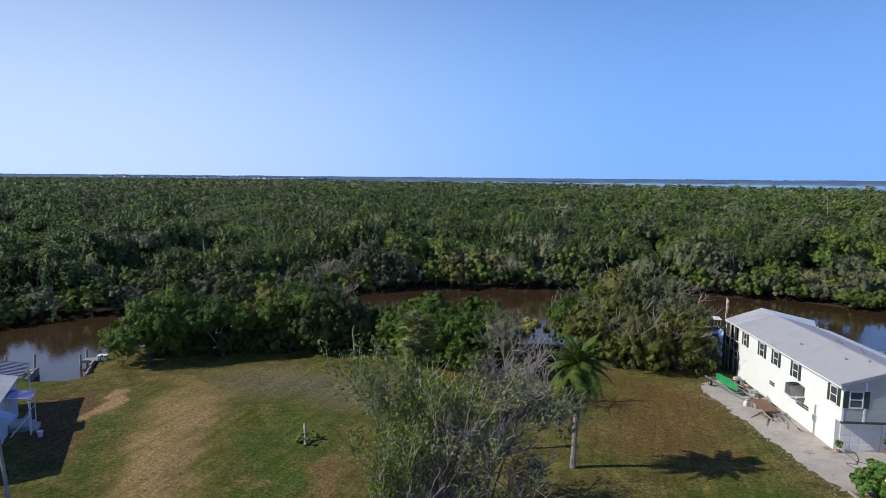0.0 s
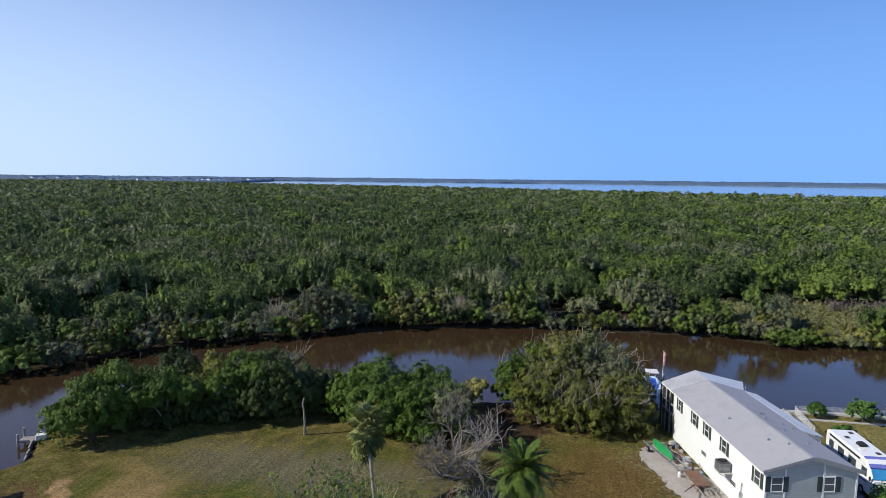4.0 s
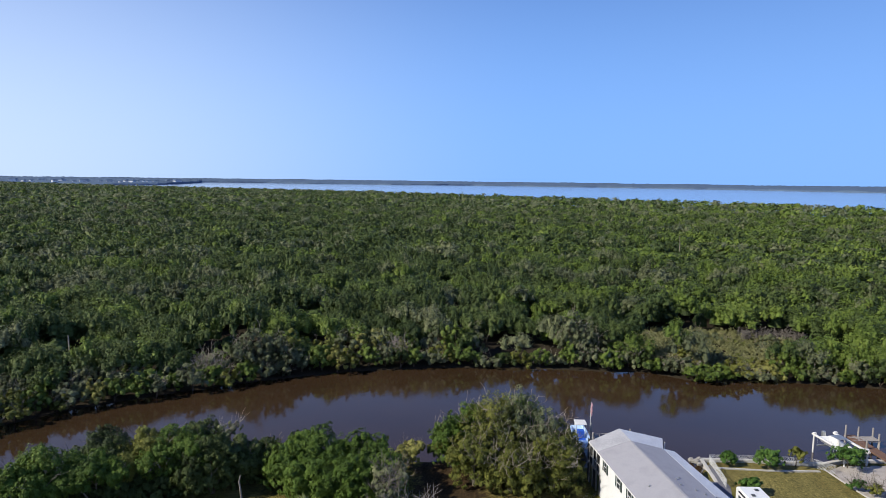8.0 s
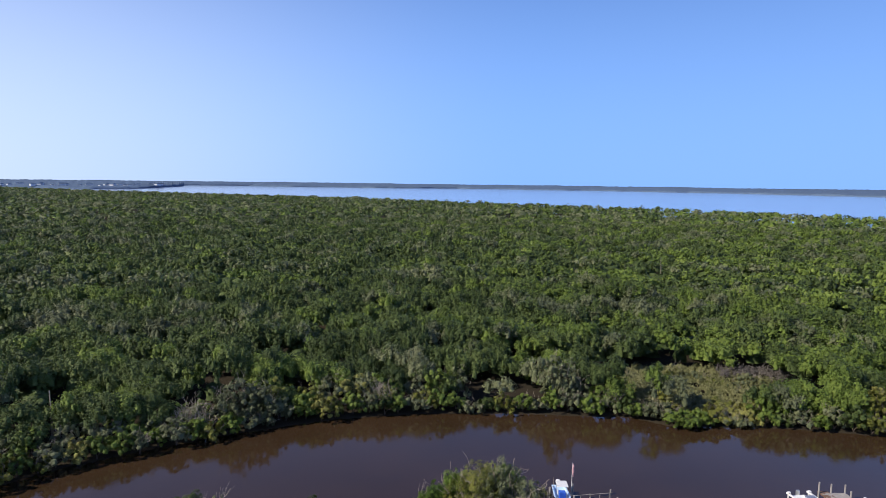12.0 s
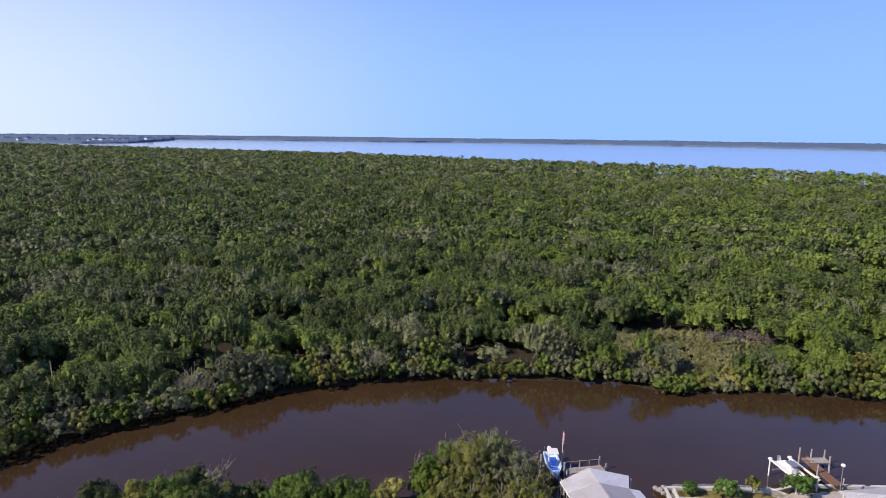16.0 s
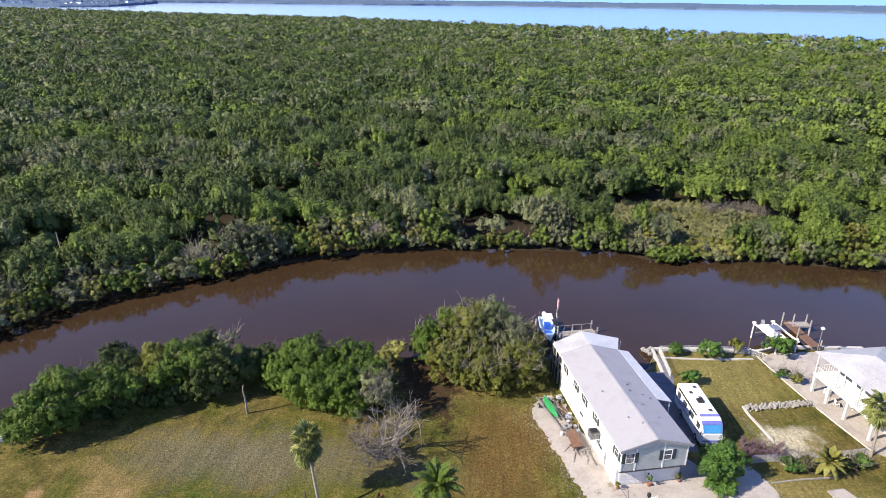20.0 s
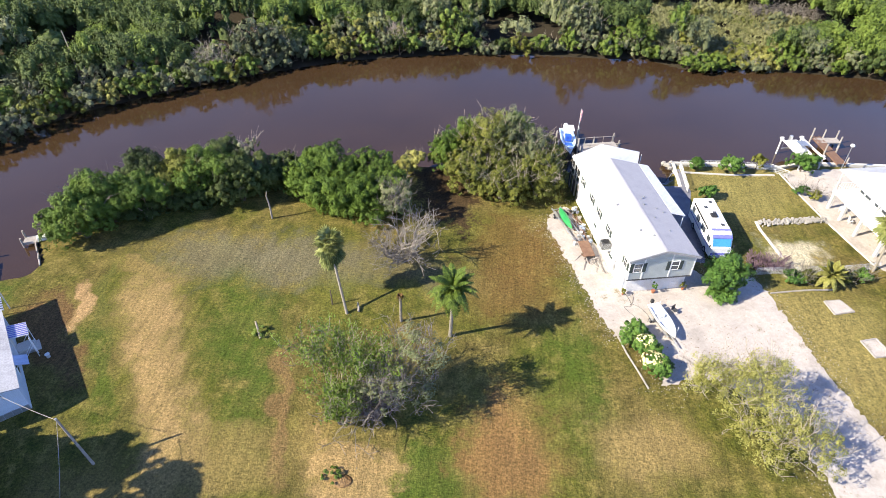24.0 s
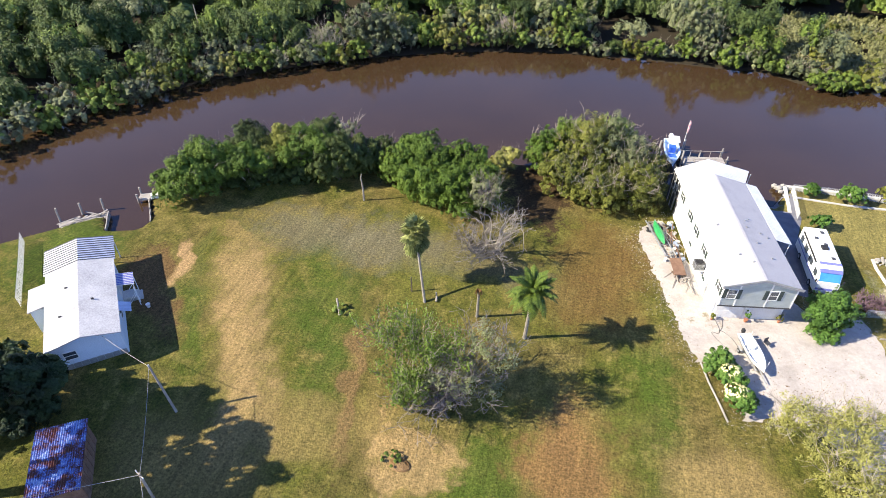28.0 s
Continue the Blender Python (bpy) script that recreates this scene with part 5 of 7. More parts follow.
# single trees that stand out on the far bank
for i, (x, y, h, w, kd, tw) in enumerate(((-47.6, 110.6, 8.6, 3.6, "g", 30), (-43.6, 112.4, 7.6, 3.2, "g", 24), (-53.4, 106.6, 4.4, 2.6, "g", 120), (-35.8, 116.4, 5.0, 2.6, "b", 0), (-20.8, 122.4, 4.6, 2.4, "o", 130),
                                          (14.6, 126.4, 10.4, 2.6, "g", 16), (17.2, 127.0, 9.4, 2.4, "g", 10), (21.6, 124.2, 3.8, 2.4, "b", 0), (37.9, 119.6, 2.8, 2.6, "b", 0), (41.6, 120.6, 2.6, 2.2, "b", 0),
                                          (57.0, 126.0, 5.2, 3.0, "b", 0), (62.0, 127.0, 6.0, 3.2, "b", 0), (67.0, 126.5, 5.4, 3.0, "b", 0), (73.5, 128.0, 6.6, 3.4, "b", 0), (80.0, 127.5, 6.0, 3.2, "y", 0))):
    mt, lb = KIND[kd]
    tree("far_bank_tree", lb, "tree", x, y, [(0, 0, h * 0.55, w * 0.85, w * 0.85, h * 0.44), (w * 0.5, -w * 0.35, h * 0.36, w * 0.6, w * 0.6, h * 0.34), (-w * 0.5, -w * 0.2, h * 0.42, w * 0.6, w * 0.6, h * 0.34)],
         3600, 0.26, mt, 0.12, 3, 700 + i, z=-0.35, low=-0.8, group="far bank trees", twigs=tw, twig_mat="pale_bark", limb=1.3)
for i in range(26):
    a, q = rng.uniform(0, math.tau), math.sqrt(rng.uniform(0.05, 1.0))
    x, y, w, h = 48 + 19 * q * math.cos(a), 140 + 12 * q * math.sin(a), rng.uniform(1.0, 2.0), rng.uniform(1.6, 3.4)
    mt, lb = (("olive", "low olive bush in the open marsh"), ("buttonwood", "low grey-green bush in the open marsh"), ("marsh", "pale dry bush in the open marsh"))[i % 3]
    tree("marsh_bush", lb, "bush", x, y, [(0, 0, h * 0.5, w, w, h * 0.5), (w * 0.5, -0.3, h * 0.4, w * 0.6, w * 0.6, h * 0.4)], 900, 0.26, mt, 0.06, 1, 800 + i, z=-0.35, low=-0.7, group="marsh bushes", twigs=14 if i % 3 == 2 else 0, twig_mat="pale_bark")
# low dry scrub in the open marsh
sx, sy = rng.uniform(25, 72, 640), rng.uniform(125, 158, 640)
s = open_marsh(48 + (sx - 48) * 0.92, 140 + (sy - 140) * 0.84)
woods("marsh_scrub", rng, sx[s], sy[s], rng.uniform(0.9, 2.3, s.sum()), rng.uniform(1.0, 2.2, s.sum()), 190, 0.22, M["marsh"], "low pale yellow-green scrub in an open marsh")
sx, sy = rng.uniform(56, 74, 40), rng.uniform(148, 154, 40)
woods("dry_reeds", rng, sx, sy, rng.uniform(2.2, 3.8, 40), rng.uniform(0.8, 1.6, 40), 130, 0.22, M["dry_twig"], "pale dry bare scrub at the wood's edge", 3, 9, 1.3)
for i, (x, y, h) in enumerate(((-91.63, 96.23, 9.0), (75.5, 277.0, 13.0), (-97.95, 92.02, 7), (-115.76, 84.02, 8), (-77.48, 100.33, 8))):
    t = thing("bare_snag", "bare pale dead trunk standing out of the woods", "dead tree", pose(x, y, -0.3), "bare snags")
    part("trunk", tube([(0, 0, 0), (0.1, 0, h * 0.5), (-0.15, 0.1, h)], [0.2, 0.15, 0.07], 6), M["pale_bark"], t)

# ---- drive, paths, kerbs ----
gravel, n, l, b = mat_new("pale_shell_gravel", 0.95, 0.15)
P = coords(n)
f1, f2, f3 = noise_node(n, l, P, 0.35, 5.0), noise_node(n, l, P, 3.0, 5.0, 0.7), noise_node(n, l, P, 22.0, 3.0)
c = ramp(n, l, f1, [(0.3, (0.30, 0.262, 0.232)), (0.55, (0.45, 0.40, 0.36)), (0.75, (0.38, 0.335, 0.30))])
c = mixc(n, l, 0.35, c, ramp(n, l, f2, [(0.3, (0.22, 0.195, 0.17)), (0.7, (0.48, 0.45, 0.40))]))
c = mixc(n, l, 0.3, c, ramp(n, l, f3, [(0.3, (0.25, 0.25, 0.25)), (0.7, (0.75, 0.75, 0.75))]), 'OVERLAY')
weeds = math_n(n, l, 'ADD', f1, math_n(n, l, 'MULTIPLY', f2, 0.55))
c = mixc(n, l, ramp(n, l, weeds, [(0.90, (0, 0, 0)), (1.0, (0.75, 0.75, 0.75))]), c, (0.15, 0.125, 0.06))
l.new(c, b.inputs["Base Color"])
bump(n, l, b, math_n(n, l, 'ADD', f2, f3), 0.6, 0.06)
M["gravel"] = gravel


def ground_sheet(name, poly, material, label, rise=0.025, step=0.7, ragged=0.25, seed=1):
    """A thin laid surface that follows the ground inside a ragged outline."""
    r = np.random.default_rng(seed)
    out = []
    for (x0, y0), (x1, y1) in zip(poly, poly[1:] + poly[:1]):
        k = max(1, int(math.hypot(x1 - x0, y1 - y0) / step))
        for i in range(k):
            s = i / k
            out.append((x0 + (x1 - x0) * s + r.normal(0, ragged * 0.4), y0 + (y1 - y0) * s + r.normal(0, ragged * 0.4)))
    bm = bmesh.new()
    xs, ys = [p[0] for p in out], [p[1] for p in out]
    f = bm.faces.new([bm.verts.new((x, y, 0)) for x, y in out])
    for axis, lo, hi in ((0, min(xs), max(xs)), (1, min(ys), max(ys))):
        v = lo + 1.4
        while v < hi:
            co, no = ((v, 0, 0), (1, 0, 0)) if axis == 0 else ((0, v, 0), (0, 1, 0))
            bmesh.ops.bisect_plane(bm, geom=bm.verts[:] + bm.edges[:] + bm.faces[:], plane_co=co, plane_no=no)
            v += 1.4
    for v in bm.verts:
        v.co.z = float(land_height(v.co.x, v.co.y)) + rise
    ob = part(name, bm, material, None)
    return tagged(ob, label, "paving", kind="structure")


ground_sheet("pavement_drive", [(7.93, 65.46), (8.86, 63.01), (10.02, 59.64), (11.92, 54.54), (13.37, 49.95), (14.95, 46.40), (18.68, 46.42), (19.12, 40.14), (23.51, 41.88), (26.03, 40.56), (28.50, 38.11), (31.69, 31.61), (32.02, 27.16), (35.38, 19.40), (41.76, 20.37), (38.74, 29.10), (38.80, 35.72), (36.21, 42.84), (34.83, 49.09), (33.65, 54.95), (32.59, 57.74), (26.38, 57.65), (24.53, 59.75), (15.52, 59.60), (12.28, 65.66), (10.99, 70.02), (8.65, 68.30)],
             gravel, "pale crushed shell drive with leaf litter", 0.03, 0.35, 0.35, 3)
ground_sheet("pavement_yard", [(43.42, 82.01), (45.44, 83.25), (53.15, 84.45), (58.99, 84.09), (58.00, 67.90), (58.00, 54.32), (51.04, 55.29), (49.95, 58.86), (48.14, 62.06), (46.45, 66.91), (45.20, 71.72), (43.73, 77.02)], gravel, "pale gravel yard under the raised house", 0.03, 0.4, 0.3, 4)
# the house's shadow is painted into this strip's dark colour
ground_sheet("pavement_slip", [(23.43, 60.27), (27.34, 59.80), (28.27, 66.73), (27.75, 71.48), (28.71, 75.72), (28.10, 81.58), (27.01, 80.92), (25.56, 78.14), (20.54, 78.20)], M["shadow_dark_paving"], "paved strip beside the house, darkened as the house's shadow", 0.03, 0.7, 0.1, 6)


def strip(name, pts, width, height, material, label, category="kerb", ends=0.0):
    """A low kerb or cap along a line on the ground."""
    t = thing(name, label, category)
    bm = bmesh.new()
    for (x0, y0), (x1, y1) in zip(pts, pts[1:]):
        dx, dy = x1 - x0, y1 - y0
        L = math.hypot(dx, dy)
        nx, ny = -dy / L * width / 2, dx / L * width / 2
        z0, z1 = float(land_height(x0, y0)), float(land_height(x1, y1))
        vs = []
        for x, y, z in ((x0, y0, z0), (x1, y1, z1)):
            for sx, sz in ((1, -0.15), (-1, -0.15), (-1, height), (1, height)):
                vs.append(bm.verts.new((x + nx * sx, y + ny * sx, z + sz)))
        for q in ((0, 1, 2, 3), (7, 6, 5, 4), (0, 4, 5, 1), (1, 5, 6, 2), (2, 6, 7, 3), (3, 7, 4, 0)):
            bm.faces.new([vs[i] for i in q])
    bmesh.ops.recalc_face_normals(bm, faces=bm.faces)
    part("kerb", bm, material, t)
    return t


strip("garden_edging", [(42.78, 82.19), (43.73, 77.02), (45.08, 71.50), (46.45, 66.80), (48.02, 61.62)], 0.18, 0.14, M["concrete"], "long pale concrete edging beside the gravel yard", "edging")
strip("garden_edging", [(35.9, 69.3), (35.95, 67.6), (36.5, 65.0), (37.1, 62.2)], 0.3, 0.16, M["concrete"], "curved pale edging of the old pond", "edging")
strip("garden_edging", [(33.77, 55.28), (37.73, 56.20), (41.51, 56.86)], 0.14, 0.14, M["weathered_wood"], "pale timber edging in front of the yard scrub", "edging")
strip("garden_edging", [(15.25, 46.40), (15.93, 44.04), (16.92, 41.44), (17.54, 39.70)], 0.12, 0.16, M["weathered_wood"], "pale timber edging of the planting bed", "edging")
strip("garden_edging", [(28.22, 80.54), (34.84, 80.58), (41.89, 81.41)], 0.3, 0.12, M["concrete"], "pale concrete lawn edge behind the fence", "edging")
for q in ([(39.51, 54.57), (41.42, 55.01), (42.37, 53.27), (39.94, 52.50), (39.51, 54.57)], [(41.20, 48.65), (43.01, 49.20), (43.76, 46.87), (41.80, 46.44), (41.20, 48.65)], [(48.77, 55.46), (52.67, 56.49)]):
    bed = strip("bed_frame", q, 0.12, 0.16, M["weathered_wood"], "pale low frame around a bare sandy bed", "garden bed")
    if len(q) == 5:
        part("sand_fill", prism(q[3::-1], -0.05, 0.19), gravel, bed, "pale bare sand")

# rubble wall of loose stones
rng = np.random.default_rng(8)
wall = thing("rubble_wall", "low loose rubble stone wall of the old pond", "stone wall")
stone_meshes = []
for k in range(6):
    bm = bmesh.new()
    bmesh.ops.create_icosphere(bm, subdivisions=1, radius=1.0)
    for v in bm.verts:
        v.co *= rng.uniform(0.75, 1.15)
    me = bpy.data.meshes.new("stone")
    bm.to_mesh(me)
    bm.free()
    me.materials.append(M["rock"])
    stone_meshes.append(me)
for k in range(290):
    s = rng.random()
    x = 36.1 + 9.3 * s + rng.normal(0, 0.1)
    y = 69.0 + 1.7 * s + rng.normal(0, 0.3)
    q = rng.uniform(0.1, 0.22)
    m = Matrix.LocRotScale((x, y, float(land_height(x, y)) + q * 0.5 + rng.uniform(0, 0.22)), Euler(rng.uniform(0, 6, 3)), (q * 1.3, q, q * 0.8))
    part_mesh("stone", stone_meshes[k % 6], None, wall, "", m)

# ---- windows and doors, shared by the houses ----


def window(parent, x, y, z, w, h, face, name="window", shutters=False, mat_frame="white_paint", panes=2):
    """A sash window on a wall. face: '-x' or '-y', the way it looks."""
    if face == '-y':
        M0 = pose(x, y, z)
    elif face == '-x':
        M0 = pose(x, y, z, 0, 0, -90)
    elif face == '+x':
        M0 = pose(x, y, z, 0, 0, 90)
    else:
        M0 = pose(x, y, z, 0, 0, 180)
    bm = bmesh.new()
    e = 0.07
    add_box(bm, -w / 2 - e, w / 2 + e, -0.06, 0.0, -e, 0)
    add_box(bm, -w / 2 - e, w / 2 + e, -0.06, 0.0, h, h + e)
    add_box(bm, -w / 2 - e, -w / 2, -0.06, 0.0, 0, h)
    add_box(bm, w / 2, w / 2 + e, -0.06, 0.0, 0, h)
    add_box(bm, -w / 2, w / 2, -0.05, 0.0, h * 0.5 - 0.03, h * 0.5 + 0.03)
    wdw = part(name, bm, M[mat_frame], parent)
    wdw.matrix_basis = M0
    for i in range(panes):
        z0 = 0 if i == 0 else h * 0.5 + 0.03
        part("pane", box(-w / 2, w / 2, -0.03, -0.005, z0, z0 + h * 0.5 - 0.03), M["glass"], wdw)
    if shutters:
        for sx in (-1, 1):
            bm = bmesh.new()
            c0 = sx * (w / 2 + e + 0.19)
            add_box(bm, c0 - 0.17, c0 + 0.17, -0.05, 0.0, -0.05, h + 0.05)
            for q in range(8):
                zz = 0.05 + q * (h - 0.1) / 8
                add_box(bm, c0 - 0.13, c0 + 0.13, -0.065, -0.05, zz, zz + (h - 0.1) / 8 * 0.6)
            part("shutter", bm, M["shutter"], wdw, "dark green louvred shutter")
    return wdw


# ---- the white raised house ----
house = thing("white_house", "long white raised house with a grey gabled roof over garages", "house", pose(16.19, 52.4, PAD_Z, 0, 0, 12.9), size=(1.205, 1.04, 1.125))
EV, RG = 4.8, 5.85
W0, W1, B0, B1, MID = 0.28, 6.56, 1.05, 18.5, 3.42
part("lower_wall", box(W0 + 0.02, W1 - 0.02, B0, B1, -0.1, 2.3), M["cream_wall"], house, "cream painted block wall")
part("upper_wall", box(W0, W1, 0.36, B1 + 0.2, 2.3, EV - 0.05), M["cream_wall"], house, "smooth white upper wall")
bm = bmesh.new()
add_box(bm, W0 + 0.05, W1 - 0.05, 0.30, 0.36, 2.32, EV - 0.02)
vs = [bm.verts.new(p) for p in ((W0, 0.31, EV - 0.03), (W1, 0.31, EV - 0.03), (MID, 0.31, RG - 0.14))]
bm.faces.new(vs)
part("front_siding", bm, M["siding"], house, "grey-green lap siding on the front gable")
bm = bmesh.new()
vs = [bm.verts.new(p) for p in ((W0, B1 + 0.21, EV - 0.03), (W1, B1 + 0.21, EV - 0.03), (MID, B1 + 0.21, RG - 0.14))]
bm.faces.new(vs[::-1])
part("rear_gable", bm, M["siding"], house)
RE = 18.9
part("roof_left", slab((0, 0, EV), (MID, 0, RG), (MID, RE, RG), (0, RE, EV), 0.1), M["roof_grey"], house, "weathered grey shingle slope")
part("roof_right", slab((MID, 0, RG), (6.84, 0, EV), (6.84, RE, EV), (MID, RE, RG), 0.1), M["roof_grey"], house, "weathered grey shingle slope")
part("porch_roof_left", slab((0, RE, EV + 0.03), (MID, RE, RG + 0.03), (MID, 22.3, RG + 0.03), (0.00, 21.63, EV + 0.03), 0.1), M["roof_white_plain"], house, "bright white porch roof slope")
part("porch_roof_right", slab((MID, RE, RG + 0.03), (6.84, RE, EV + 0.03), (7.93, 21.63, EV + 0.03), (MID, 22.3, RG + 0.03), 0.1), M["roof_white"], house, "bright white ribbed porch roof slope")
part("side_awning", slab((6.86, 8.1, EV + 0.01), (8.45, 8.0, EV - 0.45), (8.1, RE, EV - 0.36), (6.86, RE, EV + 0.01), 0.08), M["roof_white"], house, "white ribbed awning along the side")
bm = bmesh.new()
add_tube(bm, [(0, 0, EV - 0.08), (0.00, 21.63, EV - 0.08)], 0.055, 6)
part("gutter", bm, M["white_paint"], house)
for a, c_ in (((0, -0.02, EV - 0.05), (MID, -0.02, RG - 0.05)), ((MID, -0.02, RG - 0.05), (6.84, -0.02, EV - 0.05))):
    part("barge_board", slab((a[0], a[1], a[2] + 0.06), (a[0], 0.02, a[2] + 0.06), (c_[0], 0.02, c_[2] + 0.06), (c_[0], c_[1], c_[2] + 0.06), 0.2), M["grey_metal"], house)
part("ridge_cap", slab((MID - 0.12, 0, RG + 0.0), (MID + 0.12, 0, RG + 0.0), (MID + 0.12, RE, RG + 0.0), (MID - 0.12, RE, RG + 0.0), 0.03), M["roof_grey"], house)
for x in (W0 - 0.02, 1.56, 4.2, W1 - 0.1):
    part("corner_trim", box(x, x + 0.12, 0.26, 0.35, 2.32, EV - 0.05 + (RG - EV) * (1 - abs(x + 0.06 - MID) / MID) - 0.12), M["white_paint"], house)
# dark strip drawn as the shadow line under the overhanging siding
part("floor_band", box(W0 - 0.03, W1 + 0.03, 0.27, 0.4, 2.18, 2.34), M["dark_metal"], house, "dark band in place of the shadow line above the garage doors")
part("soffit", box(W0, W1, 0.36, B0, 2.24, 2.3), M["white_paint"], house)
for x0, x1 in ((0.62, 3.12), (3.72, 6.22)):
    d = part("garage_door", box(x0, x1, B0 - 0.06, B0 - 0.005, 0.02, 2.08), M["white_paint"], house, "white sectional garage door")
    for i in range(4):
        for j in range(4):
            xx, zz = x0 + 0.12 + j * 0.58, 0.1 + i * 0.5
            part("door_panel", box(xx, xx + 0.5, B0 - 0.075, B0 - 0.06, zz, zz + 0.4, 0.008), M["white_paint"], d)
part("garage_pier", box(3.14, 3.70, B0 - 0.12, B0 - 0.005, 0, 2.2), M["cream_wall"], house)
part("wall_lamp", box(3.36, 3.48, B0 - 0.26, B0 - 0.12, 1.85, 2.05, 0.02), M["dark_metal"], house)
part("number_plaque", box(3.26, 3.58, B0 - 0.14, B0 - 0.12, 2.12, 2.2), M["dark_metal"], house, "small dark plaque")
for x in (1.05, 4.6):
    window(house, x + 0.02, 0.30, 3.33, 0.72, 1.05, '-y', shutters=True)
for u in (1.42, 7.1, 10.6, 13.4, 17.1):
    window(house, W0, u, 3.3, 0.8 if u < 17 else 0.6, 1.08, '-x', shutters=True)
for u in (5.2, 11.0):
    v = part("wall_vent", box(W0 - 0.02, W0 + 0.02, u - 0.5, u + 0.5, 1.4, 1.8), M["white_paint"], house)
    for i in range(2):
        part("louvre", box(W0 - 0.05, W0 - 0.01, u - 0.45, u + 0.45, 1.44 + i * 0.18, 1.56 + i * 0.18), M["shutter"], v)
for u in (7.0, 12.0):
    window(house, W1, u, 3.3, 0.8, 1.0, '+x')
# air conditioner on a wall shelf
ac = part("air_conditioner", box(W0 - 0.98, W0 - 0.16, 5.5, 6.4, 2.3, 3.15, 0.04), M["dark_metal"], house, "grey air conditioner on a wall shelf")
for k in range(10):
    part("grille_bar", box(W0 - 1.0, W0 - 0.14, 5.48, 6.42, 2.36 + k * 0.075, 2.385 + k * 0.075), M["grey_metal"], ac)
bm = bmesh.new()
bmesh.ops.create_cone(bm, cap_ends=True, segments=20, radius1=0.34, radius2=0.34, depth=0.06, matrix=Matrix.Translation((W0 - 0.57, 5.95, 3.17)))
part("fan_guard", bm, M["black"], ac, "round black fan guard")
part("shelf", box(W0 - 1.05, W0, 5.42, 6.48, 2.22, 2.3), M["white_paint"], house)
for u in (5.55, 6.35):
    part("bracket", tube([(W0 - 0.95, u, 2.22), (W0, u, 1.7)], 0.03, 5), M["grey_metal"], house)
part("meter_pipe", tube([(W0 - 0.06, 3.7, 0), (W0 - 0.06, 3.7, 2.3)], 0.04, 6), M["grey_metal"], house)
part("meter_box", box(W0 - 0.14, W0, 3.55, 3.85, 1.1, 1.55, 0.02), M["grey_metal"], house)
# roof vents
for x, y in ((1.6, 9.6), (4.7, 10.6), (4.3, 10.2), (4.1, 8.9), (5.3, 8.4), (4.4, 6.4), (5.9, 7.9), (2.3, 4.4), (3.1, 3.0), (5.2, 4.2)):
    z = EV + (RG - EV) * (1 - abs(x - MID) / MID)
    part("roof_vent", tube([(x, y, z - 0.05), (x, y, z + 0.14)], [0.09, 0.08], 8), M["grey_metal"], house)
# screened porch at the water end
porch = part("porch_floor", box(W0, 8.3, B1 + 0.22, 22.1, 2.1, 2.3), M["weathered_wood"], house)
for x, y in [(W0, v) for v in (18.75, 19.9, 21.0, 22.05)] + [(x, 22.05) for x in (1.8, 3.42, 5.0, 6.5)]:
    part("porch_post", box(x, x + 0.1, y, y + 0.1, 2.3, EV - 0.05), M["white_paint"], house)
    part("support_post", box(x, x + 0.14, y - 0.04, y + 0.1, -1.2, 2.1), M["weathered_wood"], house)
part("porch_rail", box(W0 + 0.02, W0 + 0.08, 18.8, 22.1, 3.1, 3.18), M["white_paint"], house)
for v in (21.88, 19.41, 21.11):
    part("screen", box(W0 + 0.04, W0 + 0.06, v, v + 1.0, 2.35, EV - 0.08), M["screen"], house, "dark insect screen")
for x0 in (0.45, 1.95, 3.55, 5.15):
    part("screen", box(x0, x0 + 1.3, 22.08, 22.10, 2.35, EV - 0.08), M["screen"], house, "dark insect screen")
for v in (22.04, 20.56):
    part("lower_screen", box(W0 + 0.05, W0 + 0.08, v - 0.25, v + 0.75, -0.1, 2.05), M["screen"], house, "dark solid panel under the porch")
for y in (8.3, 12.5, 17.0, 22.0):
    part("awning_post", tube([(8.4, y, -0.2 if y < 20 else -1.5), (8.4, y, EV - 0.6)], 0.05, 6), M["white_paint"], house)


def hp(v, u, z=0.0):
    """A place in the white house's own frame."""
    return house.matrix_basis @ Vector((v, u, z))


# potted plants by the garage
for i, (v, u, s) in enumerate(((3.42, 0.55, 1.0), (0.35, 0.5, 0.6), (6.4, 0.6, 0.7))):
    p = hp(v, u)
    t = thing("potted_plant", "green potted plant standing by the garage doors", "plant", pose(p.x, p.y, float(land_height(p.x, p.y)) + 0.02), "potted plants")
    part("pot", tube([(0, 0, 0), (0, 0, 0.3 * s), (0, 0, 0.34 * s)], [0.14 * s, 0.2 * s, 0.22 * s], 10), M["pot"], t)
    part_mesh("foliage", crown_mesh("foliage", np.random.default_rng(200 + i), [(0, 0, 0.8 * s, 0.28 * s, 0.28 * s, 0.55 * s)], 320, 0.09, 1.8, clump=0.1), M["hedge" if i == 0 else "olive"], t)

# ---- trailer, kayak and clutter along the house ----
p = hp(-2.6, 12.0)
trl = thing("utility_trailer", "long low boat trailer carrying a green canoe", "trailer", pose(9.75, 67.8, 0.06, 0, 0, 202))
for x in (-0.55, 0.55):
    part("rail", box(x - 0.05, x + 0.05, -1.0, 5.2, 0.38, 0.48), M["grey_metal"], trl)
for y in (-0.8, 1.2, 3.2, 5.0):
    part("cross_bar", box(-0.6, 0.6, y, y + 0.08, 0.3, 0.38), M["grey_metal"], trl)
part("tongue", tube([(0, 5.1, 0.4), (0, 6.9, 0.38)], 0.05, 6), M["grey_metal"], trl)


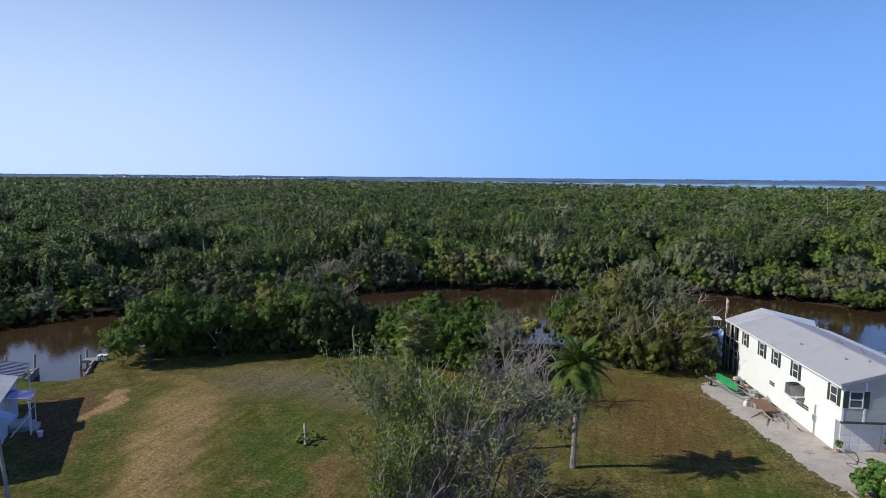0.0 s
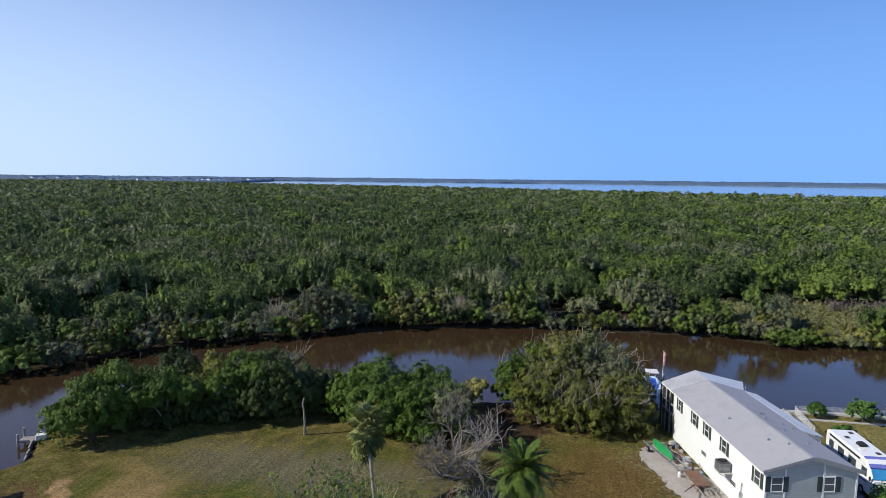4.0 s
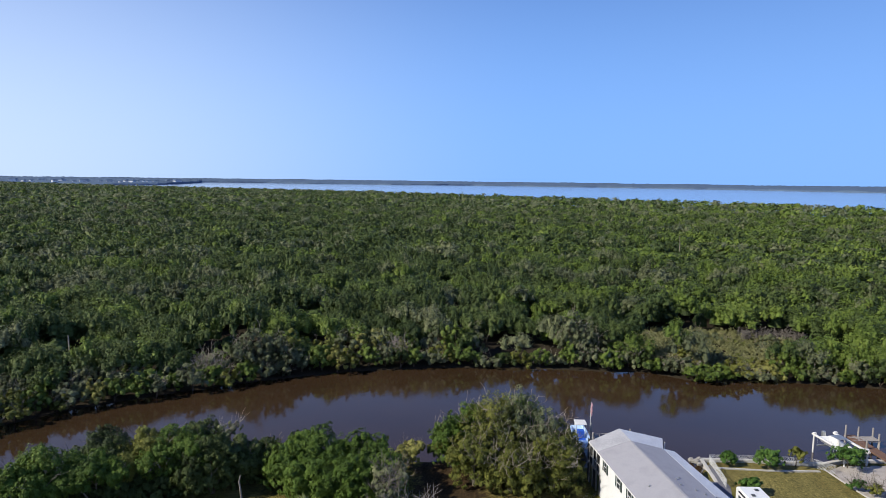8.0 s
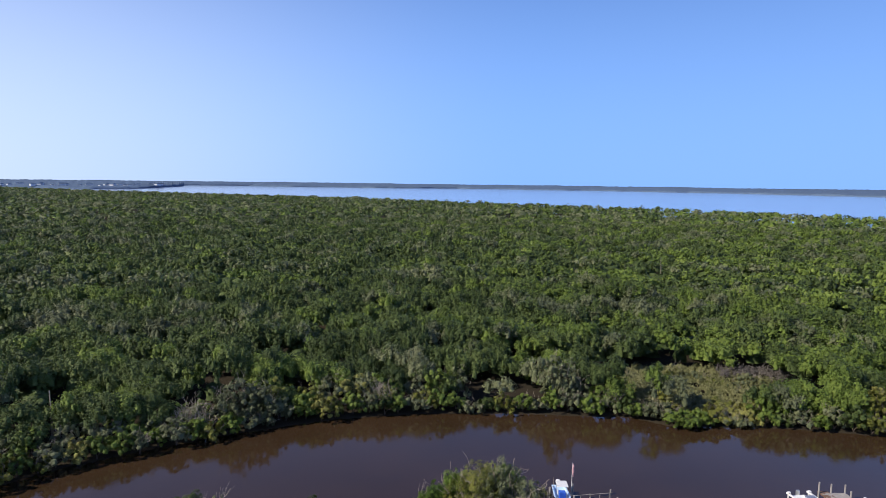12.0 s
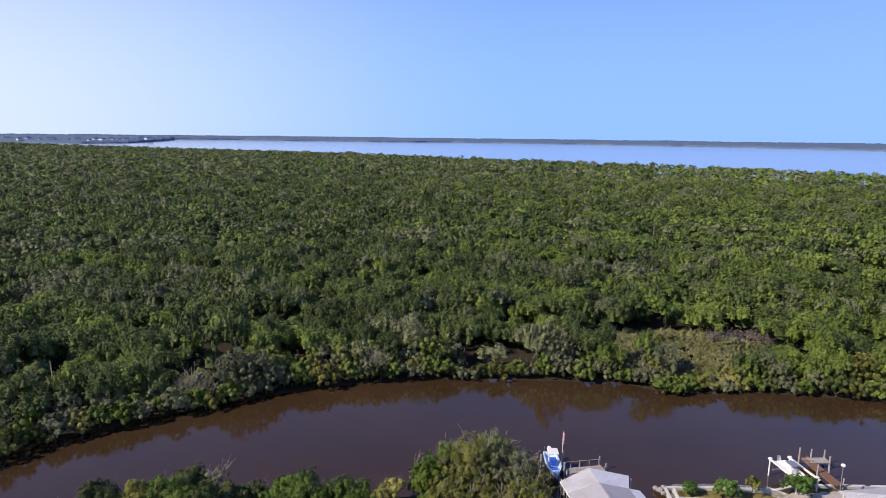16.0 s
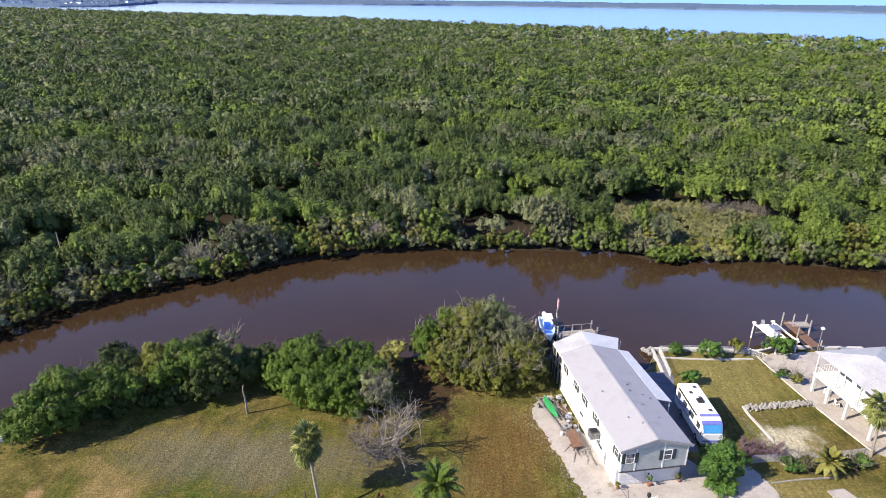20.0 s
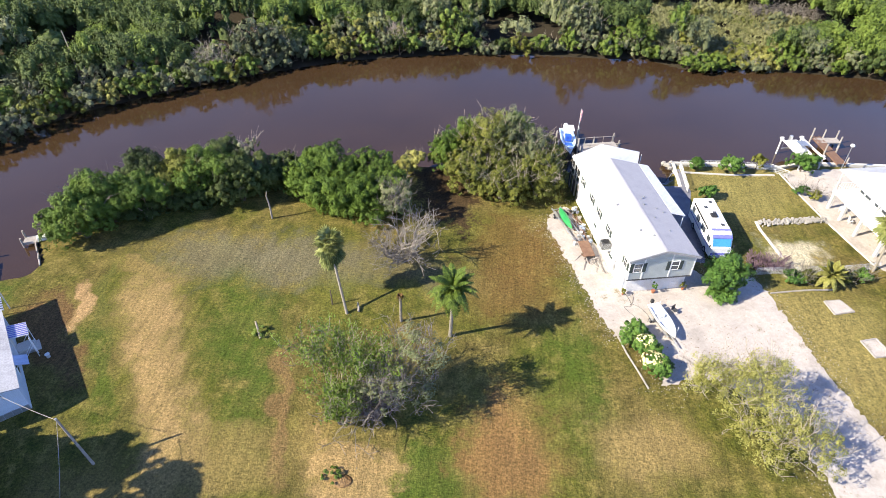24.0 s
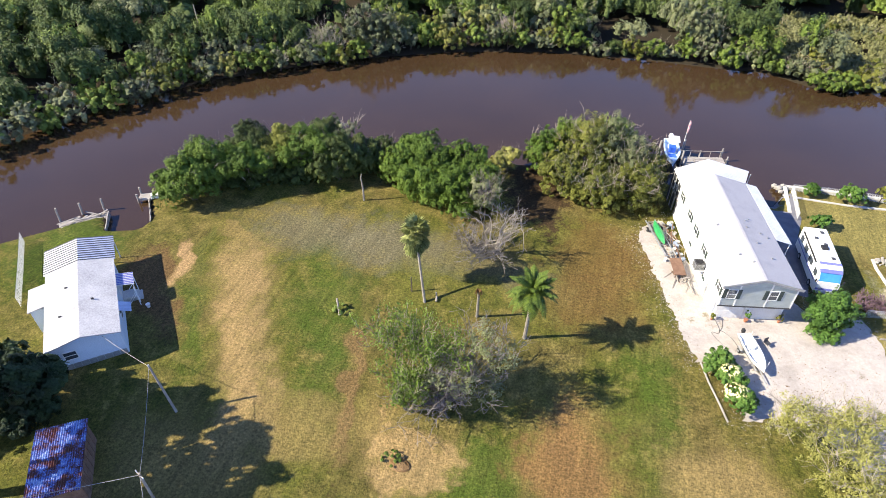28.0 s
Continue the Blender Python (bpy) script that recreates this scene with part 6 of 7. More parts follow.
def wheel(parent, x, y, z, r, w=0.16):
    bm = bmesh.new()
    bmesh.ops.create_cone(bm, cap_ends=True, segments=18, radius1=r, radius2=r, depth=w, matrix=Matrix.Translation((x, y, z)) @ Matrix.Rotation(math.pi / 2, 4, 'Y'))
    bmesh.ops.bevel(bm, geom=[e for e in bm.edges if abs(e.calc_length() - 2 * r * math.sin(math.pi / 18)) < 1e-3], offset=w * 0.18, segments=1, affect='EDGES')
    wh = part("wheel", bm, M["black"], parent, "black rubber tyre")
    bm = bmesh.new()
    bmesh.ops.create_cone(bm, cap_ends=True, segments=14, radius1=r * 0.55, radius2=r * 0.5, depth=w * 1.08, matrix=Matrix.Translation((x, y, z)) @ Matrix.Rotation(math.pi / 2, 4, 'Y'))
    part("rim", bm, M["grey_metal"], wh)
    return wh


for x in (-0.82, 0.82):
    wheel(trl, x, 0.4, 0.27, 0.27)


def hull(parent, name, L, W, H, material, label, rocker=0.25, stern=0.85, open_top=True, pointed=False):
    """A boat hull with its bow at +y, its keel at z 0 and a cockpit let into it."""
    secs = []
    for i in range(13):
        s = i / 12
        if pointed:
            w = W / 2 * math.sin(math.pi * min(1, max(0, s))) ** 0.75 + 0.01
        else:
            w = W / 2 * (stern + (1 - stern) * math.sin(min(1, s * 2) * math.pi / 2)) * (1 - max(0, (s - 0.45) / 0.55) ** 2.4) + 0.012
        zk = rocker * (max(0, s - 0.6) / 0.4) ** 2 + (rocker * (max(0, 0.4 - s) / 0.4) ** 2 if pointed else 0)
        zt = H + rocker * 0.5 * (max(0, s - 0.5) / 0.5) ** 2 + (rocker * 0.5 * (max(0, 0.5 - s) / 0.5) ** 2 if pointed else 0)
        y = L * (s - 0.5)
        secs.append([(0, y, zk), (w * 0.7, y, zk + (zt - zk) * 0.25), (w, y, zt), (w * 0.82, y, zt + 0.01), (w * 0.7, y, zt * (0.45 if open_top and 0.08 < s < 0.8 else 1.0)), (-w * 0.7, y, zt * (0.45 if open_top and 0.08 < s < 0.8 else 1.0)), (-w * 0.82, y, zt + 0.01), (-w, y, zt), (-w * 0.7, y, zk + (zt - zk) * 0.25)])
    return part(name, loft(secs), material, parent, label)


cn = thing("canoe", "bright green plastic canoe lying upside down on a trailer", "canoe", pose(10.45, 66.3, 1.2, 0, 180, 18.8), size=(1, 1, 1))
hull(cn, "shell", 4.4, 0.95, 0.5, M["green_plastic"], "", 0.2, 0.85, True, True)
part("keel_strip", tube([(0, -1.7, 0.02), (0, 0, -0.015), (0, 1.7, 0.02)], 0.02, 5), M["green_plastic"], cn)
rng = np.random.default_rng(12)
junk = [("plastic_tub", "concrete", "grey plastic tub standing among the clutter by the wall", "tub"), ("crate", "weathered_wood", "weathered wooden crate by the house wall", "crate"), ("blue_barrel", "faded_blue", "faded grey-blue plastic barrel by the house wall", "barrel"),
        ("bucket", "grey_metal", "grey metal bucket by the house wall", "bucket"), ("dark_box", "dark_metal", "dark box among the clutter by the wall", "box")]
for k in range(34):
    nm, mt, lb, cat = junk[k % 5]
    pz = hp(rng.uniform(-1.5, -0.1), rng.uniform(9.0, 17.0))
    t = thing(nm, lb, cat, pose(pz.x, pz.y, float(land_height(pz.x, pz.y)) + 0.02, 0, 0, rng.uniform(0, 90)), "clutter by the house")
    s = rng.uniform(0.11, 0.24)
    if nm in ("crate", "dark_box"):
        part("body", box(-s, s, -s * 0.7, s * 0.7, 0, s * 1.2, 0.02), M[mt], t)
        part("lid", box(-s * 1.03, s * 1.03, -s * 0.74, s * 0.74, s * 1.2, s * 1.28), M[mt], t)
    else:
        part("body", tube([(0, 0, 0), (0, 0, s * 0.9), (0, 0, s * 1.8)], [s * 0.8, s * 0.95, s * 0.9], 12), M[mt], t)
        part("rim", tube([(0, 0, s * 1.78), (0, 0, s * 1.86)], [s * 0.97, s * 0.97], 12), M[mt], t)
for k in range(34):
    pz = hp(rng.uniform(-1.7, -0.2), rng.uniform(5.0, 15.5))
    z = float(land_height(pz.x, pz.y)) + 0.06
    a = radians(102) + rng.normal(0, 0.35)
    L = rng.uniform(0.8, 1.8)
    t = thing("loose_timber", "loose weathered timber lying in a heap by the house", "timber", pose(pz.x, pz.y, z + 0.1 * (k % 4)), "timber heap")
    part("beam", tube([(-math.cos(a) * L, -math.sin(a) * L, 0), (math.cos(a) * L, math.sin(a) * L, rng.uniform(0, 0.15))], 0.05, 4), M["weathered_wood" if k % 3 else "brown_wood"], t)
tb = thing("work_table", "low weathered wooden bench table on the gravel", "table", pose(*hp(-1.35, 8.0), 0, 0, 12.2))
part("tabletop", box(-0.6, 0.6, -1.3, 1.3, 0.62, 0.70), M["brown_wood"], tb)
for x in (-0.52, 0.44):
    for y in (-1.2, 1.1):
        part("leg", box(x, x + 0.08, y, y + 0.08, 0, 0.62), M["weathered_wood"], tb)
saw = thing("sawhorse", "pale weathered wooden sawhorse on the gravel", "sawhorse", pose(*hp(-1.0, 6.1), 0, 0, 30))
part("beam", box(-0.6, 0.6, -0.05, 0.05, 0.6, 0.7), M["weathered_wood"], saw)
for x in (-0.5, 0.5):
    for y in (-0.28, 0.28):
        part("leg", tube([(x, 0, 0.62), (x * 1.1, y, 0)], 0.03, 4), M["weathered_wood"], saw)
jug = thing("plastic_jug", "white plastic jug on the gravel by the trailer", "jug", pose(*hp(-2.15, 9.6), 0, 0, 0))
part("body", tube([(0, 0, 0), (0, 0, 0.4), (0, 0, 0.52)], [0.17, 0.17, 0.06], 10), M["white_paint"], jug)
part("cap", tube([(0, 0, 0.52), (0, 0, 0.57)], [0.05, 0.05], 8), M["white_paint"], jug)
for s in (0, 1):
    hose = thing("garden_hose", "thin dark hose lying in loops on the drive", "hose")
    pts = []
    rr = np.random.default_rng(30 + s)
    for i in range(26):
        q = i / 25
        x, y = 16.6 + 0.9 * q + 0.7 * math.sin(q * 7 + s * 2) * (0.4 + q) + s * 0.8, 53.0 - 3.6 * q + 0.5 * math.cos(q * 9 + s)
        pts.append((x, y, float(land_height(x, y)) + 0.055))
    part("coil", tube(pts, 0.022, 5), M["dark_metal"], hose)

# ---- skiff on its trailer in the drive ----
bt = thing("skiff", "small white open skiff with an outboard motor on a trailer", "boat", pose(20.2, 48.45, PAD_Z + 0.02, 0, 0, 198.8), size=(1.06, 1.06, 1.06))
hull(bt, "hull", 4.7, 1.55, 0.55, M["rv_white"], "white gelcoat hull").matrix_basis = pose(0, 0, 0.55)
for y in (-1.2, -0.2, 0.8):
    part("bench_seat", box(-0.58, 0.58, y, y + 0.26, 0.86, 0.92, 0.01), M["rv_white"], bt)
part("console", box(-0.3, 0.3, -0.75, -0.35, 0.8, 1.35, 0.03), M["rv_white"], bt)
mo = part("outboard_motor", box(-0.16, 0.16, -2.75, -2.4, 1.0, 1.45, 0.06), M["black"], bt, "black outboard motor")
part("motor_leg", box(-0.06, 0.06, -2.65, -2.5, 0.35, 1.0), M["dark_metal"], mo)
for x in (-0.4, 0.4):
    part("trailer_rail", box(x - 0.04, x + 0.04, -2.2, 1.8, 0.42, 0.5), M["grey_metal"], bt)
part("trailer_tongue", tube([(0, 1.6, 0.45), (0, 3.3, 0.42)], 0.05, 6), M["grey_metal"], bt)
part("trailer_axle", box(-0.8, 0.8, -0.9, -0.8, 0.26, 0.34), M["grey_metal"], bt)
for x in (-0.88, 0.88):
    wheel(bt, x, -0.85, 0.27, 0.27)
    part("mudguard", box(x - 0.1, x + 0.1, -1.2, -0.5, 0.58, 0.62), M["grey_metal"], bt)
for y in (1.5, -2.3):
    part("guide_post", tube([(-0.75, y, 0.45), (-0.8, y, 1.3)], 0.03, 5), M["white_paint"], bt)
bd = thing("folding_chair", "small grey folding chair standing by the skiff", "chair", pose(21.92, 50.75, PAD_Z + 0.03, 0, 0, 40))
part("seat", box(-0.25, 0.25, -0.25, 0.25, 0.42, 0.46), M["dark_metal"], bd)
part("backrest", box(-0.25, 0.25, 0.22, 0.26, 0.46, 0.9), M["dark_metal"], bd)
for x in (-0.23, 0.23):
    for y in (-0.23, 0.23):
        part("leg", tube([(x, y, 0), (x, y, 0.44)], 0.018, 5), M["grey_metal"], bd)

# ---- motorhome ----
rv = thing("motorhome", "white motorhome with a purple front and blue windscreen shade", "motorhome", pose(28.95, 60.9, PAD_Z + 0.03, 0, 0, 5), size=(1.08, 1.1, 1.1))
secs = []
for y, top, bot in ((-0.15, 1.7, 0.55), (0.0, 1.75, 0.4), (0.55, 2.65, 0.4), (0.95, 3.0, 0.4), (1.3, 3.08, 0.4), (7.4, 3.08, 0.4), (7.6, 2.98, 0.45)):
    w = 1.2 if y > 0.3 else 1.12
    secs.append([(-w, y, bot), (w, y, bot), (w, y, top - 0.12), (w - 0.12, y, top), (-w + 0.12, y, top), (-w, y, top - 0.12)])
part("body", loft(secs), M["rv_white"], rv, "white body")
part("windscreen", slab((-1.02, 0.02, 1.78), (1.02, 0.02, 1.78), (1.02, 0.52, 2.58), (-1.02, 0.52, 2.58), 0.03), M["teal_shade"], rv, "blue sunshade behind the windscreen")
rv.children[-1].matrix_basis = pose(0, -0.05, 0.04)
part("front_cap", slab((-1.12, 0.38, 2.66), (1.12, 0.38, 2.66), (1.08, 1.5, 3.19), (-1.08, 1.5, 3.19), 0.06), M["rv_purple"], rv, "purple-blue front cap")
part("front_panel", slab((-1.1, -0.19, 0.75), (1.1, -0.19, 0.75), (1.1, -0.03, 1.72), (-1.1, -0.03, 1.72), 0.04), M["rv_purple"], rv, "purple-blue grille panel")
for x in (-0.85, 0.6):
    part("headlight", box(x, x + 0.26, -0.24, -0.15, 0.85, 1.05, 0.02), M["grey_metal"], rv)
part("bumper", box(-1.18, 1.18, -0.32, -0.1, 0.4, 0.65, 0.03), M["grey_metal"], rv)
for sx in (-1.215, 1.195):
    for y0, y1 in ((0.7, 1.5), (2.4, 3.6), (4.4, 5.4), (6.2, 7.0)):
        part("side_window", box(sx, sx + 0.02, y0, y1, 1.7, 2.4), M["glass"], rv)
    part("stripe", box(sx, sx + 0.02, 0.7, 7.4, 1.2, 1.34), M["rv_purple"], rv)
    for y in (1.3, 5.6):
        wheel(rv, sx * 0.93, y, 0.36, 0.38, 0.24)
for y, sx in ((2.3, 0.5), (3.1, -0.45), (4.6, 0.3), (5.6, -0.4), (6.7, 0.45)):
    part("roof_hatch", box(sx - 0.2, sx + 0.2, y - 0.2, y + 0.2, 3.08, 3.16, 0.03), M["dark_metal"] if y != 3.1 else M["rv_white"], rv)
part("roof_air_unit", box(-0.35, 0.35, 3.6, 4.3, 3.08, 3.32, 0.06), M["black"], rv, "black roof air unit")
part("awning_roll", tube([(-1.28, 1.8, 2.85), (-1.28, 6.8, 2.85)], 0.08, 8), M["black"], rv)
for y in (-0.1,):
    for x in (-1.35, 1.35):
        part("mirror", box(x - 0.07, x + 0.07, y, y + 0.1, 1.7, 2.1, 0.02), M["black"], rv)

# ---- chain-link fences ----


def fence(pts, height, label, spacing=2.0, rails=True, group=""):
    t = thing("chain_link_fence", label, "fence", None, group)
    for (x0, y0), (x1, y1) in zip(pts, pts[1:]):
        L = math.hypot(x1 - x0, y1 - y0)
        k = max(1, round(L / spacing))
        z = lambda x, y: max(float(land_height(x, y)), 0.0)
        for i in range(k):
            s = i / k
            x, y = x0 + (x1 - x0) * s, y0 + (y1 - y0) * s
            part("post", tube([(x, y, z(x, y) - 0.2), (x, y, z(x, y) + height + 0.05)], 0.035, 6), M["grey_metal"], t)
        part("top_rail", tube([(x0, y0, z(x0, y0) + height), (x1, y1, z(x1, y1) + height)], 0.025, 5), M["grey_metal"], t)
        bm = bmesh.new()
        nx, ny = (x1 - x0) / L, (y1 - y0) / L
        step = 0.22
        for sgn in (1, -1):
            d = -height
            while d < L:
                a0, a1 = max(0, d), min(L, d + height)
                if sgn == 1:
                    za, zb = a0 - d, a1 - d
                else:
                    za, zb = height - (a0 - d), height - (a1 - d)
                pa = Vector((x0 + nx * a0, y0 + ny * a0, z(x0, y0) + za))
                pb = Vector((x0 + nx * a1, y0 + ny * a1, z(x1, y1) + zb))
                add_tube(bm, [pa, pb], 0.014, 3, False)
                d += step
        part("wire_mesh", bm, M["fence_wire"], t)
    return t


fence([(28.11, 75.28), (28.22, 82.22), (34.83, 82.79), (41.36, 82.87), (43.57, 80.95)], 1.15, "grey chain-link fence along the sea wall")
fence([(32.83, 58.39), (38.29, 59.35), (43.24, 60.03), (48.16, 61.19)], 1.1, "low chain-link fence behind the yard scrub")
fence([(-65.61, 41.94), (-61.59, 37.51), (-57.35, 32.74)], 1.5, "grey chain-link fence running down to the canal")
sw = thing("sea_wall", "concrete sea wall cap along the canal", "sea wall")
for (x0, y0), (x1, y1) in (((27.38, 76.73), (27.50, 83.24)), ((27.50, 83.24), (34.83, 83.84)), ((34.83, 83.84), (43.40, 83.92)), ((43.40, 83.92), (47.20, 85.67)), ((47.20, 85.67), (60.29, 86.32))):
    L = math.hypot(x1 - x0, y1 - y0)
    o = part("cap", box(0, L, -0.25, 0.25, -1.6, 0.08, 0.03), M["concrete"], sw)
    o.matrix_basis = pose(x0, y0, PAD_Z * 0.95, 0, 0, math.degrees(math.atan2(y1 - y0, x1 - x0)))
rk = thing("bank_boulder", "pale lumpy boulders at the sea wall corner", "boulder", pose(26.65, 82.58, -0.3))
for i, (x, y, z, q) in enumerate(((0, 0, 0.3, 0.6), (0.5, 0.7, 0.2, 0.45), (-0.4, 0.6, 0.1, 0.5), (0.1, -0.8, 0.3, 0.4))):
    part_mesh("stone", stone_meshes[i], None, rk, "", Matrix.LocRotScale((x, y, z), Euler((i, i * 2, 0)), (q, q * 0.8, q * 0.7)))


# ---- docks, boats and lift ----


def dock(name, label, m, L, W, posts, height=0.9, mat="weathered_wood", plank=0.16, rails=False):
    t = thing(name, label, "dock", m)
    k = int(L / plank)
    me = bpy.data.meshes.new("plank")
    bm = box(0, plank * 0.9, -W / 2, W / 2, -0.03, 0.02)
    bm.to_mesh(me)
    bm.free()
    me.materials.append(M[mat])
    for i in range(k):
        part_mesh("plank", me, None, t, "", pose(i * plank, 0.015 * math.sin(i * 2.1), 0.008 * math.sin(i * 5.3)))
    for y in (-W / 2 + 0.1, W / 2 - 0.1):
        part("beam", box(0, L, y - 0.06, y + 0.06, -0.2, -0.03), M[mat], t)
    for x, y, h in posts:
        part("piling", tube([(x, y, -2.4), (x, y, h)], [0.13, 0.11], 8), M["weathered_wood"], t)
    if rails:
        for y in (-W / 2, W / 2):
            part("rail", tube([(0, y, 0.9), (L, y, 0.9)], 0.04, 5), M[mat], t)
            for i in range(int(L / 1.3) + 1):
                part("rail_post", tube([(i * 1.3, y, 0), (i * 1.3, y, 0.95)], 0.04, 5), M[mat], t)
    return t


dock("dock", "weathered grey dock with railings behind the white house", pose(13.3, 85.6, 0.25, 0, 0, 14), 5.6, 2.0, [(0, -1, 0.9), (0, 1.2, 1.2), (2.6, 1.1, 0.9), (5.4, 1.1, 1.3), (5.4, -0.9, 1.3)], rails=True)
dock("dock", "narrow weathered walkway from the porch to the dock", pose(15.8, 77.5, 0.2, 0, 0, 100), 8.6, 1.2, [(2, -0.6, 0.4), (2, 0.6, 0.4), (5, -0.6, 0.4), (5, 0.6, 0.4)])
dock("dock", "brown wooden dock beside the boat lift", pose(52.74, 85.29, 0.5, 0, 0, 97), 7.5, 1.3, [(0.2, -0.75, 0.8), (3.0, -0.75, 0.9), (3.0, 0.8, 1.2), (6.8, -0.8, 1.3), (6.9, 0.8, 1.5)], mat="brown_wood")
dock("dock", "small platform at the end of the brown dock", pose(51.22, 92.24, 0.5, 0, 0, 5), 3.4, 1.4, [(3.2, 0.6, 1.2), (3.2, -0.6, 0.9)])
old = dock("dock", "collapsed grey plank dock with leaning pilings", pose(-64.02, 45.86, -0.28, 0, 3, 47), 5.2, 1.7, [(0.2, 1.6, 1.6), (2.6, 1.7, 1.5), (4.9, 1.4, 1.6), (0.3, -0.6, 0.3), (4.8, -0.6, 0.3)])
rr = np.random.default_rng(9)
for k in range(14):
    a = rr.uniform(-0.7, 0.7)
    x, y, L = rr.uniform(0.8, 4.6), rr.uniform(-0.6, 0.8), rr.uniform(0.7, 1.5)
    o = part("loose_plank", box(-L, L, -0.09, 0.09, -0.02, 0.03), M["weathered_wood"], old)
    o.matrix_basis = Matrix.Translation((x, y, 0.09 + 0.015 * k)) @ Euler((rr.normal(0, 0.12), rr.normal(0, 0.06), a)).to_matrix().to_4x4()
dock("dock", "short old dock stub by the bank trees", pose(-58.18, 54.44, 0.0, 0, 0, 20), 1.6, 1.3, [(0, 0.6, 0.9), (0, -0.6, 0.7), (1.5, 0.6, 0.4)])
bh = thing("bulkhead", "old leaning timber bulkhead along the small basin", "bulkhead")
for i, (x, y) in enumerate(((-58.09, 47.53), (-58.77, 48.60), (-59.46, 49.67), (-53.70, 50.65), (-54.50, 51.71), (-55.43, 52.87), (-56.35, 54.03))):
    o = part("board", box(-0.6, 0.6, -0.07, 0.07, -1.2, 0.12 + 0.05 * (i % 3)), M["weathered_wood"], bh)
    o.matrix_basis = pose(x, y, 0, 4 - i, 0, 122 + 4 * (i % 2))
cool = thing("white_cooler", "white plastic cooler standing on the bank", "cooler", pose(-55.93, 54.90, 0.0, 0, 0, 30))
part("body", box(-0.45, 0.45, -0.3, 0.3, 0, 0.45, 0.04), M["white_paint"], cool)
part("lid", box(-0.47, 0.47, -0.32, 0.32, 0.45, 0.53, 0.03), M["white_paint"], cool)

cb = thing("centre_console_boat", "pale blue centre console boat hoisted beside the dock", "boat", pose(11.7, 86.4, 0.3, 0, 0, 184), size=(1.08, 1.08, 1.08))
hull(cb, "hull", 6.2, 2.2, 0.95, M["blue_hull"], "pale blue gelcoat hull")
part("console", box(-0.45, 0.45, -0.6, 0.2, 0.6, 1.5, 0.06), M["blue_cover"], cb, "blue covered console")
part("seat", box(-0.45, 0.45, -1.5, -0.9, 0.55, 1.05, 0.05), M["white_paint"], cb)
part("hardtop", box(-0.75, 0.75, -1.4, 0.3, 2.35, 2.45, 0.03), M["white_paint"], cb, "white hardtop")
for x in (-0.65, 0.65):
    for y in (-1.25, 0.15):
        part("top_post", tube([(x * 0.8, y, 0.7), (x, y, 2.35)], 0.025, 5), M["grey_metal"], cb)
part("motor", box(-0.25, 0.25, -3.6, -3.1, 0.7, 1.6, 0.08), M["white_paint"], cb)
part("bow_cushion", box(-0.5, 0.5, 0.7, 1.5, 0.62, 0.75, 0.03), M["blue_cover"], cb)
for i, (x, y) in enumerate(((10.05, 88.08), (10.02, 84.46), (13.44, 88.61), (13.18, 84.74))):
    t = thing("mooring_piling", "weathered mooring piling standing in the canal", "piling", pose(x, y, 0), "mooring pilings")
    part("pile", tube([(0, 0, -2.5), (0, 0, 1.5 + 0.2 * i)], [0.14, 0.12], 8), M["weathered_wood"], t)
fp = thing("flagpole", "white flagpole with a limp furled flag", "flagpole", pose(13.3, 88.6, 0.27), size=(1.05, 1.05, 1.02))
part("pole", tube([(0, 0, 0), (0, 0, 5.0)], [0.05, 0.03], 8), M["white_paint"], fp)
bm = bmesh.new()
pts = [Vector((0.05 + 0.12 * abs(math.sin(i * 0.9)), 0.05 * math.cos(i * 1.3), 4.9 - i * 0.2)) for i in range(11)]
add_tube(bm, pts, [0.05, 0.12, 0.15, 0.13, 0.16, 0.14, 0.15, 0.12, 0.12, 0.08, 0.04], 7)
part("flag", bm, M["flag_red"], fp, "furled faded red and white flag")
part("finial", tube([(0, 0, 5.0), (0, 0, 5.08)], [0.06, 0.04], 8), M["grey_metal"], fp)

lf = thing("boat_lift", "white boat lift with tall posts and beams over the canal", "boat lift", pose(46.9, 86.6, 0, 0, 0, 12), size=(0.9, 0.92, 0.9))
for x in (-1.9, 1.7):
    for y in (-3.2, 3.2):
        part("post", tube([(x, y, -3.0), (x, y, 2.2)], 0.13, 8), M["white_paint"], lf)
    part("top_beam", box(x - 0.16, x + 0.16, -3.6, 3.6, 2.15, 2.42, 0.03), M["white_paint"], lf, "white lift beam")
    for y in (-3.1, 3.1):
        part("motor_box", box(x - 0.22, x + 0.22, y - 0.2, y + 0.2, 2.42, 2.66, 0.03), M["white_paint"], lf)
        part("cable", tube([(x * 0.9, y * 0.85, 2.2), (x * 0.9, y * 0.85, 0.9)], 0.015, 4), M["grey_metal"], lf)
for y in (-2.4, 2.4):
    part("cradle_beam", box(-1.9, 1.7, y - 0.1, y + 0.1, 0.75, 0.95), M["grey_metal"], lf)
wb = thing("white_boat", "white open fishing boat resting in the lift cradle", "boat", pose(46.85, 86.5, 0.85, 0, 0, 192), size=(0.92, 0.92, 0.92))
hull(wb, "hull", 6.6, 2.3, 1.0, M["rv_white"], "white gelcoat hull")
part("console", box(-0.4, 0.4, -0.5, 0.2, 0.6, 1.5, 0.06), M["white_paint"], wb)
part("t_top", box(-0.8, 0.8, -1.2, 0.4, 2.0, 2.08, 0.02), M["grey_metal"], wb, "grey canvas top")
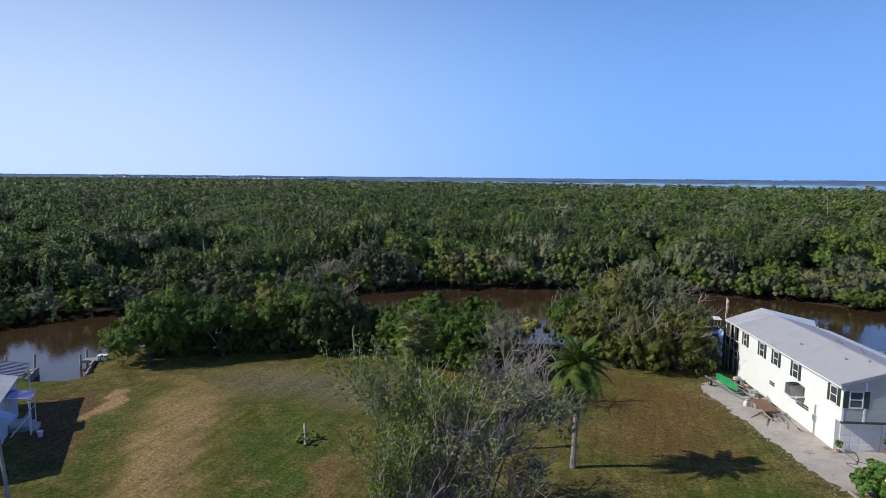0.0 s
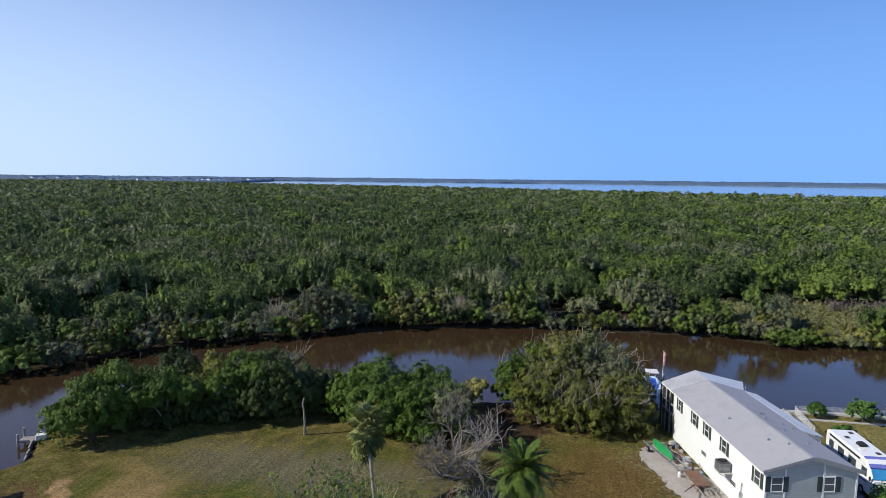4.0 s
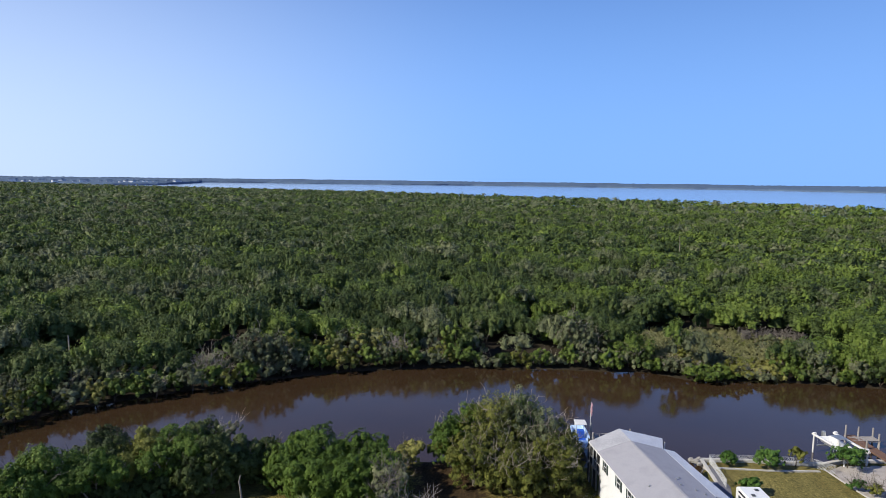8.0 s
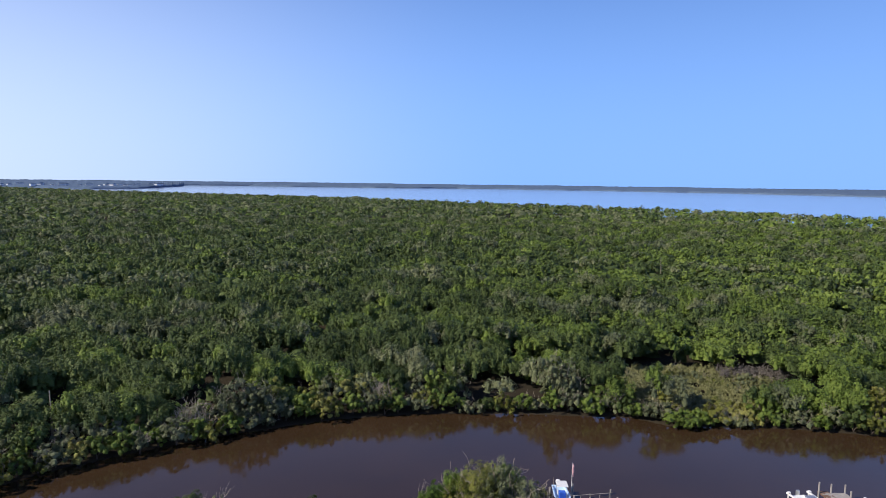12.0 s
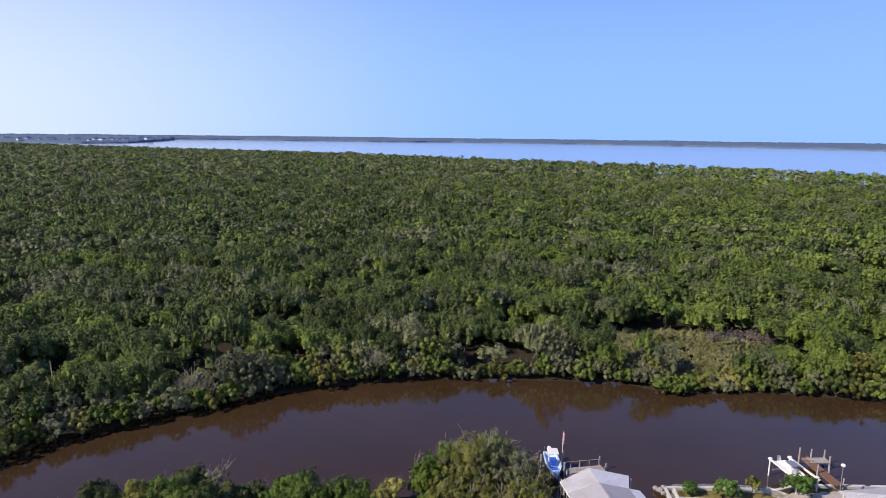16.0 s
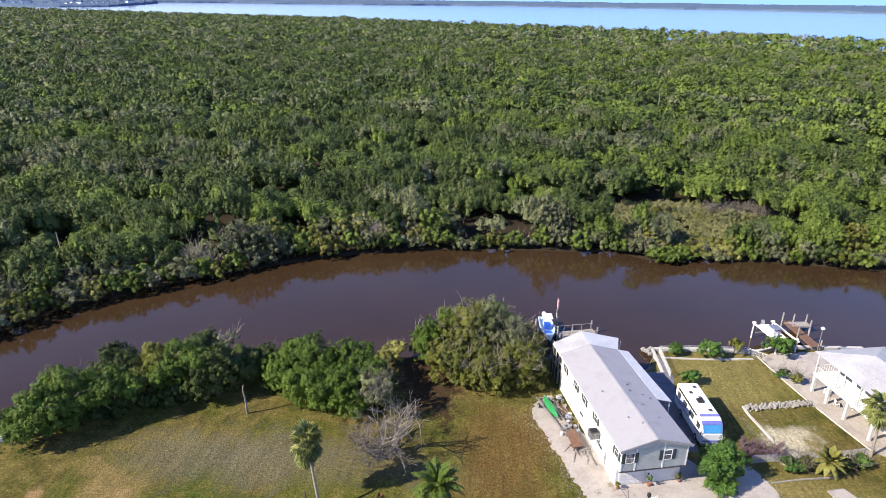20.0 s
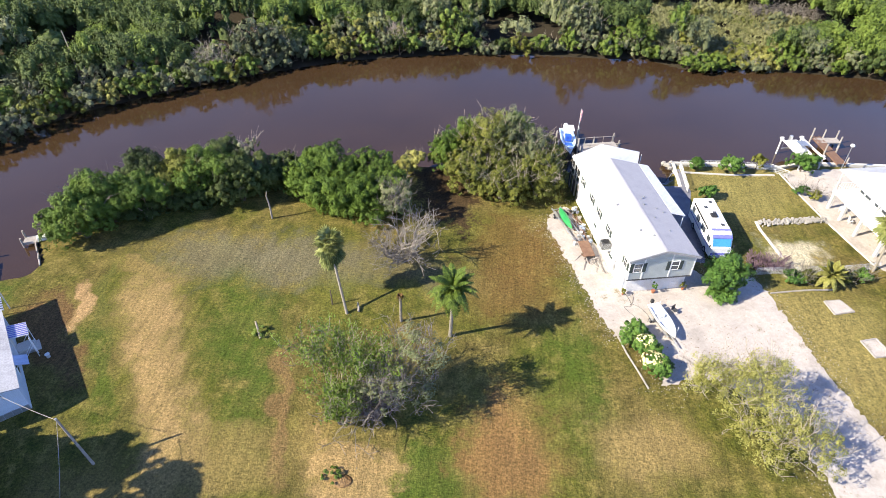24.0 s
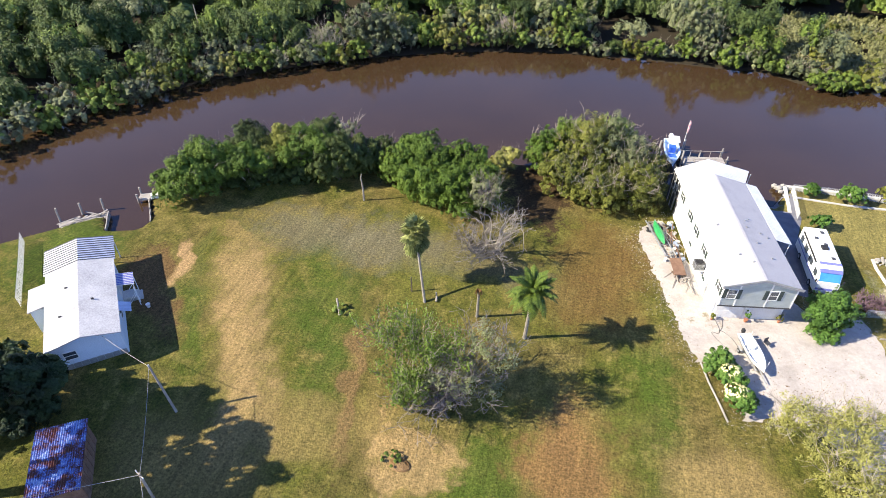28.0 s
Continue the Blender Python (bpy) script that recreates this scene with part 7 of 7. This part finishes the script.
for x in (-0.7, 0.7):
    for y in (-1.0, 0.25):
        part("top_post", tube([(x * 0.85, y, 0.7), (x, y, 2.0)], 0.025, 5), M["grey_metal"], wb)
part("motor", box(-0.25, 0.25, -3.8, -3.3, 0.8, 1.7, 0.08), M["grey_metal"], wb)
lp = thing("dock_lamp", "dock lamp with a round white globe on a slim post", "lamp", pose(52.15, 83.9, PAD_Z))
part("post", tube([(0, 0, 0), (0, 0, 3.6)], 0.05, 8), M["grey_metal"], lp)
bm = bmesh.new()
bmesh.ops.create_uvsphere(bm, u_segments=14, v_segments=10, radius=0.28, matrix=Matrix.Translation((0, 0, 3.8)) @ Matrix.Diagonal((1, 1, 0.8, 1)))
part("globe", bm, M["white_paint"], lp, "round white globe")

# ---- raised white house on posts ----
rh = thing("raised_house", "white house raised on posts with a hipped white roof", "house", pose(49.1, 58.9, PAD_Z, 0, 0, 11.5), size=(1.27, 1.1, 1.16))
FL, EE, RR, LL, WW = 2.6, 5.35, 6.5, 14.0, 8.0
part("floor_slab", box(0.2, WW - 0.2, 0.3, LL - 0.2, FL - 0.3, FL), M["white_paint"], rh)
part("wall_block", box(1.6, WW - 0.3, 0.4, LL - 2.0, FL, EE - 0.02), M["white_paint"], rh, "white painted upper wall")
bm = bmesh.new()
a, b_, c_, d = (-0.2, -0.2, EE), (WW, -0.2, EE), (WW, LL, EE), (-0.2, LL, EE)
r0, r1 = (WW / 2, 3.4, RR), (WW / 2, LL - 3.6, RR)
vs = {k: bm.verts.new(k) for k in (a, b_, c_, d, r0, r1)}
for q in ((a, b_, r0), (b_, c_, r1, r0), (c_, d, r1), (d, a, r0, r1), (d, c_, b_, a)):
    bm.faces.new([vs[k] for k in q])
part("roof", bm, M["roof_white_plain"], rh, "bright white hipped roof")
for x in (0.35, 4.0, WW - 0.5):
    for y in (0.5, 4.2, 8.0, 11.0, LL - 0.5):
        part("house_post", box(x, x + 0.28, y, y + 0.28, -0.05, FL - 0.3), M["white_paint"], rh)
for y0 in (0.4, 3.0, 5.6, 8.2, 10.8):
    part("balcony_rail", box(0.25, 0.31, y0, y0 + 2.5, FL + 0.9, FL + 0.98), M["white_paint"], rh)
    for k in range(9):
        part("baluster", box(0.26, 0.30, y0 + 0.1 + k * 0.28, y0 + 0.15 + k * 0.28, FL, FL + 0.9), M["white_paint"], rh)
for k in range(26):
    part("baluster", box(0.4 + k * 0.29, 0.44 + k * 0.29, LL - 0.32, LL - 0.28, FL, FL + 0.9), M["white_paint"], rh)
part("balcony_rail", box(0.25, WW - 0.3, LL - 0.34, LL - 0.26, FL + 0.9, FL + 0.98), M["white_paint"], rh)
for y in (0.5, 3.4, 6.8, 10.2, LL - 0.4):
    part("balcony_post", box(0.24, 0.36, y, y + 0.12, FL, EE - 0.02), M["white_paint"], rh)
for y in (7.2, 8.5, 10.2, 11.4):
    window(rh, 1.6, y, FL + 1.0, 1.0, 1.1, '-x')
window(rh, 3.5, LL - 2.0, FL + 0.2, 1.6, 2.0, '+y', "glass_door")
part("downstairs_wall", box(4.4, WW - 0.4, 2.0, 9.5, 0, FL - 0.3), M["white_paint"], rh)
for i, (x, y) in enumerate(((1.4, 12.5), (2.0, 12.9), (1.2, 10.4), (2.4, 9.6))):
    p = rh.matrix_basis @ Vector((x, y, 0.02))
    t = thing("garden_chair", "white plastic garden chair under the raised house", "chair", pose(p.x, p.y, p.z + 0.02, 0, 0, 40 * i), "garden chairs")
    part("seat", box(-0.25, 0.25, -0.25, 0.25, 0.4, 0.45, 0.01), M["white_paint"], t)
    part("backrest", box(-0.25, 0.25, 0.21, 0.26, 0.45, 0.9, 0.01), M["white_paint"], t)
    for cx in (-0.22, 0.22):
        for cy in (-0.22, 0.22):
            part("leg", tube([(cx, cy, 0), (cx, cy, 0.42)], 0.02, 5), M["white_paint"], t)

# ---- white cottage at the canal ----
ct = thing("white_cottage", "small white cottage with a low white metal roof", "cottage", pose(-46.45, 26.0, 0, 0, 0, 41.5), size=(1.24, 1.035, 1.40))
CE, CR, CW, CL, CM = 2.5, 3.1, 5.6, 11.8, 2.8
part("wall_block", box(0.15, CW - 0.15, 0.45, CL, -0.05, CE - 0.03), M["cottage_wall"], ct, "pale blue-white wall")
bm = bmesh.new()
vs = [bm.verts.new(p) for p in ((0.15, 0.44, CE - 0.03), (CW - 0.15, 0.44, CE - 0.03), (CM, 0.44, CR - 0.1))]
bm.faces.new(vs)
part("gable", bm, M["cottage_wall"], ct)
part("roof_left", slab((0, 0, CE), (CM, 0, CR), (CM, CL, CR), (0, CL, CE), 0.08), M["roof_white_plain"], ct, "white coated metal roof slope")
part("roof_right", slab((CM, 0, CR), (CW, 0, CE), (CW, CL, CE), (CM, CL, CR), 0.08), M["roof_white_plain"], ct, "white coated metal roof slope with rust stains")
part("annex_wall", box(-1.2, 0.15, 6.9, 10.2, -0.05, CE - 0.25), M["cottage_wall"], ct)
part("annex_roof", slab((-1.4, 6.8, CE - 0.25), (0.0, 6.8, CE - 0.02), (0.0, 10.4, CE - 0.02), (-1.4, 10.4, CE - 0.25), 0.07), M["roof_white_plain"], ct, "white annex roof")
part("patio_roof_left", slab((-0.2, CL + 0.05, CE - 0.12), (CM, CL + 0.05, CR - 0.12), (CM, CL + 4.4, CR - 0.12), (-0.2, CL + 4.4, CE - 0.12), 0.05), M["roof_white"], ct, "ribbed pale metal patio roof")
part("patio_roof_right", slab((CM, CL + 0.05, CR - 0.12), (CW + 0.1, CL + 0.05, CE - 0.12), (CW + 0.1, CL + 4.4, CE - 0.12), (CM, CL + 4.4, CR - 0.12), 0.05), M["tin_blue"], ct, "ribbed bluish metal patio roof")
for i in range(11):
    y = CL + 0.25 + i * 0.4
    part("roof_rib", slab((-0.2, y, CE - 0.09), (CM, y, CR - 0.09), (CM, y + 0.12, CR - 0.09), (-0.2, y + 0.12, CE - 0.09), 0.03), M["dark_metal"], ct)
    part("roof_rib", slab((CM, y, CR - 0.09), (CW + 0.1, y, CE - 0.09), (CW + 0.1, y + 0.12, CE - 0.09), (CM, y + 0.12, CR - 0.09), 0.03), M["dark_metal"], ct)
for x, y in ((0.0, CL + 4.2), (CM, CL + 4.2), (CW - 0.1, CL + 4.2)):
    part("patio_post", box(x, x + 0.1, y, y + 0.1, -0.05, CE - 0.2), M["white_paint"], ct)
window(ct, 1.5, 0.45, 1.0, 0.9, 0.7, '-y')
for k in range(9):
    part("skirt_panel", box(0.2 + k * 0.58, 0.74 + k * 0.58, 0.40, 0.45, 0.0, 0.5), M["grey_metal"], ct)
aw = part("door_awning", slab((CW - 0.1, 7.4, CE - 0.25), (CW + 1.3, 7.4, CE - 0.5), (CW + 1.3, 9.4, CE - 0.5), (CW - 0.1, 9.4, CE - 0.25), 0.05), M["roof_white"], ct, "white and blue striped door awning")
for i in range(7):
    part("awning_stripe", slab((CW - 0.1, 7.5 + i * 0.28, CE - 0.22), (CW + 1.3, 7.5 + i * 0.28, CE - 0.47), (CW + 1.3, 7.62 + i * 0.28, CE - 0.47), (CW - 0.1, 7.62 + i * 0.28, CE - 0.22), 0.02), M["rv_purple"], aw)
part("window_awning", slab((CW - 0.1, 3.6, CE - 0.3), (CW + 0.8, 3.6, CE - 0.7), (CW + 0.8, 5.0, CE - 0.7), (CW - 0.1, 5.0, CE - 0.3), 0.05), M["tin_blue"], ct, "bluish metal window awning")
window(ct, CW - 0.15, 4.3, 1.0, 1.0, 0.9, '+x')
part("door", box(CW - 0.15, CW - 0.10, 8.0, 8.9, 0.5, 2.2), M["white_paint"], ct)
for i in range(3):
    part("step", box(CW - 0.1, CW + 0.9 + 0.3 * (2 - i), 7.8, 9.1, -0.05, 0.17 * (i + 1)), M["concrete"], ct)
for y in (6.9, 7.4, 9.3):
    part("stair_rail", tube([(CW + 0.1, y, 0.0), (CW + 1.2, y, 1.2)], 0.03, 5), M["white_paint"], ct)
    part("awning_post", tube([(CW + 1.2, y, -0.05), (CW + 1.2, y, CE - 0.5)], 0.035, 5), M["white_paint"], ct)
for x, y in ((1.2, 4.0), (1.7, 8.0), (3.7, 5.2)):
    part("roof_vent", box(x, x + 0.22, y, y + 0.12, CE + (CR - CE) * (1 - abs(x - CM) / CM), CE + (CR - CE) * (1 - abs(x - CM) / CM) + 0.12), M["dark_metal"], ct)
for i, (x, y) in enumerate(((7.4, 6.2),)):
    p = ct.matrix_basis @ Vector((x, y, 0))
    t = thing("white_bucket", "white bucket standing in the cottage's shade", "bucket", pose(p.x, p.y, 0.02), "buckets by the cottage")
    part("body", tube([(0, 0, 0), (0, 0, 0.4)], [0.16, 0.2], 10), M["concrete"], t)
    part("rim", tube([(0, 0, 0.38), (0, 0, 0.42)], [0.215, 0.215], 10), M["white_paint"], t)

# ---- rusty shed, utility poles and wires ----
sh = thing("rusty_shed", "small shed with a rusty corrugated metal roof", "shed", pose(-40.96, 18.9, 0, 0, 0, 35), size=(1.27, 1.5, 1.14))
part("wall_block", box(0.1, 3.0, -3.9, 0.2, -0.05, 2.25), M["brown_wood"], sh)
bm = bmesh.new()
rows = []
for i in range(45):
    x = -0.1 + i * 3.3 / 44
    z = 2.45 + 0.045 * math.cos(i * math.pi) - 0.06 * (i / 44)
    rows.append((bm.verts.new((x, -4.3, z)), bm.verts.new((x, -2.0, z + 0.04)), bm.verts.new((x, 0.4, z))))
for p, q in zip(rows, rows[1:]):
    bm.faces.new((p[0], q[0], q[1], p[1]))
    bm.faces.new((p[1], q[1], q[2], p[2]))
rust_tin, n, l, b = mat_new("rusted_tin_sky_sheen", 0.45, 0.5, 0.35)
P = coords(n)
f1 = noise_node(n, l, P, 0.9, 5.0, 0.7)
f2 = noise_node(n, l, P, 9.0, 4.0)
# rust, then blue and pale stops painted in as reflected sky
c = ramp(n, l, math_n(n, l, 'ADD', f1, math_n(n, l, 'MULTIPLY', math_n(n, l, 'SUBTRACT', f2, 0.5), 0.3)), [(0.45, (0.13, 0.04, 0.025)), (0.51, (0.16, 0.13, 0.26)), (0.56, (0.14, 0.22, 0.50)), (0.66, (0.48, 0.54, 0.68))])
l.new(c, b.inputs["Base Color"])
part("roof_sheet", bm, rust_tin, sh, "rusty corrugated metal roof sheet with a painted blue sky sheen")
for k in range(8):
    part("wall_board", box(3.0, 3.05, -3.85 + k * 0.5, -3.4 + k * 0.5, 0, 2.2), M["brown_wood"], sh)


def utility_pole(label, base, top, arm=True):
    t = thing("utility_pole", label, "utility pole", pose(*base), size=(1, 1, 1))
    tp = Vector(top) - Vector(base)
    part("shaft", tube([(0, 0, -0.3), tp], [0.14, 0.1], 8), M["pale_bark"], t)
    if arm:
        part("crossarm", tube([tp + Vector((-0.5, 0.2, -0.25)), tp + Vector((0.5, -0.2, -0.25))], 0.05, 6), M["weathered_wood"], t)
        for s in (-0.45, 0.45):
            part("insulator", tube([tp + Vector((s, -0.4 * s, -0.22)), tp + Vector((s, -0.4 * s, -0.02))], [0.05, 0.035], 7), M["white_paint"], t)
    else:
        part("cap", tube([tp, tp + Vector((0, 0, 0.12))], [0.11, 0.08], 8), M["grey_metal"], t)
    return t


utility_pole("leaning grey wooden utility pole on the lawn", (-32.7, 25.9, 0), (-33.9, 26.2, 6.1), False)
utility_pole("wooden utility pole with white insulators", (-27.7, 16.9, 0), (-27.7, 16.9, 6.7))


def wire(a, b_, sag):
    t = thing("overhead_wire", "thin overhead wire between pole and cottage", "wire", None, "overhead wires")
    A, B = Vector(a), Vector(b_)
    part("cable", tube([A.lerp(B, i / 12) - Vector((0, 0, sag * 4 * (i / 12) * (1 - i / 12))) for i in range(13)], 0.022, 4), M["weathered_wood"], t)


wire((-33.9, 26.2, 6.0), (-27.7, 16.9, 6.5), 0.3)
wire((-33.9, 26.2, 6.0), (-43.5, 30.0, 3.1), 0.2)
wire((-27.7, 16.9, 6.5), (-14.0, 2.0, 7.0), 0.5)
wire((-27.7, 16.9, 6.5), (-48.0, 6.0, 7.0), 0.5)

# ---- pale houses on the far point ----
rng = np.random.default_rng(77)
far_wall = mottled("far_pale_wall", (0.52, 0.54, 0.58), (0.66, 0.67, 0.70), 0.05, 0.9, 0.1, relief=0.0)
hb = box(-8, 8, -6, 6, 0, 6)
me_wall = bpy.data.meshes.new("wall")
hb.to_mesh(me_wall)
hb.free()
me_wall.materials.append(far_wall)
bm = bmesh.new()
vs = [bm.verts.new(p) for p in ((-9, -7, 6), (9, -7, 6), (9, 7, 6), (-9, 7, 6), (-5, 0, 9.5), (5, 0, 9.5))]
for q in ((0, 1, 5, 4), (1, 2, 5), (2, 3, 4, 5), (3, 0, 4)):
    bm.faces.new([vs[i] for i in q])
me_roof = bpy.data.meshes.new("roof")
bm.to_mesh(me_roof)
bm.free()
# the roofs share the shores' haze-tinted colour
me_roof.materials.append(far_mat)
fl = [(-2600, 2500), (-2050, 2480), (-1640, 2440), (-1700, 3100)]
for k in range(46):
    s = rng.uniform(0, 2.9)
    i = int(s)
    f = s - i
    x, y = fl[i][0] + (fl[i + 1][0] - fl[i][0]) * f, fl[i][1] + (fl[i + 1][1] - fl[i][1]) * f
    q = 1.01 + rng.uniform(0.0, 0.12)
    t = thing("far_house", "small pale house on the far point of land", "house", Matrix.LocRotScale((x * q, y * q, 7.0), Euler((0, 0, rng.uniform(0, 3))), (rng.uniform(0.8, 1.6),) * 3), "far houses")
    part_mesh("wall", me_wall, None, t)
    part_mesh("roof", me_roof, None, t)

# ---- rough grass on the lawn ----
rng = np.random.default_rng(71)
DRIVE = [(7.93, 65.46), (10.02, 59.64), (13.37, 49.95), (14.95, 46.40), (18.68, 46.42), (19.12, 40.14), (23.51, 41.88), (28.50, 38.11), (31.69, 31.61), (35.38, 19.40), (41.76, 20.37), (38.74, 29.10), (36.21, 42.84), (32.59, 57.74), (26.38, 57.65), (30.0, 84.0), (20.0, 84.0), (10.99, 70.02)]
YARD = [(34.5, 60.0), (60.0, 52.0), (60.0, 86.0), (43.0, 83.0), (45.2, 71.7), (35.5, 70.0)]
gxy = np.stack([rng.uniform(-72, 54, 260000), rng.uniform(14, 84, 260000)], 1)
hold = rng.random(len(gxy)) < np.interp(gxy[:, 1], [14, 40, 84], [1.0, 0.75, 0.4])
gxy = gxy[hold]
hold = np.ones(len(gxy), bool)
for poly in (DRIVE, YARD):
    within, edge_gap = inside_and_distance(poly, gxy[:, 0], gxy[:, 1])
    hold &= ~within | (edge_gap < rng.exponential(0.45, len(gxy)))
gxy = gxy[hold]
gz = land_height(gxy[:, 0], gxy[:, 1])
clump = np.sin(gxy[:, 0] * 2.3 + np.sin(gxy[:, 1] * 1.7) * 2) * np.sin(gxy[:, 1] * 2.1 + np.sin(gxy[:, 0] * 1.3) * 2)
hold = (gz > -0.1) & (clump + rng.normal(0, 0.5, len(gz)) > -0.15)
gxy, gz = gxy[hold], gz[hold]
k = len(gz)
a, lean = rng.uniform(0, math.tau, k), rng.normal(0, 0.07, (k, 2))
wide, tall = rng.uniform(0.04, 0.10, k), rng.uniform(0.02, 0.06, k)
side = np.stack([np.cos(a) * wide, np.sin(a) * wide], 1)
lo = (gz - 0.02)[:, None]
v = np.stack([np.hstack([gxy - side, lo]), np.hstack([gxy + side, lo]), np.hstack([gxy + lean, (gz + tall)[:, None]])], 1).reshape(-1, 3)
grass = part_mesh("rough_grass", mesh_arrays("rough_grass", v, np.arange(3 * k).reshape(k, 3)), gm)
tagged(grass, "short rough tufts of green and dry grass", "grass", kind="stuff")

# fallen leaves on the drive under the yellow tree and along its edges
rng = np.random.default_rng(83)
lx = np.concatenate([rng.normal(27.5, 3.6, 1300), rng.uniform(9, 38, 1500)])
ly = np.concatenate([rng.normal(41.5, 3.4, 1300), rng.uniform(24, 62, 1500)])
on_drive, rim = inside_and_distance(DRIVE, lx, ly)
hold = on_drive & ((np.arange(len(lx)) < 1300) | (rim < 1.2))
lx, ly = lx[hold], ly[hold]
spots = np.stack([lx, ly, land_height(lx, ly) + 0.05], 1)
flat = np.tile([0.0, 0.0, 1.0], (len(lx), 1)) + rng.normal(0, 0.25, (len(lx), 3))
litter = part_mesh("leaf_litter", mesh_arrays("leaf_litter", *leaf_cloud(rng, spots, flat, 0.09, 1.5, 3)), M["dry_frond"])
tagged(litter, "scattered dry brown leaves on the gravel drive", "leaf litter", kind="stuff")

# loose shell gravel strewn over the grass along the drive
rng = np.random.default_rng(91)
lx, ly = rng.uniform(4, 44, 90000), rng.uniform(20, 72, 90000)
on_drive, rim = inside_and_distance(DRIVE, lx, ly)
hold = ~on_drive & (rim < rng.exponential(0.7, len(lx)))
lx, ly = lx[hold], ly[hold]
spots = np.stack([lx, ly, land_height(lx, ly) + 0.045], 1)
flat = np.tile([0.0, 0.0, 1.0], (len(lx), 1)) + rng.normal(0, 0.2, (len(lx), 3))
scatter = part_mesh("loose_gravel", mesh_arrays("loose_gravel", *leaf_cloud(rng, spots, flat, 0.075, 1.2, 4)), gravel)
tagged(scatter, "loose pale shell gravel strewn in the grass", "gravel", kind="stuff")
